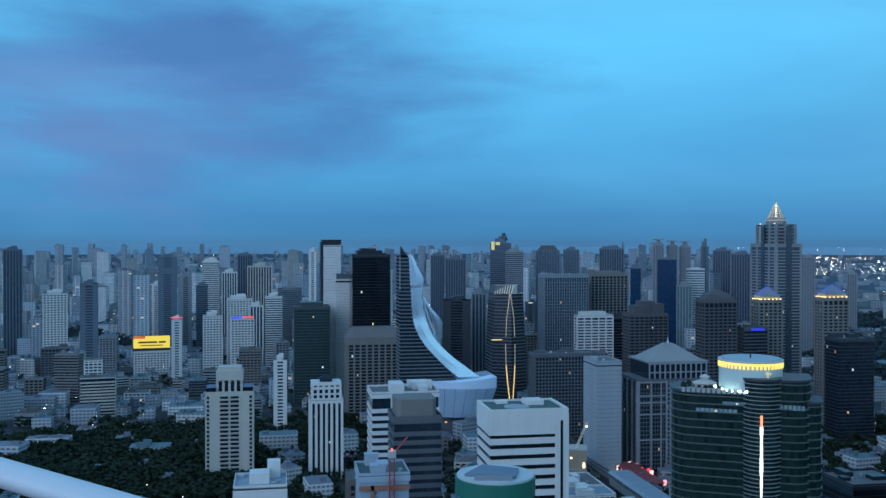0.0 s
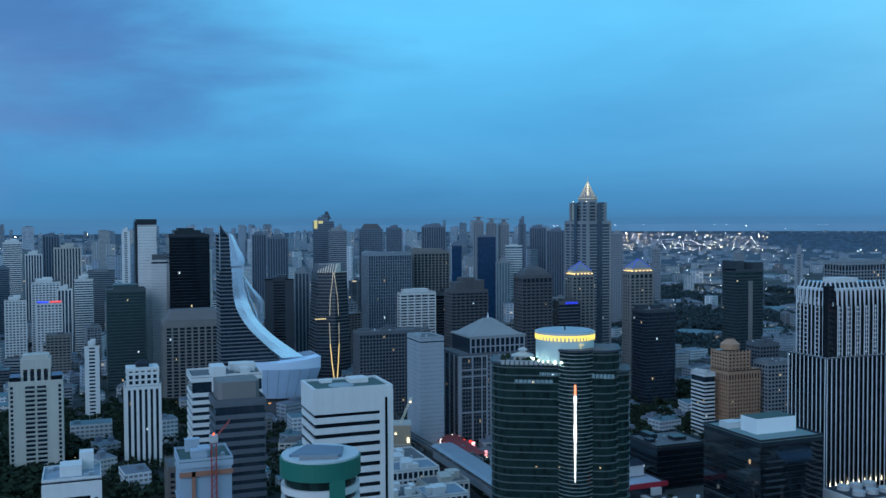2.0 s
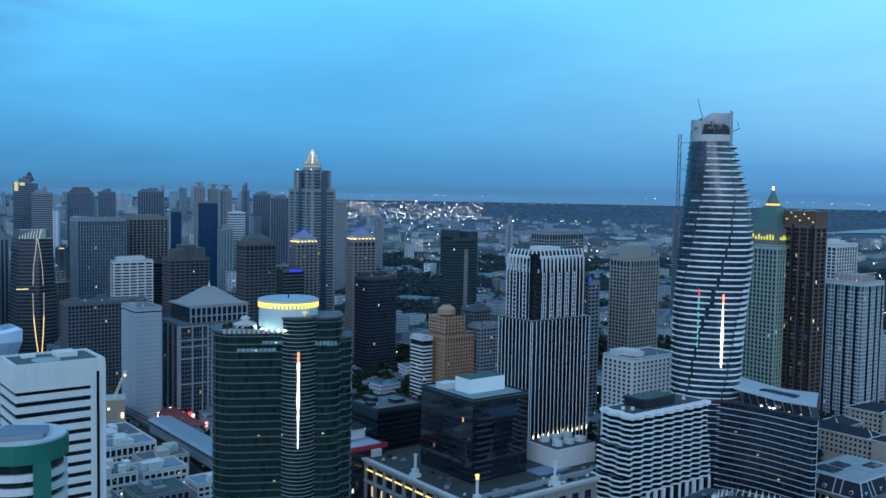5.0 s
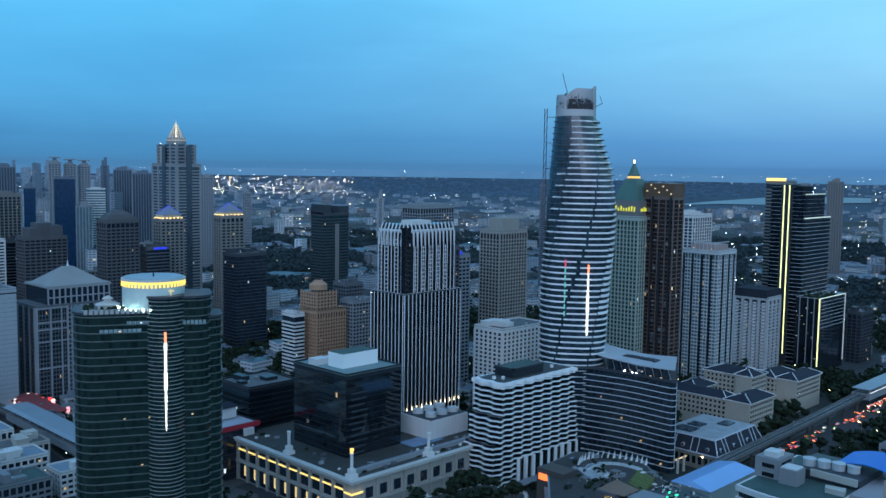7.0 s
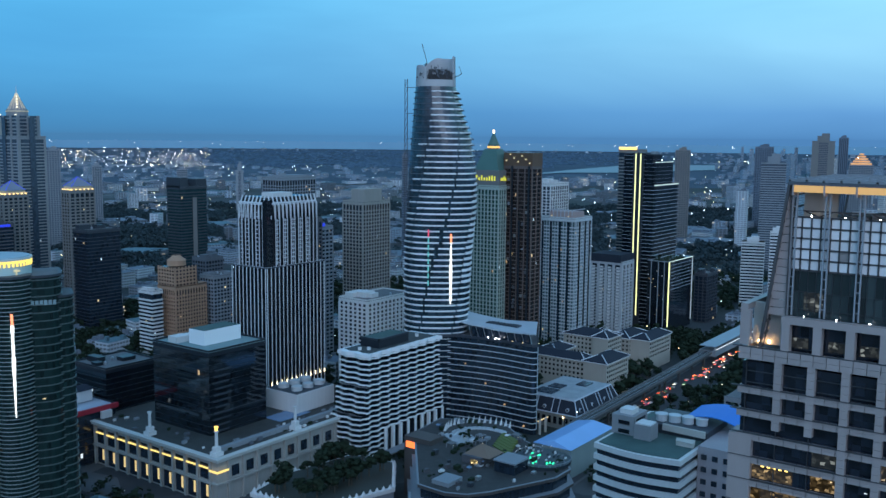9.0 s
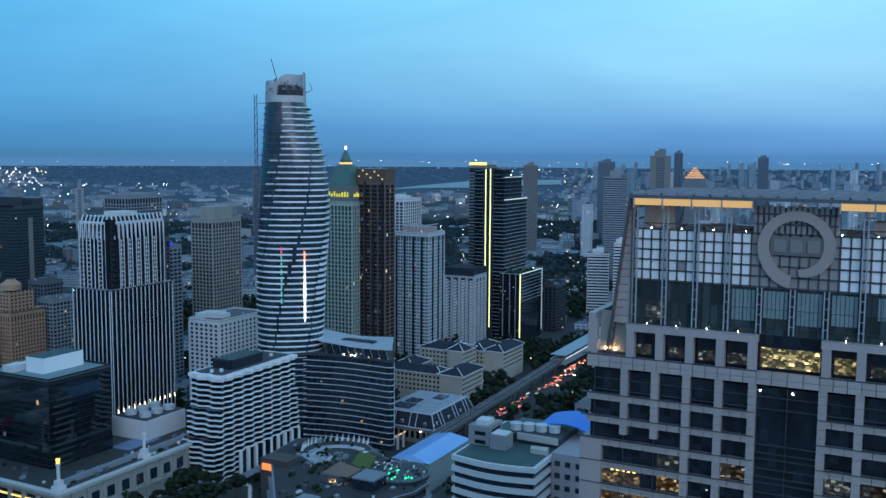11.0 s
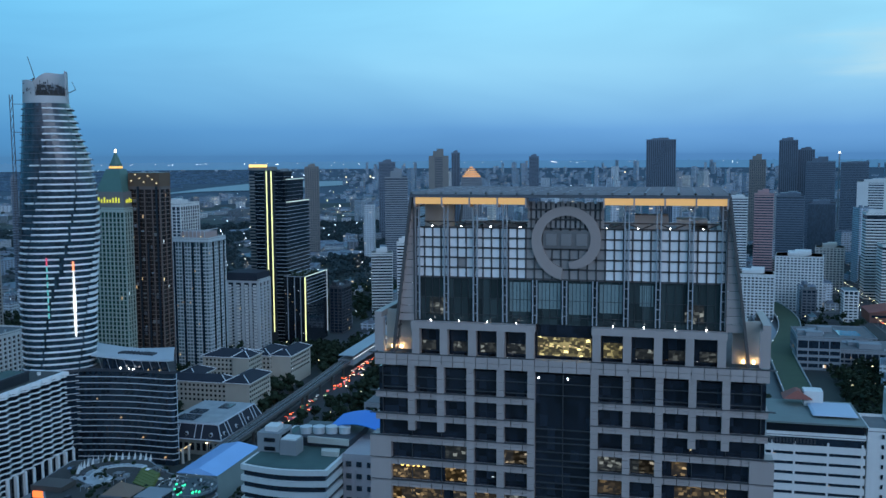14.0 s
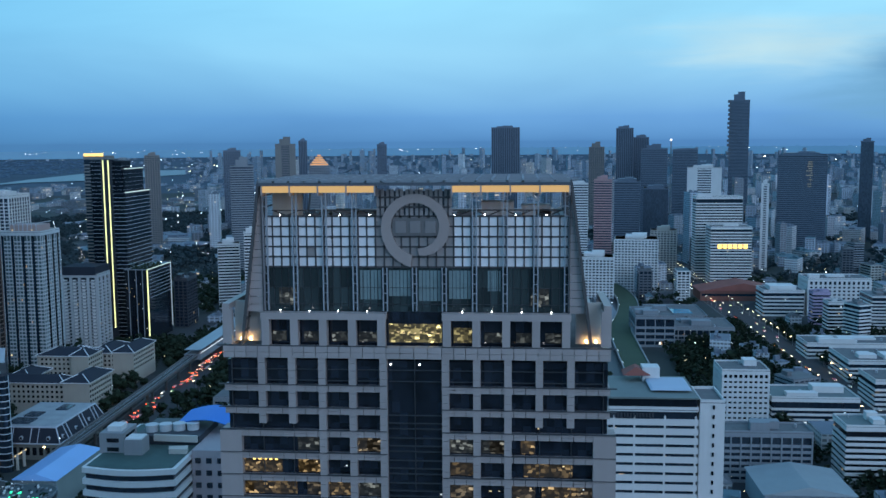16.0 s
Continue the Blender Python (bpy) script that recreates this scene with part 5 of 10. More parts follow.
def lit_outline_tower():
    x, y = 239, 1022
    FOOTPRINTS.append((230, 1015, 290, 1070))
    root = thing("office_tower", "dark faceted glass tower with golden edge lights and ridged crown", "office tower", x, y)
    dark = glass("smoky glass", (0.038, 0.044, 0.054), rough=0.12, vary=0.6, spec=0.7)
    lo, hi = [(-4, 6), (18, -6), (40, 6), (40, 44), (-4, 44)], [(2, 8), (19, 0), (35, 8), (35, 40), (2, 40)]
    part("window_wall", Shape().prism(lo, 0, 140, top=hi).mesh("window_wall", dark), root)
    for k in range(36):
        z = 3 + 3.8 * k
        t = z / 140
        o = [(a + (c - a) * t, b_ + (d - b_) * t) for (a, b_), (c, d) in zip(lo, hi)]
        part("floor_band", Shape().prism(grow(o, 0.25), z, z + 1.1).mesh("floor_band", surface("slate grey bands", (0.10, 0.115, 0.135), rough=0.5)), root)
    lit = surface("pale crown ribs", (0.55, 0.53, 0.47))
    part("crown", Shape().prism(hi, 140, 149, top=[(4, 14), (19, 9), (33, 14), (33, 36), (4, 36)]).mesh("crown", MIDGREY), root)
    for i in range(8):
        a = Vector((2, 8, 140)) + Vector((17, -8, 0)) * (i / 7)
        part("crown_rib", Shape().beam(tuple(a), (a.x + 4, a.y + 8, 149.5), 0.9).mesh("crown_rib", lit), root)
        part("crown_light", Shape().beam((a.x - 0.1, a.y - 0.5, 140), (a.x + 3.9, a.y + 7.4, 149.3), 0.35).mesh("crown_light", glowing("pale crown light", (1.0, 0.85, 0.6), 0.45)), root)
    part("crown_wing", Shape().prism([(19, 0), (27, 4), (27, 10), (19, 9)], 140, 150, top=[(24, 3), (27, 4), (27, 10), (24, 9)]).prism([(27, 4), (35, 8), (35, 12), (27, 10)], 140, 141, top=[(29, 5), (35, 8), (35, 12), (29, 10)]).mesh("crown_wing", lit), root)
    gold = glowing("golden edge light", (1.0, 0.70, 0.28), 0.95)
    pale = glowing("pale edge light", (1.0, 0.86, 0.62), 0.34)
    for s in (-1, 1):
        up = [(17.5 + s * 0.4, 140), (18 + s * 2.0, 128), (18 + s * 4.2, 112), (18 + s * 5.0, 92)]
        dn = [(18 + s * 5.4, 84), (18 + s * 5.0, 60), (18 + s * 3.6, 40), (18 + s * 1.8, 22), (18 + s * 0.3, 12)]
        for line, m in ((up, pale), (dn, gold)):
            for (a, za), (c, zc) in zip(line, line[1:]):
                def fy(u, z):
                    return -6.6 + 6 * z / 140 + abs(u - 18.3) * 0.55
                part("edge_light", Shape().beam((a, fy(a, za), za), (c, fy(c, zc), zc), 0.55 if zc > 45 else 0.9).mesh("edge_light", m if zc < 45 or line is up else pale), root)
    part("edge_light", Shape().beam((14, -6.5, 2), (18, -7, 9), 0.6).beam((22, -6.5, 2), (18, -7, 9), 0.6).mesh("edge_light", pale), root)
    part("sky_lobby", Shape().box(-3, 1.5, 88, 9, 2.2, 89).mesh("sky_lobby", glowing("lobby light", (1.0, 0.75, 0.35), 0.9)), root)
    return root


lit_outline_tower()
tower("office_tower", "blue-grey glass office tower with close pale fins", 321, 1104, 377, 1135, 157, surface("blue grey fins", (0.22, 0.27, 0.31)), GLASS_PALE, step=3.8, band=0.5, bay=3.1, pier=0.6, clutter=1)
t = tower("office_tower", "beige office tower with vertical fins", 390, 1135, 440, 1160, 157, BEIGE, GLASS_DARK, band=0.9, bay=5.0, pier=1.2, crown=4)
t = tower("office_block", "white office block with dark ribbon windows and a green flat roof", 87, 381, 121, 406, 122, WHITE, GLASS_BLACK, step=4.4, band=2.6, top=3.6, roof=GREEN_ROOF, clutter=0, lit=3)
part("plain_attic", Shape().box(-17.2, -12.7, 121.5, 17.2, 12.7, 128.3).mesh("plain_attic", WHITE), t)
part("floor_band", Shape().box(-17, -12.5, 114.4, 17, 12.5, 117).mesh("floor_band", WHITE), t)
part("plain_corner", Shape().box(11.5, -12.9, 0, 17.3, 12.9, 127).mesh("plain_corner", WHITE), t)
part("slot_window", Shape().box(13.6, -13.2, 60, 14.6, -12.8, 124).mesh("slot_window", GLASS_BLACK), t)
part("roof_deck", Shape().box(-15.8, -11.4, 128.3, 15.8, 11.4, 128.5).mesh("roof_deck", GREEN_ROOF), t)
part("roof_rim", Shape().box(-17.2, -12.7, 128.3, 17.2, -11.6, 129.2).box(-17.2, 11.6, 128.3, 17.2, 12.7, 129.2).box(-17.2, -11.6, 128.3, -16.0, 11.6, 129.2).box(16, -11.6, 128.3, 17.2, 11.6, 129.2).mesh("roof_rim", WHITE), t)
part("helipad", Shape().prism(ring(5.5, 5.5, 28, -3, -3), 128.5, 128.8).mesh("helipad", surface("helipad paint", (0.34, 0.38, 0.40))), t)
part("plant_room", Shape().box(2, 0, 128.5, 10, 8, 130.5).box(-10, 5, 128.5, -5, 9, 129.8).mesh("plant_room", WHITE), t)
t = tower("office_block", "grey banded office block with a rounded plant storey", 57, 467, 82, 491, 110, MIDGREY, GLASS_DARK, step=4.4, band=2.3, clutter=0)
part("plant_storey", Shape().prism([(-10.5, -8), (-8.5, -10), (8, -10), (10, -8), (10, 9), (-10.5, 9)], 110, 119.5).mesh("plant_storey", surface("brown grey panels", (0.20, 0.185, 0.18))), t)
t = tower("office_block", "white banded office block with a lift tower", 55, 557, 96, 586, 108, WHITE, GLASS_DARK, step=4.4, band=2.4)
part("lift_tower", Shape().box(-9, -15.5, 0, -1, 0, 114).mesh("lift_tower", WHITE), t)
t = tower("site_building", "pale unfinished block with a green deck", 34, 399, 56, 423, 99, surface("blue grey sheeting", (0.36, 0.44, 0.52)), surface("blue sheet", (0.30, 0.38, 0.46)), band=0.3, step=9, roof=GREEN_ROOF, lit=0)
part("orange_frame", Shape().box(-11, -12.6, 93, 11, -12.1, 95).box(-6, -12.6, 80, -4.5, -12.1, 95).mesh("orange_frame", surface("rusty panels", (0.34, 0.15, 0.10))), t)
t = tower("apartment_block", "white block with a deep dark glazed recess between piers", -20, 430, 4, 455, 88, WHITE, GLASS_BLACK, band=0.0, bay=0, clutter=0, inset=1.6, top=0.6, lit=4, roof=ROOF_PALE)
for a, b in ((-12.1, -7.4), (7.4, 12.1)):
    part("side_pier", Shape().box(a, -12.6, 0, b, 12.6, 88).mesh("side_pier", WHITE), t)
    part("slot_window", Shape().box((a + b) / 2 - 0.7, -12.8, 30, (a + b) / 2 + 0.7, -12.5, 80).mesh("slot_window", GLASS_BLACK), t)
part("lintel", Shape().box(-7.4, -12.6, 81, 7.4, -9, 88).mesh("lintel", WHITE), t)
part("awning", Shape().box(-7, -12.0, 78.5, -1, -10.5, 80.4).mesh("awning", surface("rusty panels", (0.34, 0.15, 0.10))), t)
for k in range(18):
    part("recess_floor", Shape().box(-7.4, -10.9, 4.2 * k + 2, 7.4, -10.3, 4.2 * k + 2.5).mesh("recess_floor", DARKGREY), t)
part("roof_house", Shape().box(-5, -6, 88.3, 4, 4, 93).mesh("roof_house", WHITE), t)
part("roof_house", Shape().box(3, 4, 88.3, 9, 11, 96).mesh("roof_house", WHITE), t)
for u, v in ((-9, 6), (-7, 9), (8, -6), (6, -9)):
    part("roof_unit", Shape().box(u - 1.2, v - 1, 88.3, u + 1.2, v + 1, 89.8).mesh("roof_unit", METAL), t)
tower("office_block", "low brown office with rows of windows", 46, 620, 96, 650, 40, surface("dull brown panels", (0.16, 0.14, 0.13), streak=0.3), GLASS_DARK, step=3.6, band=1.8, bay=4.0, pier=1.4, clutter=5, lit=4)
tower("hotel_slab", "plain pale grey hotel slab", 265, 755, 287, 790, 97, surface("pale blue grey render", (0.36, 0.40, 0.44), streak=0.4), GLASS_DARK, step=3.6, band=3.45, inset=0.08, clutter=1, lit=0)
HOTEL_STONE = surface("hotel grey stone", (0.30, 0.32, 0.35), streak=0.2)
t = tower("hotel_tower", "grey hotel with tall stone piers and a hipped roof", 304, 761, 372, 815, 79, surface("dark hotel spandrels", (0.10, 0.11, 0.125)), GLASS_DARK, step=3.6, band=0.8, bay=2.6, pier=0.45, out=0.1, clutter=0, lit=6, top=1.2)
part("set_back", Shape().box(-20, -17, 79, 34, 27, 93).mesh("set_back", GLASS_DARK), t)
for x, w in ((-33.4, 1.6), (-22, 1.0), (-13, 1.0), (-8, 1.4), (-4.4, 0.8), (-1.0, 0.8), (3.2, 1.4), (12, 1.0), (20, 1.0), (27, 1.0), (33, 1.6)):
    part("stone_pier", Shape().box(x - w / 2, -28.0, 0, x + w / 2, -26.8, 79).mesh("stone_pier", HOTEL_STONE), t)
for y, w in ((-26, 1.6), (-15, 1.0), (-4, 1.2), (8, 1.0), (18, 1.0), (26, 1.6)):
    part("stone_pier", Shape().box(-35.2, y - w / 2, 0, -34.0, y + w / 2, 79).mesh("stone_pier", HOTEL_STONE), t)
for i in range(12):
    part("set_back_pier", Shape().box(-20 + 4.8 * i, -17.6, 79, -18.8 + 4.8 * i, -16.6, 92).mesh("set_back_pier", HOTEL_STONE), t)
for z in (28, 50, 60, 66, 77.5):
    part("stone_band", Shape().box(-34.4, -28.1, z, -8, -27.2, z + 1.1).mesh("stone_band", HOTEL_STONE), t)
    part("stone_band", Shape().box(3.2, -28.1, z, 34.4, -27.2, z + 1.1).mesh("stone_band", HOTEL_STONE), t)
for k in range(21):
    part("bay_sill", Shape().box(-8, -28.1, 2 + 3.7 * k, 3.2, -27.4, 2.8 + 3.7 * k).mesh("bay_sill", HOTEL_STONE), t)
for z in (84.5, 92):
    part("stone_band", Shape().box(-20.3, -17.9, z, 34.3, -17.2, z + 1).mesh("stone_band", HOTEL_STONE), t)
part("hipped_roof", Shape().prism([(-21, -18), (35, -18), (35, 28), (-21, 28)], 93, 94.5).prism([(-18, -14), (32, -14), (32, 24), (-18, 24)], 94.5, 108, top=[(3, 2), (11, 2), (11, 8), (3, 8)]).mesh("hipped_roof", surface("grey copper roof", (0.27, 0.28, 0.28))), t)
part("finial", Shape().cone(ring(1.2, 1.2, 8, 7, 5), 108, (7, 5, 114)).mesh("finial", METAL), t)
t = tower("apartment_block", "white apartment block with long balconies", 358, 1093, 405, 1115, 108, WHITE, GLASS_DARK, band=1.8, bay=9, pier=1.5, crown=5)
tower("office_block", "dark glass slab beside the white flats", 405, 1095, 425, 1115, 106, DARKGREY, GLASS_BLACK, band=1.0)
t = tower("apartment_tower", "brown stepped apartment tower", 381, 978, 426, 1000, 118, BROWN, GLASS_DARK, band=1.5, bay=6, clutter=0)
part("stepped_top", Shape().box(-16, -10, 118, -4, 10, 128).box(4, -10, 118, 18, 10, 130).box(-8, -8, 118, 8, 9, 133).mesh("stepped_top", BROWN), t)
tower("office_block", "dark office block with a colonnaded top", 256, 915, 322, 940, 84, MIDGREY, GLASS_DARK, band=1.2, bay=3.4, pier=0.9, lit=5)
SPIRE_STONE = surface("pale blue beige stone", (0.29, 0.295, 0.30), streak=0.3)
t = tower("hotel_tower", "very tall beige tower with a lit pyramid crown and spire", 566, 998, 599, 1056, 195, SPIRE_STONE, GLASS_PALE, step=3.6, band=1.3, bay=14.5, pier=2.6, out=0.5, clutter=0, lit=10)
part("upper_shaft", Shape().box(-12, -22, 195, 12, 22, 219).mesh("upper_shaft", GLASS_PALE), t)
for k in range(6):
    part("upper_band", Shape().box(-12.4, -22.4, 195 + 4 * k, 12.4, 22.4, 196.6 + 4 * k).mesh("upper_band", SPIRE_STONE), t)
for y in (-22, -8, 8, 22):
    part("upper_pier", Shape().box(-12.9, y - 1.8, 195, -11.5, y + 1.8, 219).mesh("upper_pier", SPIRE_STONE), t)
for x in (-12, 0, 12):
    part("upper_pier", Shape().box(x - 1.8, -22.9, 195, x + 1.8, -21.5, 219).mesh("upper_pier", SPIRE_STONE), t)
part("dark_bay", Shape().box(-17.2, -3.5, 0, -16.2, 3.5, 217).box(-3.5, -29.6, 0, 3.5, -28.6, 217).mesh("dark_bay", GLASS_PALE), t)
part("crown_tier", Shape().prism(ring(10.5, 14.5, 20), 219, 226).mesh("crown_tier", SPIRE_STONE), t)
part("pyramid_roof", Shape().cone(ring(9.6, 13.4, 20), 226, (0, 0, 246)).mesh("pyramid_roof", surface("grey metal roof", (0.26, 0.27, 0.30), rough=0.4, metal=0.3)), t)
part("spire", Shape().cone(ring(1.3, 1.3, 8), 242, (0, 0, 254)).mesh("spire", METAL), t)
crown_glow = glowing("warm crown light", (1.0, 0.86, 0.58), 0.45)
for i in range(7):  # lit ribs of the cone
    a = math.pi * (0.95 + 0.105 * i)
    part("crown_rib", Shape().beam((9.7 * math.cos(a), 13.5 * math.sin(a), 226.3), (0.5 * math.cos(a), 0.7 * math.sin(a), 245), 0.36).mesh("crown_rib", crown_glow), t)
part("lit_tier", Shape().prism(ring(10.9, 14.9, 20), 223.6, 224.6).mesh("lit_tier", glowing("dim tier light", (1.0, 0.85, 0.6), 0.25)), t)
part("bright_bay", Shape().box(-13.2, 3, 197, -12.5, 16, 217).mesh("bright_bay", surface("warm metal panels", (0.42, 0.36, 0.28), rough=0.4)), t)
part("tip_light", Shape().prism(ring(0.5, 0.5, 6), 244, 252, top=ring(0.2, 0.2, 6)).mesh("tip_light", BLUE_LIGHT), t)
for i in range(5):
    part("roof_lamp", Shape().box(-7.4 + 1.3 * i, -12.4 + 2.2 * i, 228 + 3 * i, -6.0 + 1.3 * i, -11.2 + 2.2 * i, 229.6 + 3 * i).mesh("roof_lamp", glowing("crown lamp", (1.0, 0.88, 0.62), 1.6)), t)
for y in (-17, 16):
    part("roof_lamp", Shape().box(-12, y - 0.8, 219.5, -10.8, y + 0.8, 220.5).mesh("roof_lamp", glowing("crown lamp", (1.0, 0.88, 0.62), 1.6)), t)
for x0, y0, x1, y1, h in ((503, 921, 531, 938, 136), (573, 914, 604, 930, 138)):
    t = tower("apartment_tower", "beige apartment tower with a small blue-edged pyramid top", x0, y0, x1, y1, h, BEIGE, GLASS_DARK, band=1.6, bay=6, pier=1.6, clutter=0)
    w, d = (x1 - x0) / 2 - 3, (y1 - y0) / 2
    part("lit_tier", Shape().box(-w, -d + 1, h, w, d - 1, h + 5).mesh("lit_tier", surface("lit cream tier", (0.6, 0.5, 0.36))), t)
    for i in range(6):
        part("tier_lamp", Shape().box(-w + 2 * w * i / 5 - 0.8, -d - 0.2, h + 1.0, -w + 2 * w * i / 5 + 0.8, -d + 0.4, h + 2.2).mesh("tier_lamp", glowing("amber tier lamp", (1.0, 0.66, 0.25), 2.2)), t)
        part("tier_lamp", Shape().box(-w - 1.2, -d + 2 * d * i / 5 - 0.7, h + 1.0, -w - 0.6, -d + 2 * d * i / 5 + 0.7, h + 2.2).mesh("tier_lamp", glowing("amber tier lamp", (1.0, 0.66, 0.25), 2.2)), t)
    part("pyramid_roof", Shape().cone([(-w, -d), (w, -d), (w, d), (-w, d)], h + 5, (0, 0, h + 15)).mesh("pyramid_roof", surface("blue grey roof", (0.22, 0.24, 0.30))), t)
    for c in ((-w, -d), (w, -d), (-w, d)):
        part("neon_edge", Shape().beam((c[0], c[1], h + 5.2), (0, 0, h + 15.2), 0.35).mesh("neon_edge", BLUE_LIGHT), t)
t = tower("apartment_tower", "brown apartment tower with a rounded top", 432, 901, 468, 922, 138, BROWN, GLASS_DARK, band=1.5, bay=5, clutter=0)
part("rounded_top", Shape().prism([(-17, -9), (17, -9), (17, 9), (-17, 9)], 138, 144, top=[(-12, -7), (12, -7), (12, 7), (-12, 7)]).prism([(-12, -7), (12, -7), (12, 7), (-12, 7)], 144, 148, top=[(-5, -3), (5, -3), (5, 3), (-5, 3)]).mesh("rounded_top", BROWN), t)
t = tower("apartment_block", "dark brown block with a blue lit rim", 478, 905, 505, 925, 108, BROWN, GLASS_DARK, band=1.2, lit=6)
part("neon_rim", Shape().box(-6, -11, 106, 9, -10.4, 108.5).mesh("neon_rim", BLUE_LIGHT), t)
tower("office_block", "dark chamfered office block of black glass", 545, 841, 584, 866, 102, DARKGREY, GLASS_DARK, step=3.5, band=0.7, lit=4)
tower("office_block", "low dark office block with a pale roof", 655, 1010, 685, 1035, 88, BLACK, GLASS_DARK, band=0.6, crown=3)
t = tower("office_tower", "dark green office tower with a pale stair strip", 680, 865, 718, 890, 140, DARKGREY, GLASS_TEAL, lit=3, clutter=1)
part("stair_strip", Shape().box(-2, -13.2, 0, 3.5, -12.4, 128).mesh("stair_strip", BEIGE), t)
part("top_frame", Shape().box(-19, -12, 140, -8, 12, 151).box(4, -12, 140, 19, 12, 149).mesh("top_frame", DARKGREY), t)
t = tower("apartment_tower", "orange-tan apartment tower with stepped terraces and a domed top", 539, 696, 575, 722, 60, TAN, GLASS_DARK, step=3.4, band=1.6, bay=3.4, pier=1.3, clutter=0, lit=5)
part("upper_block", Shape().box(-17.5, -12.5, 60, 6, 12, 78).mesh("upper_block", GLASS_DARK), t)
for k in range(6):
    part("floor_band", Shape().box(-18, -13, 60 + 3.2 * k, 6.5, 12.5, 61.6 + 3.2 * k).mesh("floor_band", TAN), t)
for i in range(7):
    part("pier", Shape().box(-18 + 3.85 * i, -13.2, 60, -16.6 + 3.85 * i, -12.4, 79).mesh("pier", TAN), t)
    part("pier", Shape().box(-18.2, -12.5 + 3.85 * i, 60, -17.4, -11.2 + 3.85 * i, 79).mesh("pier", TAN), t)
part("terrace", Shape().box(6.5, -13, 60.4, 18, 13, 61.6).mesh("terrace", TAN), t)
for i in range(9):
    part("planting", Shape().prism(ring(1.3, 1.3, 6, 8 + 1.1 * i, -11 + 2.4 * i), 61.6, 64.0, top=ring(0.6, 0.6, 6, 8 + 1.1 * i, -11 + 2.4 * i)).mesh("planting", LEAF), t)
for i in range(9):
    a = math.pi * (0.9 + 0.2 * i)
    part("dome_rib", Shape().beam((-6 + 9.1 * math.cos(a), 8.1 * math.sin(a), 79), (-6 + 3.6 * math.cos(a), 3.2 * math.sin(a), 88.4), 0.7).mesh("dome_rib", TAN), t)
part("domed_top", Shape().prism(ring(9, 8, 16, -6, 0), 79, 84).prism(ring(9, 8, 16, -6, 0), 84, 87.5, top=ring(4, 3.6, 16, -6, 0)).mesh("domed_top", TAN), t)
tower("apartment_tower", "grey and white apartment tower", 580, 692, 612, 712, 66, GREY, GLASS_DARK, band=1.6, bay=4)
tower("apartment_tower", "dark narrow apartment tower behind the tan one", 590, 715, 612, 735, 80, MIDGREY, GLASS_DARK, band=1.6, bay=4)
tower("apartment_block", "white narrow apartment block", 520, 705, 532, 725, 58, WHITE, GLASS_DARK, band=1.6)
t = tower("office_tower", "grey office tower of close vertical fins in two tiers", 437, 467, 493, 501, 110, FIN, GLASS_BLACK, step=3.6, band=0.0, bay=3.7, pier=0.45, out=0.9, clutter=0, lit=0, top=0.4, parapet=0.1)
w, d = 48.0, 27.0
tower("office_tower", "", 440, 469, 488, 497, 153, FIN, GLASS_BLACK, step=3.4, band=0.0, bay=3.7, pier=0.5, out=0.8, z0=110, clutter=0, root=t, lit=0, top=0.4)
for i, u in enumerate([-22 + 3.7 * j for j in range(13)]):  # raking fins of the crown
    part("crown_fin", Shape().beam((u, -15.9, 143), (u, -15.2, 152), 0.6).beam((u, -15.2, 152), (u + 0.4, -12.8, 158.5), 0.7).mesh("crown_fin", FIN), t)
for v in [-11 + 3.7 * j for j in range(7)]:
    part("crown_fin", Shape().beam((-25.9, v, 143), (-25.2, v, 152), 0.6).beam((-25.2, v, 152), (-22.4, v + 0.4, 158.5), 0.7).mesh("crown_fin", FIN), t)
part("crown_top", Shape().prism([(-25, -15), (23, -15), (23, 13), (-25, 13)], 153, 157.5, top=[(-22, -12), (21, -12), (21, 11), (-22, 11)]).mesh("crown_top", GLASS_BLACK), t)
part("roof_plant", Shape().box(-10, -6, 157.5, 8, 6, 160).mesh("roof_plant", WHITE), t)
for u in (-17.5, -10.0, -2.6, 4.8, 12.2):  # ladder-like brackets between pairs of fins
    for k in range(11):
        part("ladder_rung", Shape().box(u, -16.2, 112.5 + 2.9 * k, u + 2.4, -15.6, 113.0 + 2.9 * k).mesh("ladder_rung", FIN), t)
    part("ladder_side", Shape().box(u + 1.0, -16.1, 111, u + 1.25, -15.7, 143).mesh("ladder_side", FIN), t)
for v in (-7.0, 2.0, 8.0):
    for k in range(13):
        part("ladder_rung", Shape().box(-26.2, v, 112.5 + 2.9 * k, -25.6, v + 2.4, 113.0 + 2.9 * k).mesh("ladder_rung", FIN), t)
part("dark_corner", Shape().prism([(-26.0, -16.0), (-21.0, -16.0), (-26.0, -11.6)], 110, 156).mesh("dark_corner", GLASS_BLACK), t)
part("shoulder", Shape().box(-28.2, -17.2, 109.4, 28.2, 17.2, 110.2).mesh("shoulder", DARKGREY), t)
for i in range(12):
    part("uplight", Shape().prism(ring(0.45, 0.3, 8, -26 + 4.75 * i, -19.0), 28.5, 31.0, top=ring(0.12, 0.1, 8, -26 + 4.75 * i, -19.0)).mesh("uplight", glowing("warm facade uplight", (1.0, 0.82, 0.5), 4.0)), t)
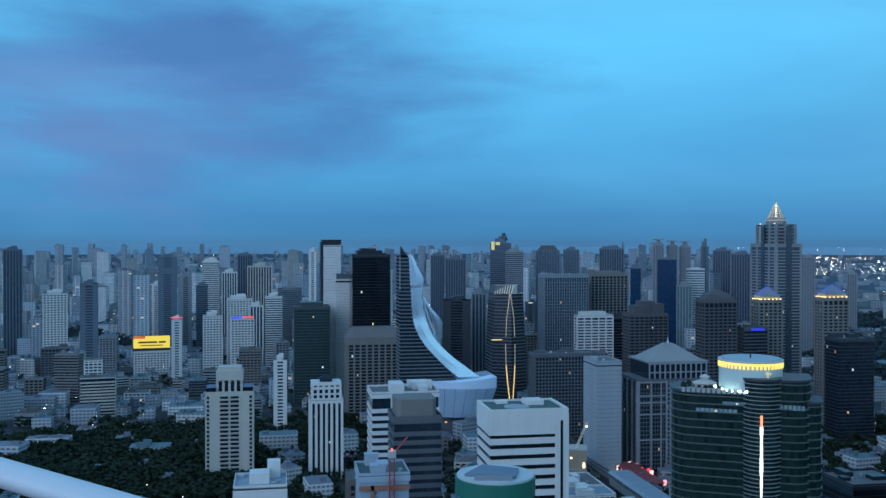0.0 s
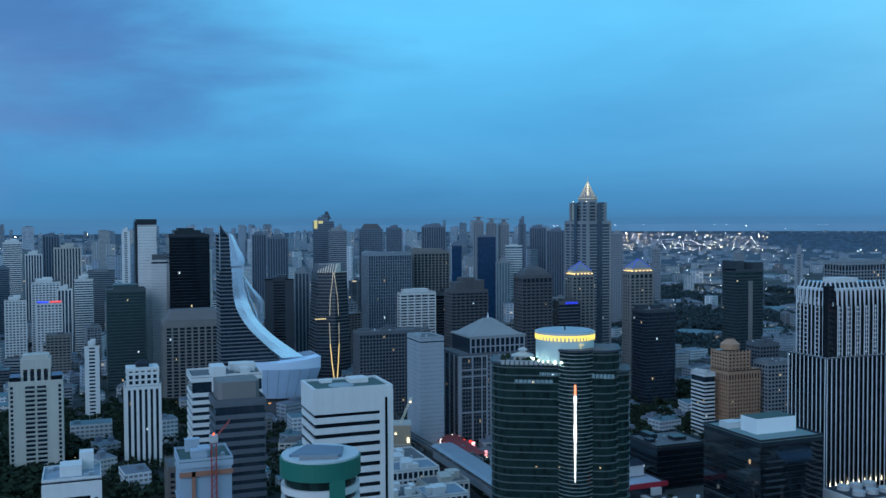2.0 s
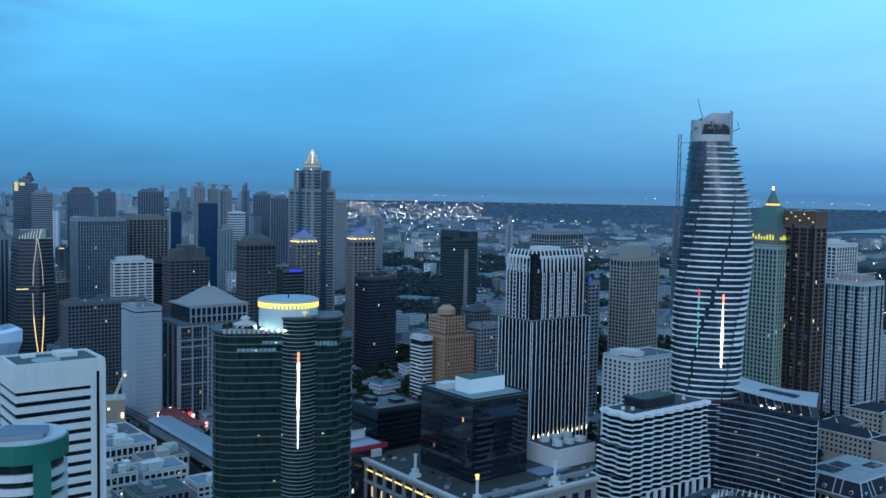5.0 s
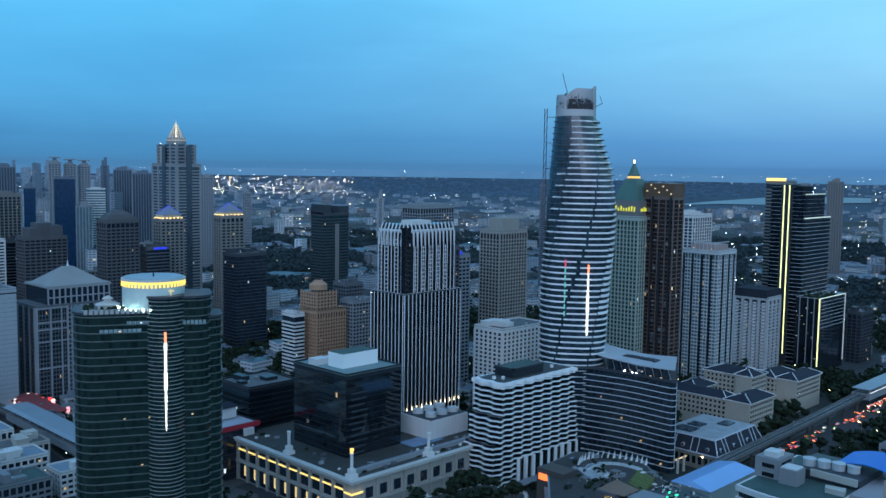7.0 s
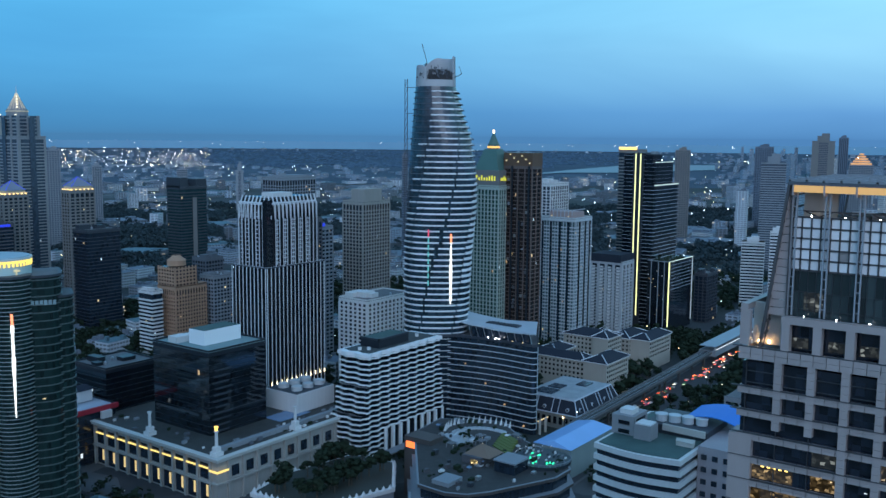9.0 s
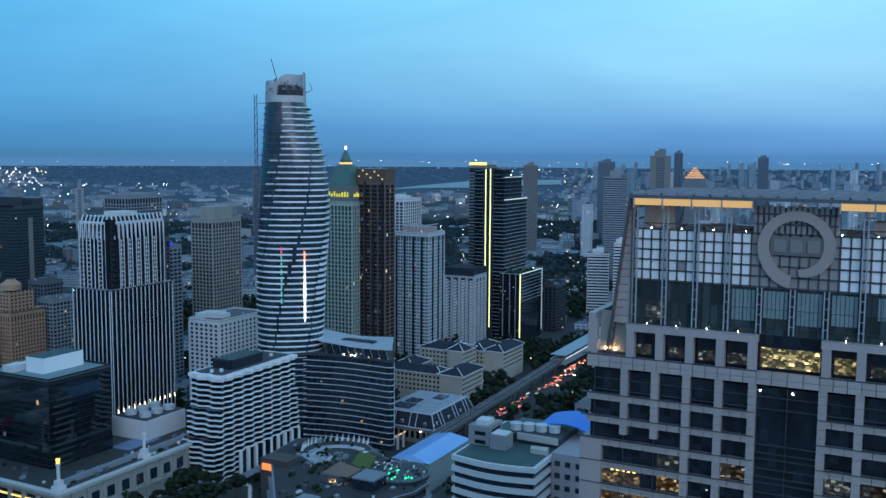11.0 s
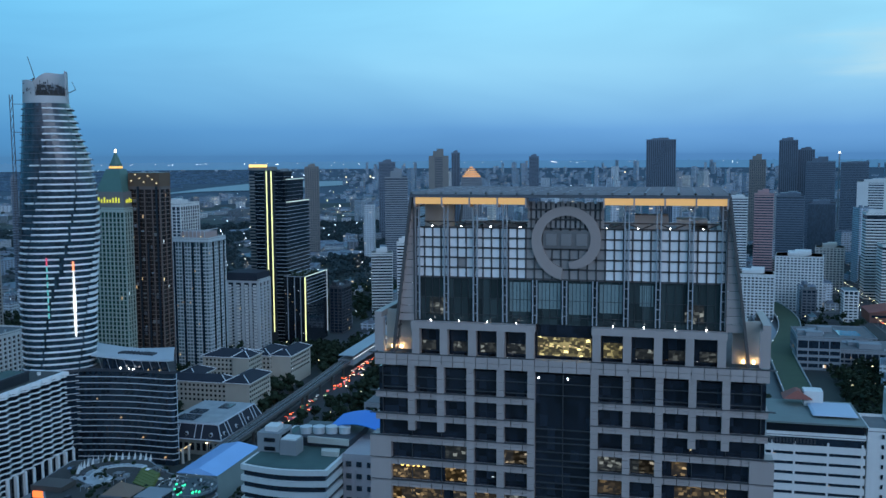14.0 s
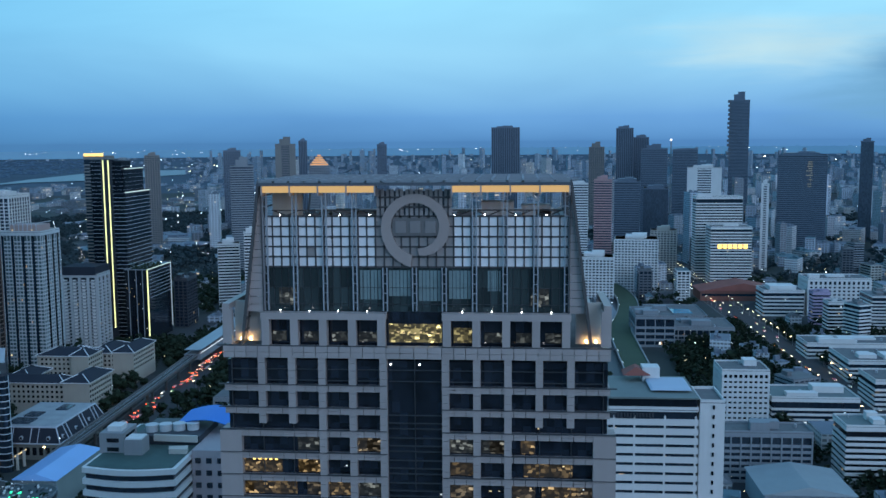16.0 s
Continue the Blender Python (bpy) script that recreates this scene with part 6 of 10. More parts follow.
t = tower("office_block", "black glass office block with white plant rooms on its roof", 344, 416, 388, 467, 76, BLACK, glass("mirror black glass", (0.013, 0.019, 0.026), rough=0.05, cell=(3.0, 3.4, 3.6), vary=0.9, wobble=0.10, spec=0.9), step=3.6, band=0.22, inset=0.2, clutter=0, roof=surface("pale green deck", (0.20, 0.29, 0.29)), lit=3)
part("plant_room", Shape().box(-12, -10, 76.3, 16, 4, 85).mesh("plant_room", surface("clean white sheet", (0.80, 0.82, 0.82), vary=0.06)), t)
part("plant_room", Shape().box(-18, 8, 76.3, -8, 16, 80).box(-6, 10, 76.3, 0, 18, 79).mesh("plant_room", WHITE), t)
for k in range(15):
    part("balcony_line", Shape().box(-20 + (k % 3), -26.3, 14 + 3.6 * k, -8 + (k % 4), -25.3, 14.8 + 3.6 * k).mesh("balcony_line", DARKGREY), t)
part("plant_roof", Shape().box(-11.6, -9.6, 85, 15.6, 3.6, 85.2).mesh("plant_roof", GREEN_ROOF), t)


def podium():
    x0, y0, x1, y1, h = 322, 384, 434, 462, 27.0
    FOOTPRINTS.append((300, 360, 440, 540))
    root = thing("shopping_podium", "pale stone shopping podium with pilasters and golden lit arcade", "shopping centre", x0, y0)
    stone = surface("pale podium stone", (0.40, 0.39, 0.36), streak=0.3)
    w, d = x1 - x0, 118.0
    part("body", Shape().box(0.8, 0.8, 0, w, d, h - 1).mesh("body", stone), root)
    part("cornice", Shape().box(-1.6, -1.6, h - 2.2, w, 0.8, h - 0.8).box(-1.6, 0.8, h - 2.2, 0.8, d, h - 0.8).box(-2.4, -2.4, h - 0.8, w, 1.2, h).box(-2.4, 1.2, h - 0.8, 1.2, d, h).mesh("cornice", surface("pale cornice", (0.56, 0.56, 0.53))), root)
    part("cornice", Shape().box(-0.9, -0.9, 11.5, w, 0.8, 12.6).box(-0.9, 0.8, 11.5, 0.8, d, 12.6).mesh("cornice", stone), root)
    part("roof", Shape().box(1.2, 1.2, h - 0.3, w, d, h).mesh("roof", surface("dark garden roof", (0.06, 0.06, 0.055), vary=0.5, coarse=0.2)), root)
    pil = Shape().box(-0.8, -0.8, 0, 0.8, 0.8, h - 2.2).mesh("pilaster", stone)
    gold = glowing("golden arcade light", (1.0, 0.72, 0.22), 1.1)
    for i in range(11):
        part("pilaster", pil, root, (0.2, 6 + 10.6 * i, 0))
        if i < 10:
            part("arcade_window", Shape().box(0.5, 8 + 10.6 * i, 1, 0.9, 15 + 10.6 * i, 10.5).mesh("arcade_window", GLASS_DARK), root)
            part("upper_window", Shape().box(0.5, 8 + 10.6 * i, 13.4, 0.9, 15 + 10.6 * i, 22).mesh("upper_window", GLASS_DARK), root)
            part("arcade_light", Shape().box(-0.3, 7.4 + 10.6 * i, 19.4, 0.3, 15.4 + 10.6 * i, 20.2).mesh("arcade_light", gold), root)
            part("arcade_light", Shape().box(0.3, 8.4 + 10.6 * i, 3.5, 0.46, 10 + 10.6 * i, 10).mesh("arcade_light", glowing("shop window glow", (1.0, 0.70, 0.30), 0.7)), root)
    for i in range(10):
        part("pilaster", pil, root, (8 + 10.6 * i, 0.2, 0))
        part("upper_window", Shape().box(10.6 + 10.6 * i, 0.5, 14, 15.6 + 10.6 * i, 0.9, 20).mesh("upper_window", GLASS_DARK), root)
    part("arcade_light", Shape().box(-1.1, -1.1, 18.6, -0.9, 6, 19.8).box(-0.9, -1.1, 18.6, 7, -0.9, 19.8).mesh("arcade_light", gold), root)
    white = surface("white stone posts", (0.66, 0.67, 0.66))
    for u, v in ((3, 4), (3, 62), (62, 3.5)):
        part("column_post", Shape().prism(ring(0.9, 0.9, 12, u, v), h, h + 13).box(u - 2.6, v - 2.6, h, u + 2.6, v + 2.6, h + 2.2).box(u - 1.7, v - 1.7, h, u + 1.7, v + 1.7, h + 5).prism(ring(1.3, 1.3, 12, u, v), h + 13, h + 13.8).mesh("column_post", white), root)
    part("post_lamp", Shape().prism(ring(0.7, 0.7, 8, 3, 4), h + 13.8, h + 16.2, top=ring(1.2, 1.2, 8, 3, 4)).mesh("post_lamp", glowing("amber post lamp", (1.0, 0.55, 0.12), 2.0)), root)
    rnd = random.Random(2)
    part("roof_gallery", Shape().box(8, 6, h, w, 9, h + 2.5).mesh("roof_gallery", GREY), root)
    part("roof_pool", Shape().box(66, 20, h + 0.1, 92, 34, h + 0.3).mesh("roof_pool", surface("blue roof sheet", (0.16, 0.26, 0.40), rough=0.2)), root)
    for i in range(60):
        u, v = (rnd.uniform(4, w - 4), rnd.uniform(2, 16)) if rnd.random() < 0.6 else (rnd.uniform(2, 16), rnd.uniform(4, d - 4))
        s = rnd.uniform(0.6, 2.0)
        part("roof_unit", Shape().box(u, v, h, u + s * 1.6, v + s, h + rnd.uniform(0.5, 1.6)).mesh("roof_unit", rnd.choice((GREY, WHITE, LEAF, MIDGREY))), root)
    part("cooling_block", Shape().box(84, 24, h, 118, 52, h + 12).mesh("cooling_block", WHITE), root)
    part("cooling_deck", Shape().box(85, 25, h + 12, 117, 51, h + 12.3).mesh("cooling_deck", DARKGREY), root)
    for i in range(3):
        for j in range(2):
            part("cooling_fan", Shape().prism(ring(3.6, 3.6, 18, 92 + 10 * i, 32 + 12 * j), h + 12.3, h + 15).prism(ring(2.8, 2.8, 18, 92 + 10 * i, 32 + 12 * j), h + 15, h + 15.1).mesh("cooling_fan", surface("fan housings", (0.50, 0.52, 0.52))), root)
    return root


podium()
# block with a red-edged roof, and a dark one behind it
t = tower("shop_block", "dark glass shop block with a red roof edge and white pylon", 306, 497, 338, 528, 33, BLACK, GLASS_DARK, step=4, band=0.5, roof=surface("pale blue roof sheet", (0.42, 0.46, 0.52)), lit=6, clutter=0)
part("red_edge", Shape().box(-17, -16.5, 31.5, 17, -15, 34.4).box(-17, -15, 31.5, -15.6, 16, 34.4).mesh("red_edge", surface("red fascia", (0.45, 0.03, 0.05))), t)
part("roof_house", Shape().box(-2, 2, 34, 11, 12, 41).mesh("roof_house", WHITE), t)
part("roof_house", Shape().prism([(-3, 1), (12, 1), (12, 13), (-3, 13)], 41, 43.5, top=[(-1, 6), (10, 6), (10, 8), (-1, 8)]).mesh("roof_house", SLATE), t)
part("pylon", Shape().box(4, -18.5, 0, 11, -16.5, 31.5).mesh("pylon", WHITE), t)
tower("office_block", "low black glass block behind the red-edged shops", 340, 510, 378, 545, 52, BLACK, GLASS_BLACK, band=0.5, lit=3)
t = tower("apartment_block", "white flats with rows of balconies", 545, 470, 600, 500, 72, WHITE, GLASS_DARK, step=3.3, band=1.3, bay=5, pier=1.5, out=0.6)
tower("apartment_tower", "dark red-brown apartment tower", 560, 565, 595, 590, 128, BROWN, GLASS_DARK, step=3.4, band=1.2, bay=4.5)
t = tower("apartment_block", "pale block with a blue lit sign", 590, 580, 625, 605, 118, GREY, GLASS_DARK, band=1.6, bay=5)
part("blue_sign", Shape().box(-12, -13.4, 119, 6, -12.7, 122).mesh("blue_sign", BLUE_LIGHT), t)
tower("apartment_tower", "cream apartment tower with a stepped top", 660, 575, 700, 600, 138, surface("warm grey render", (0.36, 0.34, 0.31), streak=0.4), GLASS_DARK, step=3.4, band=1.1, bay=4.0, pier=0.9, out=0.6, crown=12)
t = tower("apartment_tower", "grey concrete apartment tower with deep balconies", 735, 760, 790, 790, 152, GREY, GLASS_DARK, step=3.4, band=1.1, bay=4.2, pier=0.7, crown=3)
t = tower("hotel_tower", "cream hotel tower with green glass and a green copper dome", 664, 427, 690, 456, 158, surface("pale green grey stone", (0.42, 0.48, 0.42), streak=0.3), glass("bright green glass", (0.03, 0.085, 0.07), rough=0.12, vary=0.7), step=3.5, band=0.8, bay=3.6, pier=0.9, clutter=0, lit=10)
part("attic", Shape().box(-12, -13.5, 158, 12, 13.5, 172).mesh("attic", BEIGE), t)
part("copper_roof", Shape().prism([(-11, -12), (11, -12), (11, 12), (-11, 12)], 172, 190, top=[(-5, -6), (5, -6), (5, 6), (-5, 6)]).prism(ring(5, 5, 12), 190, 194).cone(ring(4.6, 4.6, 12), 194, (0, 0, 205)).mesh("copper_roof", surface("green copper", (0.085, 0.17, 0.145), rough=0.5)), t)
part("dome_lamp", Shape().prism(ring(5.3, 5.3, 12), 190.6, 192.2).mesh("dome_lamp", glowing("amber dome light", (1.0, 0.55, 0.15), 1.2)), t)
part("dome_lamp", Shape().prism(ring(0.9, 0.9, 8), 203, 206).mesh("dome_lamp", glowing("dome tip light", (1.0, 0.8, 0.5), 2.5)), t)
sign_m = glowing("yellow green sign", (0.80, 0.78, 0.08), 0.75)
rnd = random.Random(4)
for i in range(8):
    part("sign_bar", Shape().box(-9 + 2.3 * i, -14.0, 163.2, -8 + 2.3 * i, -13.5, 164.6 + rnd.choice((1.2, 2.4, 3.0))).mesh("sign_bar", sign_m), t)
    part("sign_bar", Shape().box(-12.6, -10 + 2.6 * i, 163.2, -12.0, -8.9 + 2.6 * i, 164.6 + rnd.choice((1.2, 2.4, 3.0))).mesh("sign_bar", sign_m), t)
t = tower("apartment_tower", "brown apartment tower with vertical shafts and a bronze top", 676, 402, 692, 430, 176, surface("bronze brown cladding", (0.15, 0.105, 0.09), rough=0.5), glass("bronze glass", (0.045, 0.030, 0.026), rough=0.12, cell=(1.4, 1.4, 3.4), vary=0.9), step=3.4, band=0.5, bay=7.0, pier=0.8, clutter=0, lit=12)
rnd = random.Random(14)
for i in range(46):
    v, k = rnd.choice((-10.5, -6.5, 1.0, 7.5, 11.0)), rnd.randrange(3, 50)
    part("balcony", Shape().box(-9.6, v, 3.4 * k, -8.2, v + rnd.uniform(1.2, 2.4), 3.4 * k + rnd.choice((1.1, 2.6))).mesh("balcony", rnd.choice((BEIGE, BROWN, GREY))), t)
for v, z0, z1 in ((-12.0, 20, 176), (-3.0, 0, 130), (4.6, 40, 176), (12.5, 0, 150)):
    part("dark_shaft", Shape().box(-8.9, v, z0, -8.1, v + 1.6, z1).mesh("dark_shaft", BLACK), t)
part("bronze_top", Shape().box(-8.2, -14.2, 176, 8.2, 14.2, 187).mesh("bronze_top", surface("bronze panels", (0.20, 0.11, 0.07), rough=0.35, metal=0.5)), t)
for i in range(7):
    part("top_lamp", Shape().box(-8.7, -12 + 3.8 * i, 178 + (i * 3) % 8, -8.2, -11.0 + 3.8 * i, 179.0 + (i * 3) % 8).mesh("top_lamp", WARM), t)
BALCONY = surface("pale grey balcony fronts", (0.46, 0.48, 0.49), streak=0.3)
t = tower("apartment_tower", "pale apartment tower with close balconies and a pink-lit crown", 778, 415, 812, 452, 124, surface("pale blue balcony fronts", (0.54, 0.58, 0.60), streak=0.3), glass("milky teal glass", (0.10, 0.155, 0.165), rough=0.2), step=3.3, band=1.1, bay=3.1, pier=0.5, inset=0.8, out=0.1, clutter=0, lit=12)
for y in (-12.5, -3.5, 6.0, 15.0):
    part("dark_recess", Shape().box(-17.4, y, 0, -16.6, y + 2.2, 121).mesh("dark_recess", GLASS_DARK), t)
for x in (-9, 2, 11):
    part("dark_recess", Shape().box(x, -18.9, 0, x + 2.2, -18.1, 121).mesh("dark_recess", GLASS_BLACK), t)
part("crown_room", Shape().box(-11, -13, 124, 11, 13, 130).mesh("crown_room", surface("pinkish crown", (0.40, 0.29, 0.27))), t)
for y in range(-12, 13, 4):
    part("crown_post", Shape().box(-11.8, y - 0.3, 124, -11.2, y + 0.3, 132.5).mesh("crown_post", BALCONY), t)
part("crown_rail", Shape().box(-12, -13.4, 131.6, 12, -12.9, 132.4).box(-12, -12.9, 131.6, -11.4, 13, 132.4).mesh("crown_rail", BALCONY), t)
for y in (-9, 9):
    part("crown_lamp", Shape().box(-12.2, y, 125.5, -11.9, y + 1.2, 126.4).mesh("crown_lamp", WARM), t)
tower("apartment_tower", "pale blue-glazed apartment tower with balconies", 880, 500, 920, 540, 150, WHITE, GLASS_BLUE, step=3.4, band=0.9, bay=5, pier=0.9)
tower("apartment_tower", "pale apartment tower with a lit side", 860, 545, 890, 580, 160, GREY, GLASS_BLUE, step=3.4, band=0.9, bay=4, pier=0.9)
t = tower("apartment_tower", "pale apartment block with stacked balconies and a dark roof", 868, 408, 896, 445, 74, BALCONY, GLASS_DARK, step=3.3, band=1.2, bay=9.0, pier=2.6, inset=1.4, out=0.2, clutter=1)
for y in (-15.5, -6.2, 3.0, 12.2):
    for k in range(21):
        part("balcony", Shape().box(-15.1, y, 2 + 3.3 * k, -13.8, y + 3.2, 3.3 + 3.3 * k).mesh("balcony", WHITE), t)
part("dark_roof", Shape().box(-15, -17, 74, 15, 17, 82).mesh("dark_roof", SLATE), t)


def strip_light_tower():
    root = thing("office_tower", "black glass office tower with two yellow light strips and stepped roofs", "office tower", 915, 397)
    FOOTPRINTS.append((895, 330, 1010, 440))
    blk = surface("dark blue black cladding", (0.030, 0.034, 0.042), rough=0.35)
    line = surface("pale floor trims", (0.46, 0.50, 0.54), rough=0.4)
    yel = glowing("yellow strip light", (0.92, 0.95, 0.42), 1.35)
    pale = glowing("pale roof line light", (0.8, 0.95, 0.85), 0.6)
    for a, b_, c, d, h, w in ((0, 11, 30, 35, 184, 0.22), (0, 0, 63, 11, 150, 0.36), (2, 1, 50, 11, 174, 0.10), (1, 3, 24, 11, 183, 0.10)):
        part("window_wall", Shape().box(a, b_, 0, c, d, h).mesh("window_wall", GLASS_BLACK), root)
        slab = Shape().box(a - 0.3, b_ - 0.3, 0, c + 0.3, d, w).mesh("floor_trim", line)
        for k in range(int(h / 4.0)):
            part("floor_trim", slab, root, (0, 0, 4.0 * k + 2))
        part("roof_edge", Shape().box(a - 0.5, b_ - 0.5, h, c + 0.5, d, h + 0.9).mesh("roof_edge", DARKGREY), root)
    part("shaft", Shape().box(-0.9, 12.5, 0, 3, 24, 185).mesh("shaft", blk), root)
    part("shaft_fin", Shape().box(-1.4, 17.4, 10, -0.9, 18.2, 184).mesh("shaft_fin", BLACK), root)
    for v in (15.2, 20.6):
        part("light_strip", Shape().box(-1.4, v, 13, -0.9, v + 1.0, 184).mesh("light_strip", yel), root)
    part("light_strip", Shape().box(-0.6, -0.7, 150.9, 63, -0.3, 151.9).mesh("light_strip", pale), root)
    part("light_strip", Shape().box(2, 0.3, 174.9, 50, 0.7, 175.6).mesh("light_strip", pale), root)
    part("roof_plant", Shape().box(6, 3, 184, 14, 8, 186.5).mesh("roof_plant", GREY), root)
    # lower wing with pilasters, roof garden and chevron floors
    part("window_wall", Shape().box(-10, -24, 0, 52, 0, 74).mesh("window_wall", GLASS_BLACK), root)
    for k in range(8):
        part("floor_trim", Shape().box(-10.2, -24.3, 45 + 3.6 * k, 52, -23.8, 45.35 + 3.6 * k).mesh("floor_trim", line), root)
    for v in (-4.6, -12.4, -19.0):
        part("pilaster", Shape().box(-10.6, v, 0, -10.0, v + 0.7, 74).mesh("pilaster", GREY), root)
    part("light_strip", Shape().box(-10.7, -24.4, 3, -10.0, -23.4, 74).mesh("light_strip", yel), root)
    part("light_strip", Shape().box(51.4, -24.6, 6, 52.2, -24.0, 74).mesh("light_strip", glowing("dim pale edge light", (0.8, 0.9, 0.95), 0.28)), root)
    part("light_strip", Shape().box(-10.5, -24.5, 74, 52, -24.1, 74.8).mesh("light_strip", pale), root)
    part("roof_edge", Shape().box(-10.3, -24.0, 74, -9.6, 0, 74.7).mesh("roof_edge", GREY), root)
    rnd = random.Random(6)
    for i in range(26):
        u, v, r = rnd.uniform(-8, 48), rnd.uniform(-22, -2), rnd.uniform(0.8, 2.0)
        part("planting", Shape().prism(ring(r, r, 6, u, v), 74, 74.4 + r, top=ring(r * 0.5, r * 0.5, 6, u, v)).mesh("planting", LEAF), root)
    for i in range(14):
        v, z = rnd.uniform(-22, -1), 2 + 4.1 * rnd.randrange(17)
        part("lit_window", Shape().box(-10.3, v, z, -9.95, v + 0.7, z + 0.6).mesh("lit_window", rnd.choice((WARM, COOL, WARM_DIM))), root)
    return root


strip_light_tower()
t = tower("hotel_tower", "tall beige slab with a golden lit roof sign", 997, 454, 1022, 478, 186, BEIGE, GLASS_DARK, step=3.6, band=1.8, clutter=0)
part("roof_sign", Shape().box(-13.5, -11, 187, -12.7, 11, 190).mesh("roof_sign", GOLD_LIGHT), t)
tower("office_block", "dark low office block behind the light-strip wing", 985, 362, 1016, 377, 53, DARKGREY, GLASS_DARK, band=0.8, bay=5)
# podium block of the curved tower


def curved_podium():
    """The low wing at the tower's foot: a bowed dark glass front in thin pale lines under a saddle-shaped roof."""
    root = thing("hotel_podium", "dark glass podium with thin pale floor lines and a saddle roof", "hotel", 531, 312)
    FOOTPRINTS.append((505, 290, 620, 430))
    front = []
    for i in range(19):
        t = i / 18
        front.append((-12 + 13.0 * math.sin(math.pi * 0.5 * min(1.0, t * 1.35)) - 1.0 * t * t, 82 - 80 * t))
    corner = [(0.3, 0.6), (1.6, -0.8), (4.0, -1.4)]
    plan = front + corner + [(44, 22), (62, 44), (62, 84)]
    part("window_wall", Shape().prism(grow(plan, -0.5), 0, 61).mesh("window_wall", glass("podium glass", (0.020, 0.034, 0.050), rough=0.07, cell=(1.8, 1.8, 4.1), vary=0.8, wobble=0.04, spec=0.8)), root)
    trim = surface("pale podium trims", (0.60, 0.63, 0.66), rough=0.4)
    o, q = plan[:23], grow(plan, -0.6)[:23]
    line = Shape().prism(o + q[::-1], 0, 0.42).mesh("floor_trim", trim)
    for k in range(14):
        part("floor_trim", line, root, (0, 0, 3.6 + 4.1 * k))
    part("parapet", Shape().prism(o + q[::-1], 60.6, 62.4).mesh("parapet", DARKGREY), root)
    part("terrace", Shape().prism(grow(plan, -0.8), 61, 61.3).mesh("terrace", ROOF), root)
    # set-back pavilion and its roof, higher at both ends
    hall = [(3, 52), (3.4, 30), (3.0, 4), (30, 20), (34, 54)]
    part("pavilion_glass", Shape().prism(hall, 61.3, 68).mesh("pavilion_glass", GLASS_DARK), root)
    r, n = Shape(), 16
    for i in range(n + 1):
        v = -2 + 60 * i / n
        z = 68.4 + 3.0 * abs(i / n - 0.45) ** 1.5 * 2.0
        x0 = -0.5 + 3.0 * math.sin(math.pi * i / n)
        r.v += [(x0, v, z), (34, v + 19, z + 0.6), (34, v + 19, z - 0.2), (x0, v, z - 0.9)]
    for i in range(n):
        k = 4 * i
        r.f += [(k, k + 1, k + 5, k + 4), (k + 1, k + 2, k + 6, k + 5), (k + 2, k + 3, k + 7, k + 6), (k + 3, k, k + 4, k + 7)]
    r.f += [(3, 2, 1, 0), (4 * n, 4 * n + 1, 4 * n + 2, 4 * n + 3)]
    r.m = [0] * len(r.f)
    part("saddle_roof", r.mesh("saddle_roof", surface("pale saddle roof", (0.52, 0.56, 0.60), rough=0.35)), root)
    for i in range(13):
        a = math.pi * (0.15 + 0.7 * i / 12)
        part("roof_slot", Shape().box(11 + 4 * math.sin(a), 34 - 14 * math.cos(a) - 0.5, 68.3, 16 + 6 * math.sin(a), 34.5 - 14 * math.cos(a), 69.6 + 0.6 * abs(math.cos(a))).mesh("roof_slot", DARKGREY), root)
    for i in range(9):
        part("roof_brace", Shape().beam((1.6, 2 + 6.2 * i, 61.4), (1.2, 4 + 6.2 * i, 68.4), 0.3).mesh("roof_brace", METAL), root)
    for v in (8, 16, 27, 30, 36):
        part("terrace_lamp", Shape().box(-0.4, v, 62.5, 0.0, v + 0.9, 63.1).mesh("terrace_lamp", LAMP_WHITE if v > 25 else WARM), root)
    for i in range(14):
        v = 6 + 5.2 * i
        part("lit_window", Shape().box(-1.2 if v < 40 else -3.2, v, 5 + 4.1 * ((i * 5) % 12), 0.4, v + 0.8, 6 + 4.1 * ((i * 5) % 12)).mesh("lit_window", WARM_DIM), root) if i % 3 == 0 else None
    part("entrance_column", Shape().prism(ring(0.9, 0.9, 12, 6, -2.6), 0, 10).mesh("entrance_column", CREAM), root)
    part("entrance_column", Shape().prism(ring(0.9, 0.9, 12, 13, -3.0), 0, 10).mesh("entrance_column", CREAM), root)
    part("entrance_light", Shape().box(4, -2.2, 8.8, 18, -1.9, 9.6).mesh("entrance_light", WARM), root)
    return root


curved_podium()

for x0, y0, x1, y1, h, wall, roof in ((203, 566, 232, 590, 19, WHITE, ROOF_BLUE), (214, 598, 246, 618, 17, CREAM, ROOF), (172, 556, 196, 580, 24, WHITE, ROOF), (226, 536, 258, 556, 15, WHITE, ROOF_BLUE), (198, 626, 234, 650, 21, WHITE, ROOF_BLUE),
                                      (168, 596, 194, 622, 15, GREY, ROOF), (186, 528, 218, 552, 17, GREY, GREEN_ROOF), (150, 520, 176, 545, 20, CREAM, ROOF), (206, 662, 238, 700, 18, WHITE, ROOF), (178, 640, 196, 668, 26, CREAM, ROOF), (290, 560, 318, 590, 14, WHITE, ROOF_BLUE), (292, 600, 330, 640, 12, GREY, ROOF)):
    tower("low_rise", "low white street block with sheet roofs and roof tanks" if wall is WHITE else "low weathered street block with a cluttered roof", x0, y0, x1, y1, h, wall, GLASS_DARK, step=3.4, band=1.5, bay=4.2, pier=0.9, roof=roof, clutter=4, lit=5, top=1.2)

# ---- blocks close by: round flats, hospital, terraces ----


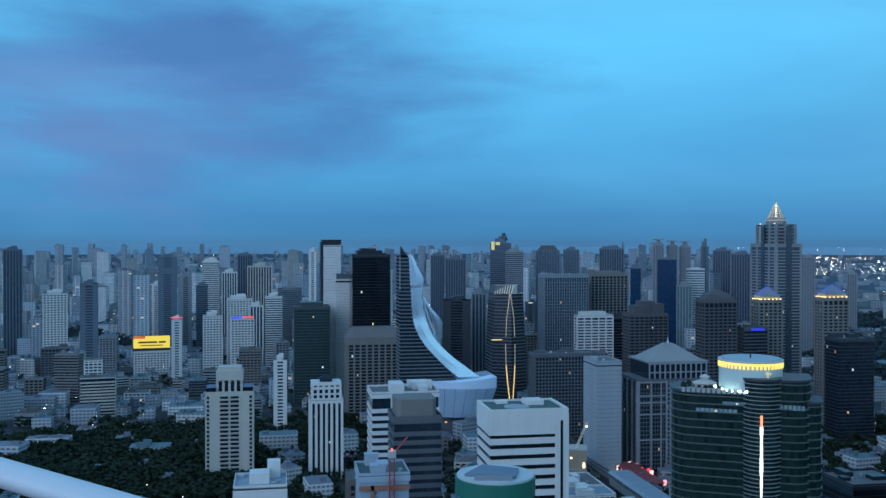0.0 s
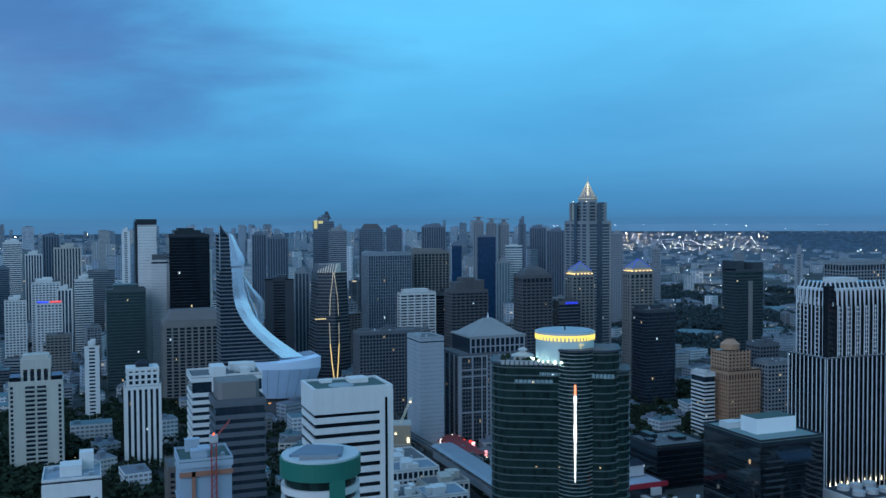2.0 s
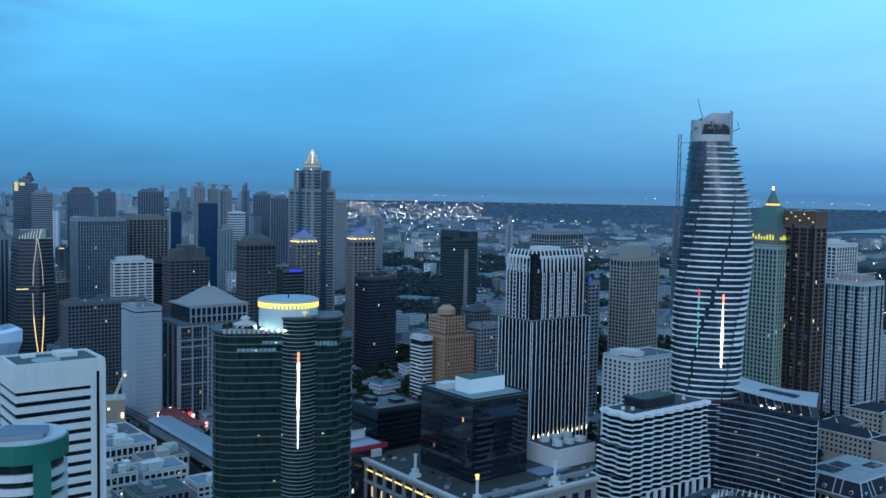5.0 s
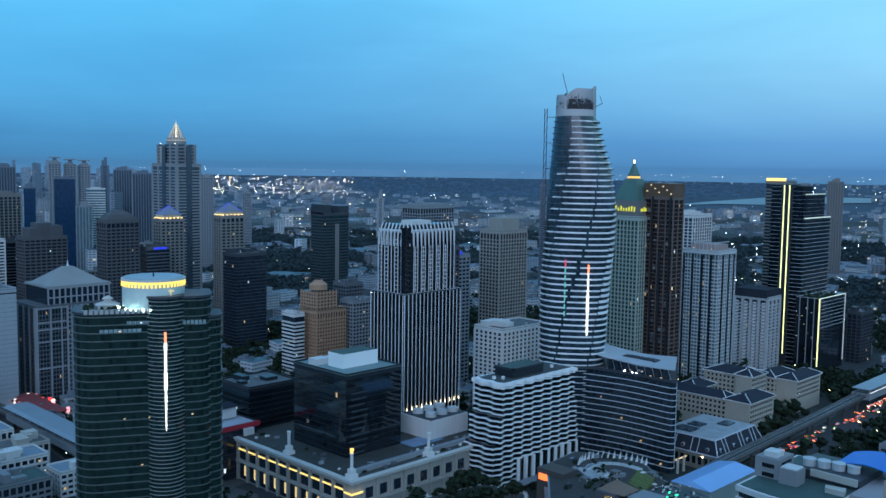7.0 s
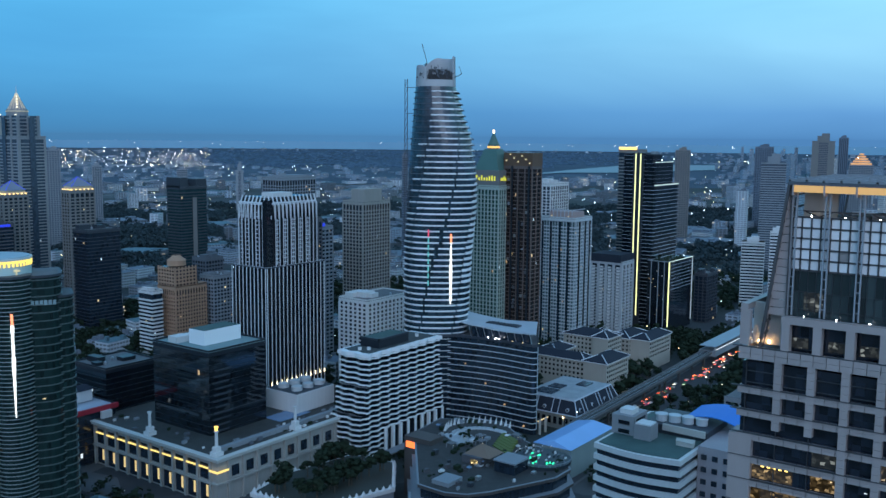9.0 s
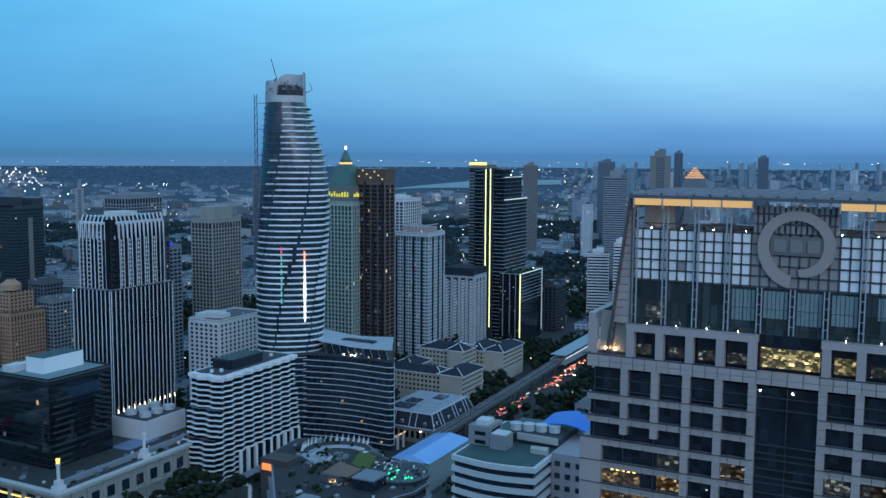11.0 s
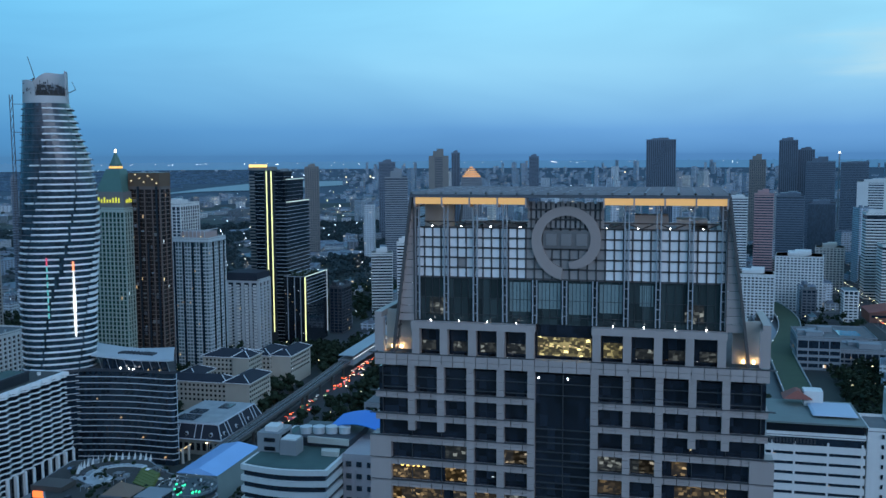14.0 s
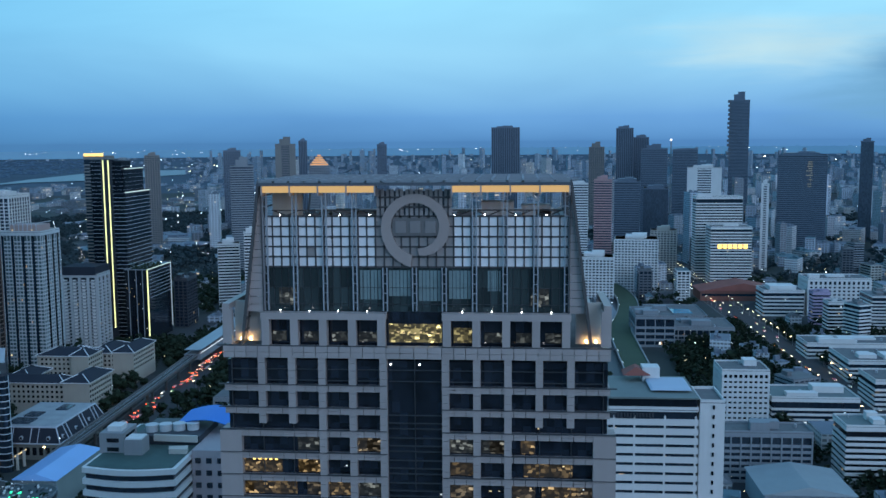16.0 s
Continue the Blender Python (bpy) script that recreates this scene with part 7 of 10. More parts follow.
def round_block():
    b, d = 13.2, 278
    x, y = polar(b, d)
    FOOTPRINTS.append((x - 18, y - 18, x + 18, y + 18))
    root = thing("apartment_tower", "round white apartment tower with a green crown band", "apartment tower", x, y, 0, -b)
    o = ring(11.6, 11.6, 40)
    green = surface("green band", (0.02, 0.16, 0.12), rough=0.4, vary=0.15)
    part("window_wall", Shape().prism(ring(10.6, 10.6, 32), 0, 125).mesh("window_wall", GLASS_GREEN), root)
    band = Shape().prism(o, 0, 1.9).mesh("balcony_band", WHITE)
    for k in range(32):
        part("balcony_band", band, root, (0, 0, 120.4 - 3.7 * k))
    part("green_band", Shape().prism(ring(11.9, 11.9, 40), 125, 130.2).mesh("green_band", green), root)
    part("green_shaft", Shape().box(2.5, -11.9, 60, 7.0, -6, 125).mesh("green_shaft", green), root)
    part("roof_ring", Shape().prism(ring(11.4, 11.4, 36), 130.2, 130.8).mesh("roof_ring", surface("pale roof ring", (0.5, 0.56, 0.58))), root)
    part("roof_house", Shape().prism([(-9, -4), (6, -6), (7, 4), (-4, 8)], 130.8, 131.6).mesh("roof_house", surface("slate blue roof", (0.17, 0.22, 0.28))), root)
    part("roof_house", Shape().box(-6, -8.4, 130.8, 5, -6.4, 131.8).mesh("roof_house", GREY), root)
    return root


round_block()


def hospital_round():
    b = 66.0
    root = thing("hospital_block", "white block with curved balconies and a blue roof canopy", "hospital", 272, 118, 2.4)
    FOOTPRINTS.append((262, 80, 345, 160))
    curve = [(-2.5 * math.sin(math.pi * i / 12), 18 - 30 * i / 12) for i in range(13)]
    plan = curve + [(45, -12), (45, 18)]
    part("window_wall", Shape().prism(grow(plan, -0.9), -2.4, 97).mesh("window_wall", GLASS_DARK), root)
    band = Shape().prism(plan, 0, 1.75).mesh("balcony_band", WHITE)
    for k in range(26):
        part("balcony_band", band, root, (0, 0, 96 - 3.7 * k))
    part("green_deck", Shape().prism(grow(plan, -1.2), 97.7, 98).mesh("green_deck", GREEN_ROOF), root)
    part("stair_tower", Shape().box(13, 10, 0, 24, 18, 104.5).box(11, 3, 97, 17, 9, 103).mesh("stair_tower", surface("pale grey wall", (0.32, 0.32, 0.33), streak=0.4)), root)
    for k in range(3):
        part("slot_window", Shape().box(12.8, 11.5, 95.5 + 3.0 * k, 13.1, 15.5, 96.8 + 3.0 * k).mesh("slot_window", GLASS_BLACK), root)
        part("slot_window", Shape().box(15, 9.8, 98.5 + 2.0 * k, 22, 10.1, 99.3 + 2.0 * k).mesh("slot_window", GLASS_BLACK), root)
    part("roof_house", Shape().box(15, 11.5, 104.5, 20, 16, 106.2).mesh("roof_house", WHITE), root)
    part("roof_hatch", Shape().box(11.4, 3.4, 103, 16.6, 8.6, 103.4).mesh("roof_hatch", WHITE), root)
    part("arc_wall", Shape().prism([(20, -12), (20.8, -12), (21.5, 3), (20.7, 3)], 99.6, 101.8).prism([(13, -11), (17, -10), (16, -4), (13, -5)], 98, 99.6).mesh("arc_wall", surface("cream wall", (0.5, 0.47, 0.42))), root)
    for i in range(4):
        part("water_tank", Shape().prism(ring(2.0, 2.0, 14, 27 + 1.0 * i, 6 - 4.4 * i), 101, 103).prism(ring(2.2, 2.2, 14, 27 + 1.0 * i, 6 - 4.4 * i), 103, 103.4).mesh("water_tank", surface("pale tank", (0.55, 0.57, 0.58))), root)
    part("tank_base", Shape().box(22, -12, 98, 42, 10, 101).mesh("tank_base", DARKGREY), root)
    # pink-grey rear block and the blue canopy
    part("rear_block", Shape().box(14, -24, -2.4, 45, -12.2, 99).mesh("rear_block", surface("pinkish render", (0.40, 0.36, 0.37), streak=0.3)), root)
    for k in range(24):
        for v in (-22.5, -18.8, -15.2):
            part("window", Shape().box(13.7, v, 0.5 + 4.1 * k, 14.1, v + 1.8, 2.2 + 4.1 * k).mesh("window", GLASS_DARK), root)
    c = Shape()
    n = 12
    for i in range(n + 1):
        t = i / n
        yy = -23 + 22 * t
        zz = 101 + 3.2 * math.sin(math.pi * t) * 0.8 + 1.5 * t
        c.v += [(30, yy, zz), (46, yy, zz + 0.6), (30, yy, zz - 0.25), (46, yy, zz + 0.35)]
    for i in range(n):
        k = 4 * i
        c.f += [(k, k + 4, k + 5, k + 1), (k + 2, k + 3, k + 7, k + 6), (k, k + 2, k + 6, k + 4), (k + 1, k + 5, k + 7, k + 3)]
    c.f += [(0, 1, 3, 2), (4 * n, 4 * n + 2, 4 * n + 3, 4 * n + 1)]
    c.m = [0] * len(c.f)
    part("blue_canopy", c.mesh("blue_canopy", surface("bright blue sheet", (0.01, 0.17, 0.60), rough=0.45, vary=0.1), smooth=False), root)
    for yy in (-21, -3):
        for xx in (31, 45):
            part("canopy_post", Shape().prism(ring(0.3, 0.3, 8, xx, yy), 96, 101.2).mesh("canopy_post", METAL), root)
    return root


hospital_round()
t = tower("hospital_block", "white hospital block with ribbon windows and an open roof deck", 359, -69, 392, -34, 96, WHITE, GLASS_DARK, step=3.75, band=2.5, clutter=0, lit=8, top=0.5)
for k in range(25):
    for i in (0, 3, 6, 8):
        part("window_post", Shape().box(-16.45, -16.8 + 3.9 * i, 2.4 + 3.75 * k, -15.9, -16.1 + 3.9 * i, 3.8 + 3.75 * k).mesh("window_post", WHITE), t) if k > 12 else None
part("open_storey", Shape().box(-16, -17, 96, 16, 17, 100.5).mesh("open_storey", GLASS_BLACK), t)
part("deck", Shape().box(-16.6, -17.6, 100.5, 16.6, 17.6, 101.2).mesh("deck", surface("green grey deck", (0.18, 0.22, 0.21), vary=0.4)), t)
part("white_sheet_roof", Shape().prism([(-10, -16), (10, -16), (10, 0), (-10, 0)], 102.2, 102.6, top=[(-9.5, -15.5), (9.5, -15.5), (9.5, -1), (-9.5, -1)]).mesh("white_sheet_roof", surface("pale blue white sheet", (0.40, 0.48, 0.58), vary=0.08)), t)
part("roof_house", Shape().box(8, -6, 101, 15, 1, 107).mesh("roof_house", WHITE), t)
part("roof_house", Shape().prism([(6, -2), (16, -2), (16, 9), (6, 9)], 104, 107, top=[(8, 3), (14, 3), (14, 4), (8, 4)]).mesh("roof_house", RED_TILE), t)
for i in range(14):  # unreadable sign as plain bars
    part("sign_bar", Shape().box(-17.0, 15.2 - 1.2 * i, 93.2, -16.7, 16.0 - 1.2 * i, 95.0).mesh("sign_bar", DARKGREY), t)
tower("hospital_block", "", 359.5, -79, 380, -69.6, 99, WHITE, GLASS_DARK, step=3.75, band=0.0, bay=9, pier=8.4, clutter=0, lit=0, root=t)
for k in range(26):
    part("small_window", Shape().box(-16.6, -23.6, 3 + 3.75 * k, -16.2, -22.8, 4.5 + 3.75 * k).mesh("small_window", GLASS_BLACK), t)
tower("hospital_block", "white block with rows of paired dark windows", 640, -170, 668, -138, 43, WHITE, GLASS_BLACK, step=3.6, band=2.2, bay=3.6, pier=1.3, clutter=1)
tower("apartment_block", "grey flats with long access balconies", 543, -170, 562, -117, 30, GREY, GLASS_DARK, step=3.6, band=1.7, bay=6, pier=0.8, clutter=2, lit=6)


def gable_hall(x0, y0, x1, y1, eave, ridge, wall, roof, label):
    FOOTPRINTS.append((x0 - 4, y0 - 4, x1 + 4, y1 + 4))
    root = thing("hall", label, "hall", (x0 + x1) / 2, (y0 + y1) / 2)
    w, d = (x1 - x0) / 2, (y1 - y0) / 2
    part("wall", Shape().box(-w, -d, 0, w, d, eave).mesh("wall", wall), root)
    part("window_band", Shape().box(-w - 0.1, -d + 2, eave * 0.5, -w + 0.2, d - 2, eave * 0.75).mesh("window_band", GLASS_DARK), root)
    part("sheet_roof", Shape().prism([(-w - 1, -d - 1), (w + 1, -d - 1), (w + 1, d + 1), (-w - 1, d + 1)], eave, ridge, top=[(-w * 0.96, -0.4), (w * 0.96, -0.4), (w * 0.96, 0.4), (-w * 0.96, 0.4)]).mesh("sheet_roof", roof), root)
    return root


PALE_SHEET = surface("pale sheet roofing", (0.27, 0.31, 0.32), vary=0.15, coarse=0.1)
gable_hall(488, -176, 530, -129, 14, 18, surface("pale blue wall", (0.28, 0.33, 0.37)), PALE_SHEET, "large pale hall with a shallow sheet roof")
tower("office_block", "long white banded low office with a grey roof", 656, -236, 690, -176, 20, WHITE, GLASS_DARK, step=3.8, band=1.7, clutter=2, roof=surface("dark grey green roof", (0.14, 0.18, 0.18)))
tower("office_block", "white low office with an outside stair", 548, -225, 572, -190, 33, WHITE, GLASS_BLACK, step=3.6, band=1.9, clutter=2, roof=surface("dark grey green roof", (0.14, 0.18, 0.18)))
tower("office_block", "pale long low block with a cluttered roof", 865, -345, 900, -262, 14, WHITE, GLASS_DARK, step=3.6, band=1.9, clutter=4)
tower("office_block", "pale low block beside the avenue", 780, -330, 830, -270, 18, WHITE, GLASS_DARK, step=3.6, band=1.8, clutter=4)
tower("office_block", "pale low office wing with ribbon windows", 700, -320, 735, -262, 22, WHITE, GLASS_DARK, step=3.6, band=1.8, clutter=3)
tower("university_block", "white university building with a shallow pyramid roof", 1078, -322, 1112, -276, 29, WHITE, GLASS_DARK, step=4.2, band=2.0, bay=0, clutter=1, crown=5)
tower("university_block", "broad white building with square windows", 1082, -396, 1120, -326, 42, WHITE, GLASS_DARK, step=4.2, band=2.2, bay=5.5, pier=2.4, clutter=2)
tower("apartment_block", "white banded block with dark ribbon windows", 985, -336, 1003, -318, 32, WHITE, GLASS_BLACK, step=3.6, band=1.6, clutter=1)
t = tower("apartment_block", "round violet and white banded block", 1029, -334, 1045, -316, 35, surface("violet white bands", (0.42, 0.34, 0.48)), GLASS_DARK, step=3.6, band=1.9)
t = tower("office_tower", "tall white block with a golden lit storey", 1310, -318, 1345, -262, 80, WHITE, GLASS_DARK, step=4, band=2, clutter=1, lit=4)
for i in range(6):
    part("lit_storey", Shape().box(-17.9, -22 + 7.0 * i, 51, -17.3, -16.6 + 7.0 * i, 57).mesh("lit_storey", GOLD_LIGHT), t)
tower("office_tower", "white banded tower with a pinkish top", 1370, -318, 1400, -252, 118, WHITE, GLASS_DARK, step=4, band=2, clutter=1)
gable_hall(1180, -330, 1230, -225, 12, 22, surface("red brown walls", (0.20, 0.09, 0.07)), RED_TILE, "long red-roofed hall among trees")
tower("clubhouse", "grey clubhouse with lit rows", 940, -214, 990, -152, 13, GREY, GLASS_DARK, step=4, band=1.6, bay=6, clutter=3, lit=14)
tower("clubhouse", "pale concrete sports building", 908, -150, 960, -112, 30, GREY, GLASS_DARK, step=6, band=2.4, bay=9, clutter=4)
part("pool", Shape().box(1046, -192, 8, 1075, -146, 8.4).mesh("pool", surface("pool water", (0.05, 0.28, 0.40), rough=0.1)), thing("swimming_pool", "turquoise swimming pool on a raised deck", "swimming pool", 0, 0))
tower("clubhouse", "flat-roofed pool deck building", 1030, -205, 1100, -143, 8, GREY, GLASS_DARK, step=4, band=1.6, clutter=0)


def grandstand():
    root = thing("grandstand", "long curved grandstand with a green planted roof", "grandstand", 0, 0)
    s, r = Shape(), Shape()
    n = 24
    line = []
    for i in range(n + 1):
        t = i / n
        x = 745 + 575 * t
        y = -98 - 6 * t + (26 * math.sin(math.pi * max(0, t - 0.35) / 0.65) * -1 if t > 0.35 else 0)
        line.append((x, y))
    for q, lo, hi, z0, z1 in ((s, -11, 11, 9, 10.5), (r, 11, 24, 0, 6)):
        for x, y in line:
            q.v += [(x, y + lo, z0), (x, y + hi, z0), (x, y + hi, z1), (x, y + lo, z1)]
        for i in range(n):
            k = 4 * i
            q.f += [(k, k + 1, k + 5, k + 4), (k + 1, k + 2, k + 6, k + 5), (k + 2, k + 3, k + 7, k + 6), (k + 3, k, k + 4, k + 7)]
        q.f += [(0, 3, 2, 1), (4 * n, 4 * n + 1, 4 * n + 2, 4 * n + 3)]
        q.m = [0] * len(q.f)
    part("planted_roof", s.mesh("planted_roof", surface("green roof lawn", (0.030, 0.058, 0.026), vary=0.3, coarse=0.05)), root)
    part("track", r.mesh("track", DARKGREY), root)
    e = Shape()
    for (x0, y0), (x1, y1) in zip(line, line[1:]):
        e.prism([(x0, y0 + 11), (x1, y1 + 11), (x1, y1 + 12), (x0, y0 + 12)], 10, 11.6)
        e.prism([(x0, y0 - 12), (x1, y1 - 12), (x1, y1 - 11), (x0, y0 - 11)], 10, 11.6)
    part("roof_rim", e.mesh("roof_rim", surface("grey rim", (0.28, 0.29, 0.29))), root)
    part("wall", Shape().box(750, -108, 0, 1310, -90, 9).mesh("wall", GREY), root)
    for i in range(12):
        x, y = line[2 * i]
        part("rim_lamp", Shape().box(x - 0.16, y + 10.4, 11.6, x + 0.16, y + 10.7, 11.9).mesh("rim_lamp", LAMP_WHITE), root)
    FOOTPRINTS.append((740, -135, 1330, -70))
    return root


grandstand()


def terrace_block():
    """Stepped building with roof bars, gardens and a lit sign."""
    root = thing("shopping_block", "stepped grey shopping block with roof bars and orange sign", "shopping centre", 374, 240)
    FOOTPRINTS.append((340, 212, 465, 332))
    wall = surface("dark bronze panels", (0.085, 0.075, 0.07), rough=0.5, streak=0.2)
    base = [(-27, 12), (-22, 1), (-12, -6), (24, -22), (40, -22), (50, -14), (60, 6), (66, 22), (88, 50), (70, 86), (38, 82), (-26, 30)]

    def inside(u, v, edge=4.0):
        q = grow(base, -edge)
        return all((b[0] - a[0]) * (v - a[1]) - (b[1] - a[1]) * (u - a[0]) > 0 for a, b in zip(q[:7] + q[8:], q[1:8] + q[9:] + q[:1]))

    for k, (gr, z0, z1) in enumerate(((2.5, 0, 9), (1.0, 9, 16.5), (0.0, 16.5, 24), (-1.5, 24, 31))):
        part("storey", Shape().prism(grow(base, gr - 1.6), z0, z1).mesh("storey", GLASS_DARK if k else wall), root)
        part("storey_edge", Shape().prism(grow(base, gr), z1 - 1.5, z1).mesh("storey_edge", wall), root)
        part("storey_rail", Shape().prism(grow(base, gr + 0.15), z1, z1 + 0.25).mesh("storey_rail", GREY), root)
    part("roof", Shape().prism(grow(base, -2.4), 31.26, 31.4).mesh("roof", surface("dark decking", (0.055, 0.052, 0.05), vary=0.6, coarse=0.3)), root)
    part("sign_tower", Shape().box(24, 58, 0, 36, 76, 34).mesh("sign_tower", wall), root)
    part("sign_tower", Shape().box(-20, 14, 31, -8, 24, 33.5).mesh("sign_tower", GREY), root)
    for v0, v1, z0, z1, m in ((62.0, 74.5, 27.8, 31.2, 0), (60.0, 66.5, 25.2, 27.4, 1)):
        part("lit_sign", Shape().box(23.4, v0, z0, 24.0, v1, z1).mesh("lit_sign", (glowing("orange screen", (1.0, 0.20, 0.05), 1.6), glowing("white screen", (1.0, 0.80, 0.7), 1.5))[m]), root)
    part("white_panel", Shape().prism([(-29, 30), (-20, 37), (-20.6, 37.8), (-29.6, 30.8)], 8, 24).mesh("white_panel", surface("grey white panel", (0.4, 0.43, 0.46))), root)
    part("glowing_room", Shape().box(14, 18, 31.4, 26, 30, 35.5).mesh("glowing_room", BROWN), root)
    part("room_light", Shape().box(13.6, 20, 32, 13.9, 24, 34.2).mesh("room_light", room_glow("yellow room", (1.0, 0.75, 0.3), 4.0)), root)
    part("room_light", Shape().box(-3.0, 9.0, 24.5, -2.6, 12, 30).mesh("room_light", glowing("white doorway", (1.0, 1.0, 0.95), 1.6)), root)
    part("tent_roof", Shape().cone([(16, 14), (30, 14), (30, 30), (16, 30)], 35.5, (24, 24, 40)).mesh("tent_roof", surface("brown canvas", (0.22, 0.15, 0.11))), root)
    rnd = random.Random(12)
    for i in range(16):
        a = math.pi * (-0.1 + 0.75 * i / 15)
        x0, y0 = 54 + 15 * math.cos(a), 44 + 17 * math.sin(a)
        part("pale_seating", Shape().prism(ring(2.0, 2.0, 10, x0, y0), 31.4, 32.1).mesh("pale_seating", surface("pale seating", (0.55, 0.58, 0.6))), root)
        part("white_fin", Shape().cone(ring(1.1, 0.8, 6, 60 + 20 * math.cos(a), 48 + 22 * math.sin(a)), 31.4, (61 + 20 * math.cos(a), 48 + 22 * math.sin(a), 35.5)).mesh("white_fin", WHITE), root)
    part("pale_deck", Shape().prism([(34, 46), (48, 42), (58, 60), (44, 64)], 31.4, 31.8).mesh("pale_deck", surface("pale paving", (0.40, 0.42, 0.44), vary=0.3, coarse=0.4)), root)
    for i in range(26):
        u, v = rnd.uniform(-18, 78), rnd.uniform(-14, 76)
        if not inside(u, v, 5.0) or (u - 41) ** 2 + (v + 3) ** 2 < 260:
            continue
        if i % 3:
            part("parasol", Shape().cone(ring(1.5, 1.5, 8, u, v), 33.6, (u, v, 34.6)).prism(ring(0.08, 0.08, 6, u, v), 31.4, 34.0).mesh("parasol", rnd.choice((WHITE, CREAM, surface("blue canvas", (0.16, 0.24, 0.34))))), root)
        else:
            q = Shape()
            for k in range(6):
                q.box(u + 0.8 * k, v, 34.0, u + 0.8 * k + 0.15, v + 4.5, 34.2)
            for a, b in ((0, 0), (4, 0), (0, 4.3), (4, 4.3)):
                q.box(u + a, v + b, 31.4, u + a + 0.2, v + b + 0.2, 34.0)
            part("pergola", q.mesh("pergola", GREY), root)
        part("roof_lamp", Shape().prism(ring(0.14, 0.14, 6, u + 2, v + 1), 32.4, 32.7).mesh("roof_lamp", rnd.choice((LAMP, LAMP_WHITE, WARM))), root)
    for i in range(9):
        k, v = i % 3, 4 + 3.0 * i
        part("lit_room", Shape().box(-19 + 1.2 * (i % 2), v - 6, 18 + 7 * (k == 2), -15.5, v - 3, 21 + 7 * (k == 2)).mesh("lit_room", room_glow("shop room", (1.0, 0.8, 0.5), 0.9) if i == 0 else bpy.data.materials["shop room"]), root)
    for i in range(120):
        u, v = rnd.uniform(-24, 84), rnd.uniform(-20, 82)
        if not inside(u, v):
            continue
        s = rnd.uniform(0.5, 2.4)
        m = rnd.choice((GREY, DARKGREY, WHITE, LEAF, LEAF, LEAF, BROWN, METAL))
        part("roof_kiosk", Shape().box(u, v, 31.4, u + s * 1.5, v + s, 31.4 + rnd.uniform(0.5, 2.6)).mesh("roof_kiosk", m), root)
    # round roof bar with lit tables
    part("bar_deck", Shape().prism(ring(15, 15, 32, 41, -3), 31.4, 33.0).mesh("bar_deck", surface("blue black deck", (0.03, 0.04, 0.05), rough=0.4)), root)
    s = Shape()
    for i in range(32):
        a, b = 2 * math.pi * i / 32, 2 * math.pi * (i + 1) / 32
        s.beam((41 + 15 * math.cos(a), -3 + 15 * math.sin(a), 34.3), (41 + 15 * math.cos(b), -3 + 15 * math.sin(b), 34.3), 0.25)
        s.beam((41 + 15 * math.cos(a), -3 + 15 * math.sin(a), 33), (41 + 15 * math.cos(a), -3 + 15 * math.sin(a), 34.3), 0.2)
    part("bar_rail", s.mesh("bar_rail", GREY), root)
    for i in range(46):
        a, r = rnd.uniform(0, 6.28), 12.5 * math.sqrt(rnd.random())
        u, v = 41 + r * math.cos(a), -3 + r * math.sin(a)
        part("table", Shape().box(u - 0.7, v - 0.3, 33.0, u + 0.7, v + 0.3, 33.8).mesh("table", GREEN_LIGHT if rnd.random() < 0.4 and u < 44 else rnd.choice((GREY, WHITE, DARKGREY, DARKGREY))), root)
    for i in range(9):
        a = 0.2 + 0.34 * i
        part("bar_lamp", Shape().prism(ring(0.2, 0.2, 8, 41 + 14 * math.cos(a), -3 + 14 * math.sin(a)), 35, 35.3).mesh("bar_lamp", COOL), root)
    for i in range(6):
        part("lawn_step", Shape().prism([(38 + 3.2 * i, 17 + 1.2 * i), (41 + 3.2 * i, 16 + 1.2 * i), (48 + 3.2 * i, 30 + i), (45 + 3.2 * i, 31 + i)], 31.4, 32.0 + 0.25 * i).mesh("lawn_step", surface("yellow green lawn", (0.12, 0.15, 0.04))), root)
    part("box_house", Shape().box(13, -3, 31.4, 26, 9, 37).mesh("box_house", GLASS_DARK), root)
    part("box_house", Shape().box(12.4, -3.6, 37, 26.6, 9.6, 37.7).mesh("box_house", GREY), root)
    return root


terrace_block()


FOOTPRINTS.append((228, 724, 252, 748))


def garden_roof():
    root = thing("shopping_block", "low block with a planted roof and a scalloped white edge", "shopping centre", 330, 315)
    FOOTPRINTS.append((300, 295, 400, 362))
    o = [(-8, 0), (40, -14), (70, 10), (66, 38), (20, 46), (-10, 40)]
    part("body", Shape().prism(o, 0, 15).mesh("body", GREY), root)
    part("white_edge", Shape().prism(grow(o, 0.8), 13.5, 15.6).mesh("white_edge", WHITE), root)
    part("roof", Shape().prism(grow(o, -1), 15.6, 15.8).mesh("roof", surface("dark roof soil", (0.05, 0.055, 0.045))), root)
    for a, c in zip(o, o[1:] + o[:1]):
        n = int(Vector((c[0] - a[0], c[1] - a[1])).length / 4)
        for i in range(n):
            u, v = a[0] + (c[0] - a[0]) * (i + 0.5) / n, a[1] + (c[1] - a[1]) * (i + 0.5) / n
            part("scallop", Shape().cone(ring(1.3, 1.3, 8, u, v), 15.6, (u, v, 18.0)).mesh("scallop", WHITE), root)
    return root


garden_roof()


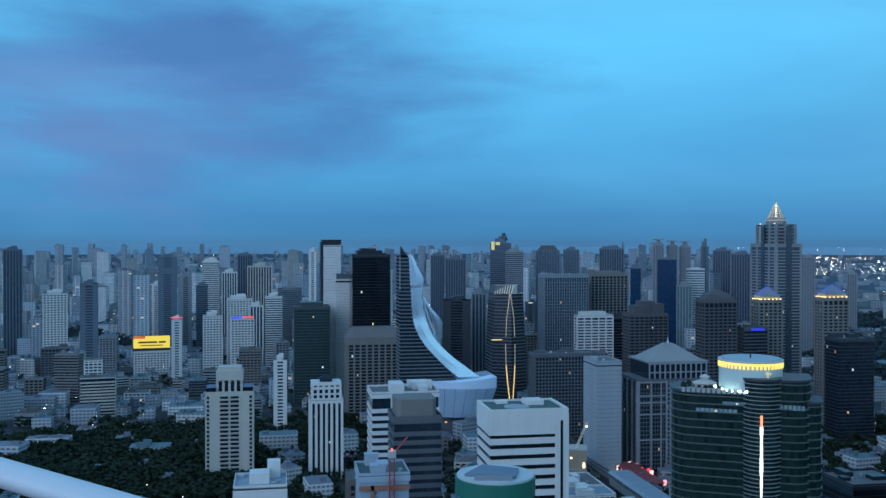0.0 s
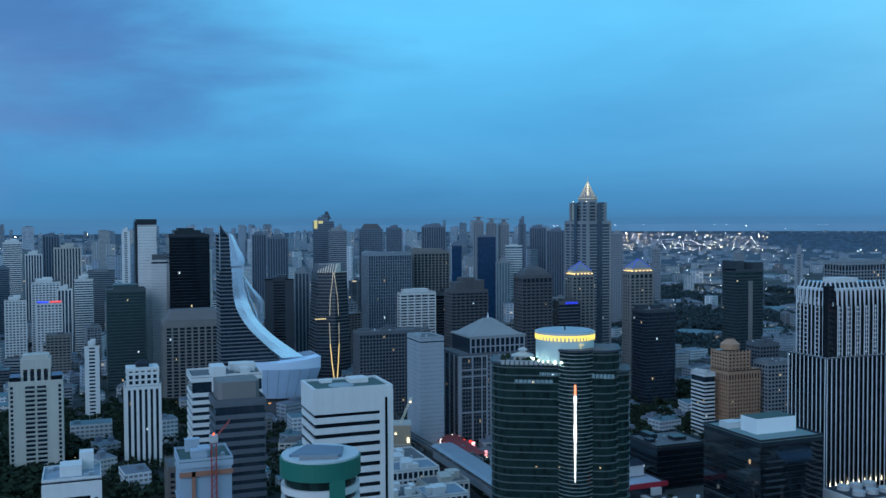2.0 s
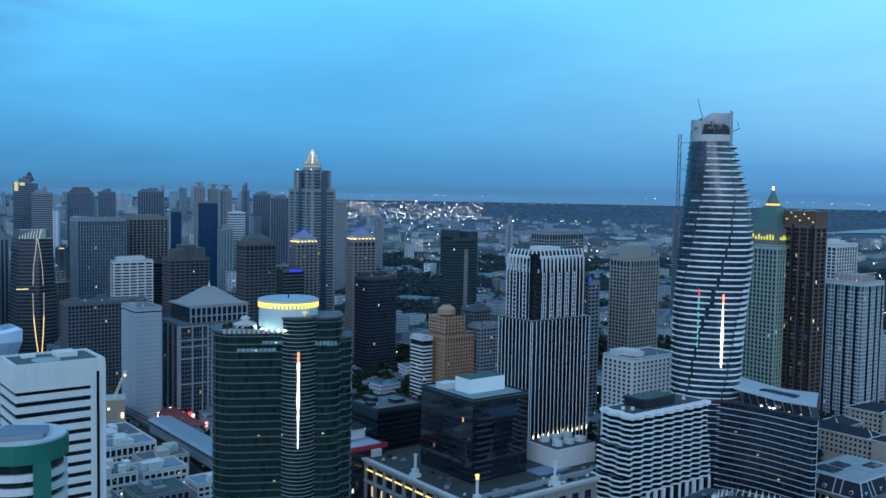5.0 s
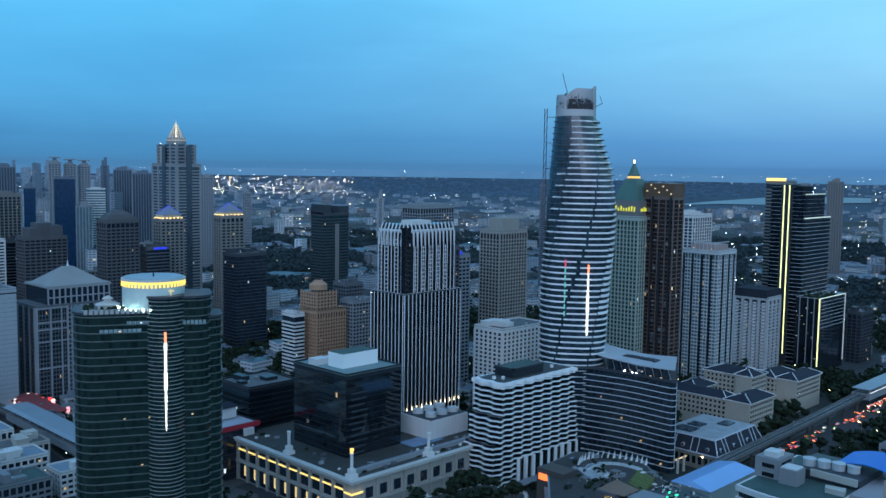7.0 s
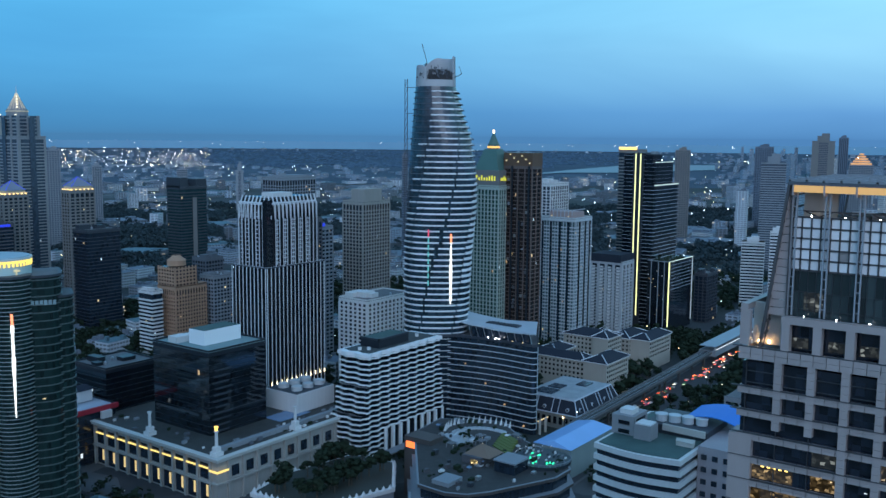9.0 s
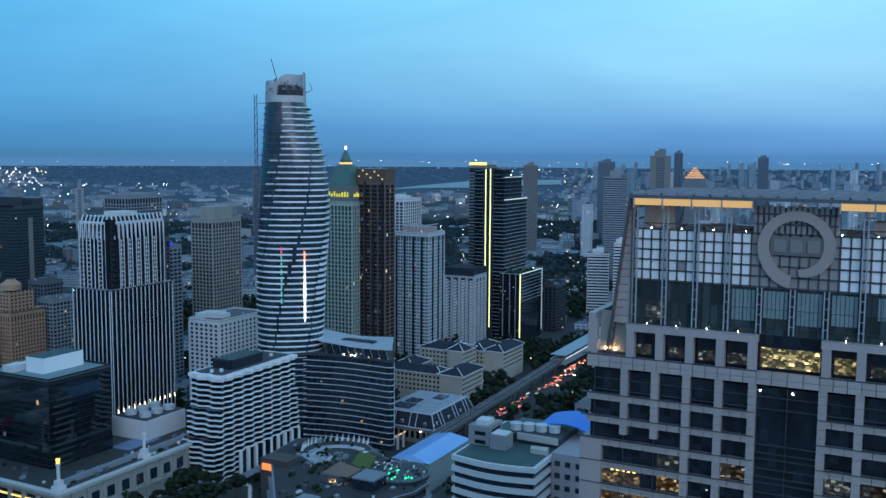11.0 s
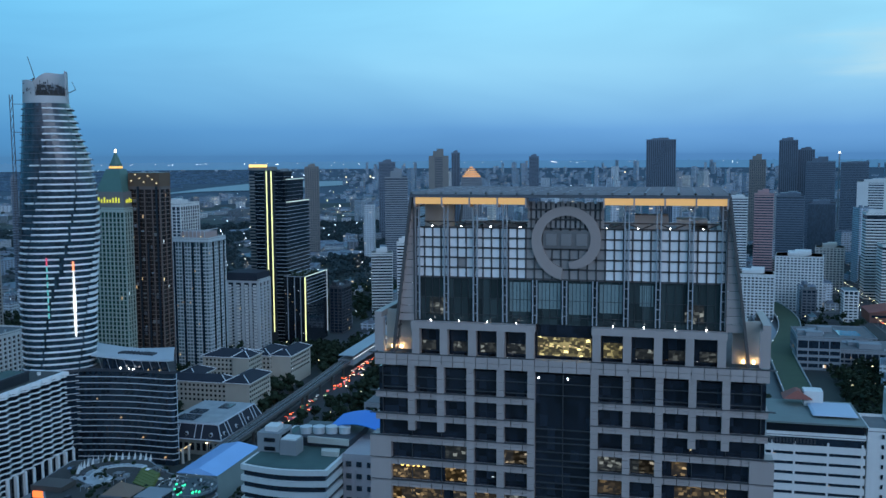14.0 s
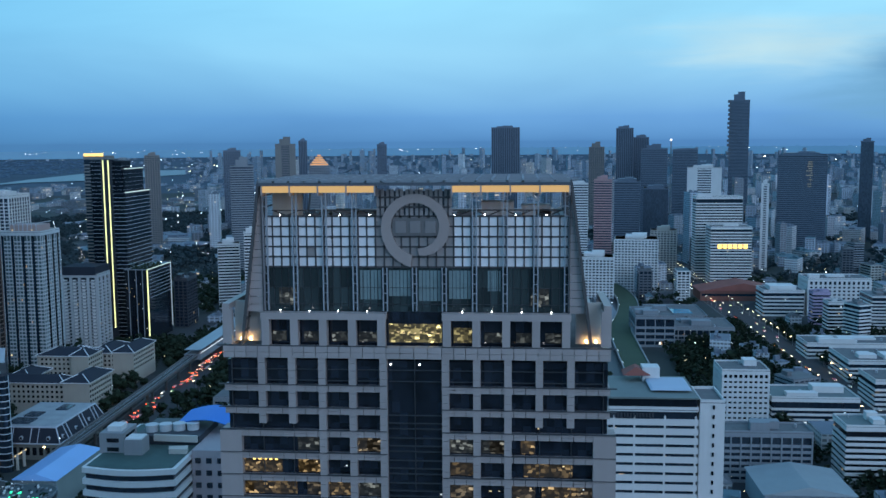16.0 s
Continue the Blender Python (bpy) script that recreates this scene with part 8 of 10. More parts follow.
def tile_roof(root, x0, y0, x1, y1, z, rise=4.0, over=1.2):
    w, d = x1 - x0, y1 - y0
    k = min(w, d) * 0.42
    o = [(x0 - over, y0 - over), (x1 + over, y0 - over), (x1 + over, y1 + over), (x0 - over, y1 + over)]
    part("tiled_roof", Shape().prism(o, z, z + rise, top=[(x0 + k, y0 + k), (x1 - k, y0 + k), (x1 - k, y1 - k), (x0 + k, y1 - k)]).mesh("tiled_roof", SLATE), root)
    rim = surface("pale ridge tiles", (0.8, 0.82, 0.84))
    s = Shape()
    for a, b in zip(o, [(x0 + k, y0 + k), (x1 - k, y0 + k), (x1 - k, y1 - k), (x0 + k, y1 - k)]):
        s.beam((*a, z + 0.1), (*b, z + rise + 0.1), 0.5)
    s.box(x0 - over, y0 - over, z - 0.5, x1 + over, y1 + over, z)
    part("ridge", s.mesh("ridge", rim), root)


def palace_hotel():
    root = thing("hotel_block", "cream low-rise hotel wings with dark blue tiled roofs and pale ridges", "hotel", 640, 310)
    FOOTPRINTS.append((625, 300, 800, 400))
    cream = surface("cream hotel walls", (0.44, 0.40, 0.34), streak=0.3)
    for x0, y0, x1, y1, h, blank in ((0, 20, 16, 74, 28, 0), (-2.5, 0, 36, 20, 29, 1), (16, 54, 46, 74, 27, 0), (64, 32, 90, 74, 33, 0), (60, 30, 78, 44, 34, 1), (102, 30, 140, 50, 27, 0), (104, 12, 150, 30, 27, 1), (90, 46, 104, 60, 30, 0)):
        part("wall", Shape().box(x0, y0, 0, x1, y1, h).mesh("wall", cream), root)
        part("eave_band", Shape().box(x0 - 0.5, y0 - 0.5, h - 1.0, x1 + 0.5, y1 + 0.5, h - 0.3).mesh("eave_band", CREAM), root)
        tile_roof(root, x0, y0, x1, y1, h, 4.2)
        rows = Shape()
        for k in range(4):
            z = h - 4.0 - 3.7 * k
            for i in range(0 if blank else int((y1 - y0) / 3.6)):
                rows.box(x0 - 0.17, y0 + 1.2 + 3.6 * i, z, x0 + 0.13, y0 + 2.8 + 3.6 * i, z + 1.7)
            for i in range(int((x1 - x0) / 3.6)):
                rows.box(x0 + 1.2 + 3.6 * i, y0 - 0.17, z, x0 + 2.8 + 3.6 * i, y0 + 0.13, z + 1.7)
        part("window_rows", rows.mesh("window_rows", GLASS_BLACK), root)["kind"] = "stuff"
    return root


palace_hotel()


def mansard_block():
    root = thing("shopping_block", "low block with a dark blue pale-ribbed mansard roof", "shopping centre", 556, 292)
    FOOTPRINTS.append((540, 285, 625, 345))
    part("wall", Shape().box(0, 0, 0, 62, 46, 10.5).mesh("wall", surface("grey green stone", (0.22, 0.23, 0.21), streak=0.3)), root)
    for i in range(10):
        part("window", Shape().box(-0.2, 2 + 4.4 * i, 3, 0.2, 4.6 + 4.4 * i, 8).mesh("window", GLASS_BLACK), root)
        part("window", Shape().box(2.5 + 6 * i, -0.2, 3, 5.5 + 6 * i, 0.2, 8).mesh("window", GLASS_BLACK), root)
    part("mansard", Shape().prism([(-1, -1), (63, -1), (63, 47), (-1, 47)], 11, 20, top=[(3.2, 3.2), (58.8, 3.2), (58.8, 42.8), (3.2, 42.8)]).mesh("mansard", SLATE), root)
    part("flat_roof", Shape().box(3.4, 3.4, 20, 58.6, 42.6, 20.8).mesh("flat_roof", surface("pale flat roof", (0.36, 0.40, 0.42), vary=0.4, coarse=0.15)), root)
    for x0, y0, x1, y1 in ((8, 24, 20, 38), (24, 26, 34, 36), (40, 14, 52, 22)):
        part("roof_light", Shape().box(x0, y0, 20.8, x1, y1, 21.6).mesh("roof_light", GLASS_BLUE), root)
    ribs = surface("pale ribs", (0.55, 0.6, 0.66))
    part("eave", Shape().box(-1.5, -1.5, 10.5, 63.5, -0.7, 11.2).box(-1.5, -0.7, 10.5, -0.7, 47, 11.2).mesh("eave", ribs), root)
    part("ridge", Shape().box(3, 3, 20, 59, 3.5, 20.95).box(3, 3.5, 20, 3.5, 43, 20.95).mesh("ridge", ribs), root)
    for a, b in (((-1, -1.1, 11.2), (3.1, 3.0, 20.3)), ((63, -1.1, 11.2), (58.9, 3.0, 20.3)), ((-1.1, 47, 11.2), (3.0, 42.9, 20.3))):
        part("hip_rib", Shape().beam(a, b, 0.55).mesh("hip_rib", ribs), root)
    for i, x in enumerate((11, 15.5, 33, 37.5, 50, 54.5)):
        part("roof_rib", Shape().beam((x, -1.1, 11.2), (x, 3.0, 20.3), 0.4).mesh("roof_rib", ribs), root)
    for y in (14, 19, 31):
        part("roof_rib", Shape().beam((-1.1, y, 11.2), (3.0, y, 20.3), 0.4).mesh("roof_rib", ribs), root)
    for x, y, s in ((6, 0, 0), (24, 0, 0), (43, 0, 0), (0, 7, 1), (0, 25, 1), (0, 38, 1)):
        q = Shape()
        o = [(1.3 * math.cos(a), 1.3 * math.sin(a)) for a in [2 * math.pi * j / 14 for j in range(14)]]
        for e in (-0.4, 2.6):
            q.v += [((x + u, e, 14 + w) if not s else (e, y + u, 14 + w)) for u, w in o]
        q.f = [(j, (j + 1) % 14, 14 + (j + 1) % 14, 14 + j) for j in range(14)] + [tuple(range(14)), tuple(range(27, 13, -1))]
        q.m = [0] * len(q.f)
        part("round_dormer", q.mesh("round_dormer", surface("pale dormer", (0.42, 0.46, 0.50))), root)
        part("dormer_glass", (Shape().box(x - 0.8, -0.6, 13.2, x + 0.8, -0.42, 14.8) if not s else Shape().box(-0.6, y - 0.8, 13.2, -0.42, y + 0.8, 14.8)).mesh("dormer_glass", GLASS_BLACK), root)
    return root


mansard_block()
t = gable_hall(474, 252, 528, 276, 18, 21, surface("grey green sheeting", (0.20, 0.26, 0.26)), surface("blue sheet roof", (0.24, 0.44, 0.74), vary=0.12, rough=0.45), "hall with a bright pale blue sheet roof")

# temple-red night market roofs under the rail line
t = thing("market_hall", "red lit market roofs with pink signs", "market", 286, 742)
part("red_roof", Shape().prism([(-4, -45), (16, -45), (20, 22), (-6, 22)], 8, 11, top=[(2, -40), (10, -40), (12, 18), (0, 18)]).mesh("red_roof", surface("dark red roof", (0.26, 0.05, 0.05))), t)
rnd = random.Random(21)
for i in range(26):
    u, v = rnd.uniform(-8, 16), rnd.uniform(-46, 22)
    part("market_sign", Shape().box(u, v, rnd.uniform(2, 8), u + rnd.uniform(1, 3.5), v + 0.4, rnd.uniform(8.5, 11.5)).mesh("market_sign", glowing(*rnd.choice((("red sign", (1.0, 0.06, 0.06), 1.3), ("pink sign", (1.0, 0.35, 0.40), 1.6), ("white sign", (1.0, 0.85, 0.8), 1.5))))), t)

# ---- streets ----
STREETS = [((430, 262), (1600, 322), 34), ((640, -262), (2100, -214), 30), ((238, 480), (300, 1050), 12), ((-300, 700), (230, 640), 16)]


def street(a, b, w, label):
    a, b = Vector(a), Vector(b)
    d = (b - a).normalized()
    n = Vector((-d.y, d.x)) * w / 2
    s = Shape().prism([tuple(a - n), tuple(b - n), tuple(b + n), tuple(a + n)], 0.02, 0.12)
    tagged(new("road", s.mesh("road", ASPHALT)), label, "road", kind="structure")
    e = Shape()
    m = Vector((-d.y, d.x))
    for off in (-w / 2 - 2.0, w / 2):
        p, q = a + m * off, b + m * off
        e.prism([tuple(p), tuple(q), tuple(q + m * 2), tuple(p + m * 2)], 0.02, 0.3)
    tagged(new("pavement", e.mesh("pavement", surface("worn paving", (0.10, 0.10, 0.10)))), "grey pavement with a kerb along the road", "pavement", kind="structure")


for (a, b, w) in STREETS:
    street(a, b, w, "dark asphalt road between dense blocks")


def viaduct(points, z, w, label, station=None):
    root = thing("railway_viaduct", label, "viaduct", *points[0])
    o = Vector(points[0])
    deck = surface("viaduct concrete", (0.075, 0.075, 0.075), streak=0.3)
    for a, b in zip(points, points[1:]):
        a, b = Vector(a) - o, Vector(b) - o
        d = (b - a).normalized()
        n = Vector((-d.y, d.x))
        q = [tuple(a - n * w / 2), tuple(b - n * w / 2), tuple(b + n * w / 2), tuple(a + n * w / 2)]
        part("deck", Shape().prism(q, z - 1.6, z).mesh("deck", deck), root)
        for off in (-w / 2, w / 2 - 0.4):
            q = [tuple(a + n * off), tuple(b + n * off), tuple(b + n * (off + 0.4)), tuple(a + n * (off + 0.4))]
            part("side_wall", Shape().prism(q, z, z + 1.2).mesh("side_wall", surface("pale side walls", (0.15, 0.15, 0.155))), root)
        for off in (-2.9, -1.5, 1.5, 2.9):
            q = [tuple(a + n * off), tuple(b + n * off), tuple(b + n * (off + 0.15)), tuple(a + n * (off + 0.15))]
            part("rail", Shape().prism(q, z, z + 0.25).mesh("rail", METAL), root)
        k = 0.0
        while k < (b - a).length:
            c = a + d * k
            part("pillar", Shape().prism(ring(1.1, 1.1, 10, c.x, c.y), 0, z - 1.6).box(c.x - 1.5, c.y - 4, z - 2.8, c.x + 1.5, c.y + 4, z - 1.6).mesh("pillar", deck), root)
            k += 32
    return root


viaduct([(380, 271), (557, 283), (696, 287), (860, 294), (1400, 322)], 12.0, 9.0, "concrete elevated railway over the avenue")
viaduct([(262, 520), (268, 610), (262, 700), (250, 1000)], 12.0, 9.0, "concrete elevated railway between the towers")
t = thing("railway_station", "elevated railway station with a long pale roof", "station", 880, 290)
part("platform", Shape().box(-80, -6, 8, 80, 9, 13).mesh("platform", GREY), t)
part("roof", Shape().prism([(-82, -7), (82, -5), (82, 10), (-82, 8)], 17.0, 17.6).mesh("roof", surface("pale station roof", (0.27, 0.32, 0.37), rough=0.4)), t)
part("platform_light", Shape().box(-80, -6.6, 14.0, 80, -6.2, 14.6).mesh("platform_light", glowing("platform light", (0.85, 0.95, 1.0), 0.8)), t)
for i in range(11):
    part("roof_post", Shape().box(-78 + 15 * i, -5, 13, -77.4 + 15 * i, -4.4, 17.1).mesh("roof_post", METAL), t)
t = thing("railway_station", "elevated railway station with a blue-grey roof", "station", 266, 640)
part("platform", Shape().box(-9, -62, 8, 9, 62, 13).mesh("platform", GREY), t)
part("roof", Shape().prism([(-10, -64), (10, -64), (10, 64), (-10, 64)], 17, 18.4, top=[(-7, -64), (7, -64), (7, 64), (-7, 64)]).mesh("roof", surface("pale station roof", (0.27, 0.32, 0.37))), t)
for i in range(9):
    part("roof_post", Shape().box(-7, -60 + 14 * i, 13, -6.4, -59.4 + 14 * i, 17).mesh("roof_post", METAL), t)

# ---- towers in the distance that stand out against the sky ----
PALETTE = [WHITE, WHITE, CREAM, GREY, GREY, BEIGE, MIDGREY]


def far_tower(name, label, bearing, distance, width, h, wall=WHITE, pane=GLASS_DARK, depth=0.0, style="bands", step=3.6, cap=4.0, cap_wall=None):
    """A distant tower: glazed core, joined floor bands or fins, and a roof storey."""
    # beyond 1250 m haze is put into the colours: paler, bluer walls and glass
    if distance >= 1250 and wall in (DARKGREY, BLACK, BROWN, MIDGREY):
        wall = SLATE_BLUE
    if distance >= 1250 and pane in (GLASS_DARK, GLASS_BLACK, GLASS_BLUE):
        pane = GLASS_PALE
    x, y = polar(bearing, distance + width / 2)
    w, d = width * 0.94, depth or width * 0.7
    FOOTPRINTS.append((x - w / 2 - 5, y - d / 2 - 5, x + w / 2 + 5, y + d / 2 + 5))
    root = thing(name, label, name.replace("_", " "), x, y, 0, -bearing)
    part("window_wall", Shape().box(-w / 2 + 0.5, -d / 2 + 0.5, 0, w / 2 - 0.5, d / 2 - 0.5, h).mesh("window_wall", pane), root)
    s = Shape()
    if style in ("bands", "grid"):
        for k in range(int(h / step)):
            s.box(-w / 2, -d / 2, step * k, w / 2, d / 2, step * k + step * 0.48)
    if style in ("fins", "grid"):
        n = max(3, round(w / 4.5))
        for i in range(n + 1):
            u = -w / 2 + w * i / n
            s.box(u - 0.8, -d / 2 - 0.4, 0, u + 0.8, -d / 2 + 1, h)
        for i in range(5):
            v = -d / 2 + d * i / 4
            for e in (-1, 1):
                s.box(e * w / 2 - 0.7, v - 0.7, 0, e * w / 2 + 0.7, v + 0.7, h)
    if style == "slab":
        s.box(-w / 2, -d / 2, 0, -w / 2 + w * 0.30, d / 2, h).box(w / 2 - w * 0.30, -d / 2, 0, w / 2, d / 2, h)
        for k in range(int(h / step)):
            s.box(-w * 0.2, -d / 2 + 0.2, step * k, w * 0.2, d / 2 - 0.2, step * k + step * 0.5)
    s.box(-w / 2 - 0.2, -d / 2 - 0.2, h - 2, w / 2 + 0.2, d / 2 + 0.2, h)
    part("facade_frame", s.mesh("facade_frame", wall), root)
    rnd = random.Random(int(bearing * 100) + int(h))
    r = Shape()
    a = rnd.uniform(0.25, 0.4) * w
    r.box(-a, -d * 0.35, h, a * rnd.uniform(0.3, 1), d * 0.35, h + cap).box(-w * 0.1, -d * 0.2, h, w * 0.25, d * 0.3, h + cap * 1.5)
    part("roof_storey", r.mesh("roof_storey", cap_wall or wall), root)
    return root


AP, OF = "apartment_tower", "office_tower"
WL, GL, BL = "white distant apartment tower", "grey distant office tower", "dark distant office tower"
# east
far_tower(AP, "dark red-brown distant tower", -14.68, 1700, 30, 185, BROWN, style="fins")
far_tower(AP, WL, -12.51, 1500, 35, 121, WHITE, style="grid")
far_tower(AP, BL, -10.71, 1300, 24, 143, DARKGREY, style="slab")
far_tower(AP, "white slim distant tower", -7.05, 1720, 15, 123, WHITE, style="slab")
far_tower(AP, "slim green-grey tower with close balconies", -17.2, 690, 34, 117, GREY, GLASS_TEAL, style="grid")
t = far_tower(OF, "white office block under a golden lit billboard", -7.29, 1450, 53, 36, WHITE, style="grid", cap=1)
part("billboard", Shape().box(-26, -20.5, 40, 26, -19.3, 58).mesh("billboard", glowing("yellow billboard", (1.0, 0.74, 0.10), 0.75)), t)
part("billboard_text", Shape().box(-19, -20.8, 47.5, 8, -20.5, 50).box(-16, -20.8, 43.5, 16, -20.5, 44.8).box(10, -20.8, 47.5, 20, -20.5, 50).mesh("billboard_text", surface("dark sign bars", (0.10, 0.06, 0.02))), t)
part("billboard_corner", Shape().box(-26, -20.9, 54.5, -9, -20.5, 58).mesh("billboard_corner", glowing("red billboard corner", (1.0, 0.16, 0.08), 0.5)), t)
part("billboard_frame", Shape().box(-26.5, -19.3, 36, 26.5, -17, 58.5).mesh("billboard_frame", DARKGREY), t)
far_tower(OF, "dark tower with a lit roof line", -6.38, 1900, 38, 168, DARKGREY, style="slab")
far_tower(AP, "grey stepped distant tower", -6.40, 1600, 32, 148, MIDGREY, style="slab")
far_tower(AP, "grey slim distant tower", -5.37, 1700, 22, 138, GREY, style="slab")
t = far_tower(AP, "white slim tower with a red lit top", -5.88, 1350, 15, 90, WHITE, style="slab")
part("top_light", Shape().box(-8, -6, 92, 8, -5, 93.5).mesh("top_light", glowing("red top light", (1.0, 0.15, 0.2), 0.8)), t)
far_tower(OF, BL, -4.44, 1700, 22, 121, DARKGREY, style="bands")
far_tower(AP, "white banded office tower", -3.93, 1800, 32, 162, WHITE, style="bands")
far_tower(AP, "white apartment tower with square balconies", -3.82, 1350, 27, 95, WHITE, style="grid")
far_tower(AP, GL, -2.85, 1700, 27, 144, WHITE, style="fins")
far_tower(OF, "white and blue office block", -2.26, 1500, 40, 109, WHITE, style="grid")
t = far_tower(OF, "white office block with a red and blue lit roof sign", -2.08, 1350, 33, 89, WHITE, style="grid", cap=1)
part("roof_sign", Shape().box(-15, -11, 90, -1, -10, 92.2).mesh("roof_sign", glowing("blue roof sign", (0.05, 0.1, 1.0), 1.0)), t)
part("roof_sign", Shape().box(1, -11, 90, 15, -10, 92.2).mesh("roof_sign", glowing("red roof sign", (1.0, 0.1, 0.12), 1.0)), t)
far_tower(AP, "brown distant tower with vertical fins", -1.93, 1900, 30, 171, BROWN, style="fins")
far_tower(AP, "pale apartment tower with dark vertical shafts", -1.08, 1600, 42, 157, CREAM, style="fins")
far_tower(AP, WL, -1.27, 1450, 20, 101, WHITE, style="fins")
far_tower(AP, "white rounded apartment tower", -0.25, 1500, 28, 112, WHITE, style="bands")
far_tower(OF, "blue grey office block", 0.70, 1700, 47, 113, GREY, GLASS_BLUE, style="bands")
far_tower(AP, "plain white slab block", 0.13, 1000, 15, 74, WHITE, style="slab")
far_tower(AP, "slim white tower with plain flanks", 2.07, 1600, 13, 182, WHITE, style="slab")
far_tower(OF, GL, 6.39, 1300, 15, 146, GREY)
far_tower(OF, "dark distant tower with an amber lit crown", 9.67, 1800, 27, 172, BROWN, style="fins")
far_tower(OF, GL, 10.77, 1600, 36, 169, MIDGREY, style="fins")
far_tower(OF, "dark office block with a white edge", 10.84, 1180, 38, 124, DARKGREY, GLASS_BLACK, style="slab")
far_tower(AP, GL, 12.2, 1250, 20, 130, GREY, style="fins")
t = far_tower(OF, "dark tower with a stepped top and a lit sign", 13.52, 1700, 41, 196, DARKGREY, GLASS_BLACK, style="bands", cap=8)
part("peak", Shape().prism([(0, -8), (14, -8), (14, 10), (0, 10)], 200, 214, top=[(3, -3), (8, -3), (8, 5), (3, 5)]).mesh("peak", DARKGREY), t)
part("lit_sign", Shape().box(-17, -15, 183, -11, -14.4, 198).box(-9, -15, 192, -1, -14.4, 197).mesh("lit_sign", glowing("pale yellow sign", (1.0, 0.85, 0.35), 0.4)), t)
far_tower(OF, GL, 14.37, 1650, 34, 181, GREY, style="bands")
t = far_tower(AP, "brown tower with a rounded top", 16.39, 1700, 44, 182, BROWN, style="grid", cap=1)
part("vault", Shape().prism([(-19, -13), (19, -13), (19, 13), (-19, 13)], 182, 191, top=[(-12, -9), (12, -9), (12, 9), (-12, 9)]).mesh("vault", BROWN), t)
far_tower(AP, GL, 17.79, 2000, 34, 181, MIDGREY, style="grid")
far_tower(AP, "brown stepped distant tower", 20.21, 1800, 48, 185, BROWN, style="fins")
far_tower(OF, "dark blue glass office tower", 21.62, 1400, 17, 161, DARKGREY, GLASS_DEEP_BLUE, style="none")
for i, (b, h) in enumerate(((22.95, 203), (23.75, 200), (24.5, 199))):
    t = far_tower(AP, "grey apartment tower with a flared roof frame", b, 1620 + 10 * i, 19, h - 8, GREY, style="grid", cap=2)
    part("roof_frame", Shape().box(-9, -7, h - 2, 9, 7, h).box(-3, -3, h - 8, 3, 3, h - 2).mesh("roof_frame", GREY), t)
far_tower(OF, "deep blue glass office tower", 23.45, 1400, 30, 174, DARKGREY, GLASS_DEEP_BLUE, style="none", cap=1)
far_tower(OF, "pale green glass office block", 24.45, 1400, 22, 135, GREY, GLASS_SKY, style="fins")
far_tower(OF, "pale blue office block", 25.1, 1450, 28, 158, WHITE, GLASS_SKY, style="bands", cap=1)
far_tower(AP, "slim dark tower with red top lamps", 25.61, 1700, 15, 190, DARKGREY, style="slab", cap=9)
far_tower(AP, GL, 26.57, 1900, 34, 181, MIDGREY, style="fins")
far_tower(AP, "brown distant apartment tower", 27.70, 1800, 39, 176, BROWN, style="fins")
far_tower(AP, "pale distant tower with square windows", 31.3, 1700, 22, 172, GREY, style="grid")
far_tower(AP, "grey distant tower with square windows", 33.6, 2200, 20, 130, GREY, style="grid")
far_tower(AP, "grey distant tower with square windows", 38.3, 2100, 22, 125, GREY, style="grid")
far_tower(AP, "pale church-like building with a tall gable", 41.6, 2400, 20, 112, GREY, style="slab", cap=14)
far_tower(AP, "slim dark distant tower", 51.5, 1500, 10, 170, DARKGREY, style="bands")
far_tower(AP, "brown grey distant block", 68.12, 1900, 29, 178, BEIGE, style="grid")
# south
far_tower(AP, "grey twin-columned distant tower", 68.22, 2400, 20, 170, GREY, style="grid")
far_tower(AP, "grey distant block with a stepped top", 73.22, 1500, 39, 165, GREY, style="bands", cap=9)
far_tower(AP, "dark distant apartment tower", 72.67, 2200, 40, 184, MIDGREY, style="grid")
far_tower(AP, "white slab block with banded storeys", 73.6, 1100, 16, 98, WHITE, style="bands")
far_tower(AP, "white low-rise block with banded storeys", 72.3, 1150, 28, 80, WHITE, style="bands")
t = far_tower(OF, "tall beige tower with an arched crown", 75.81, 2000, 45, 198, BEIGE, style="slab", cap=10)
far_tower(OF, "slim dark tower with vertical fins", 76.85, 2500, 22, 206, MIDGREY, style="fins")
t = far_tower("temple_hotel", "tiered hotel with a golden lit roof", 77.81, 2100, 48, 150, GREY, style="grid", cap=2)
for i in range(5):
    part("lit_tier", Shape().box(-20 + 4 * i, -16 + 2 * i, 150 + 5 * i, 20 - 4 * i, 16 - 2 * i, 153.2 + 5 * i).mesh("lit_tier", glowing("amber tier light", (1.0, 0.5, 0.2), 0.5)), t)
far_tower(AP, "dark distant tower with square windows", 81.6, 2500, 26, 195, DARKGREY, style="grid")
far_tower(OF, "very tall dark brown tower", 89.12, 2300, 72, 234, BROWN, GLASS_DARK, style="fins", cap=3)
far_tower(OF, "pale beige distant tower with two caps", 94.58, 2200, 36, 186, BEIGE, style="grid", cap=8)
far_tower(AP, "white striped apartment tower", 93.56, 1300, 26, 142, WHITE, GLASS_BLACK, style="bands", cap=2)
far_tower(AP, "pink and white striped tower", 94.99, 1350, 27, 145, surface("pink stripes", (0.45, 0.27, 0.27)), style="bands")
far_tower(OF, "dark distant tower with lit flank", 96.23, 2300, 42, 230, DARKGREY, style="fins")
far_tower(OF, "dark stepped distant tower", 97.19, 2320, 38, 208, DARKGREY, style="fins")
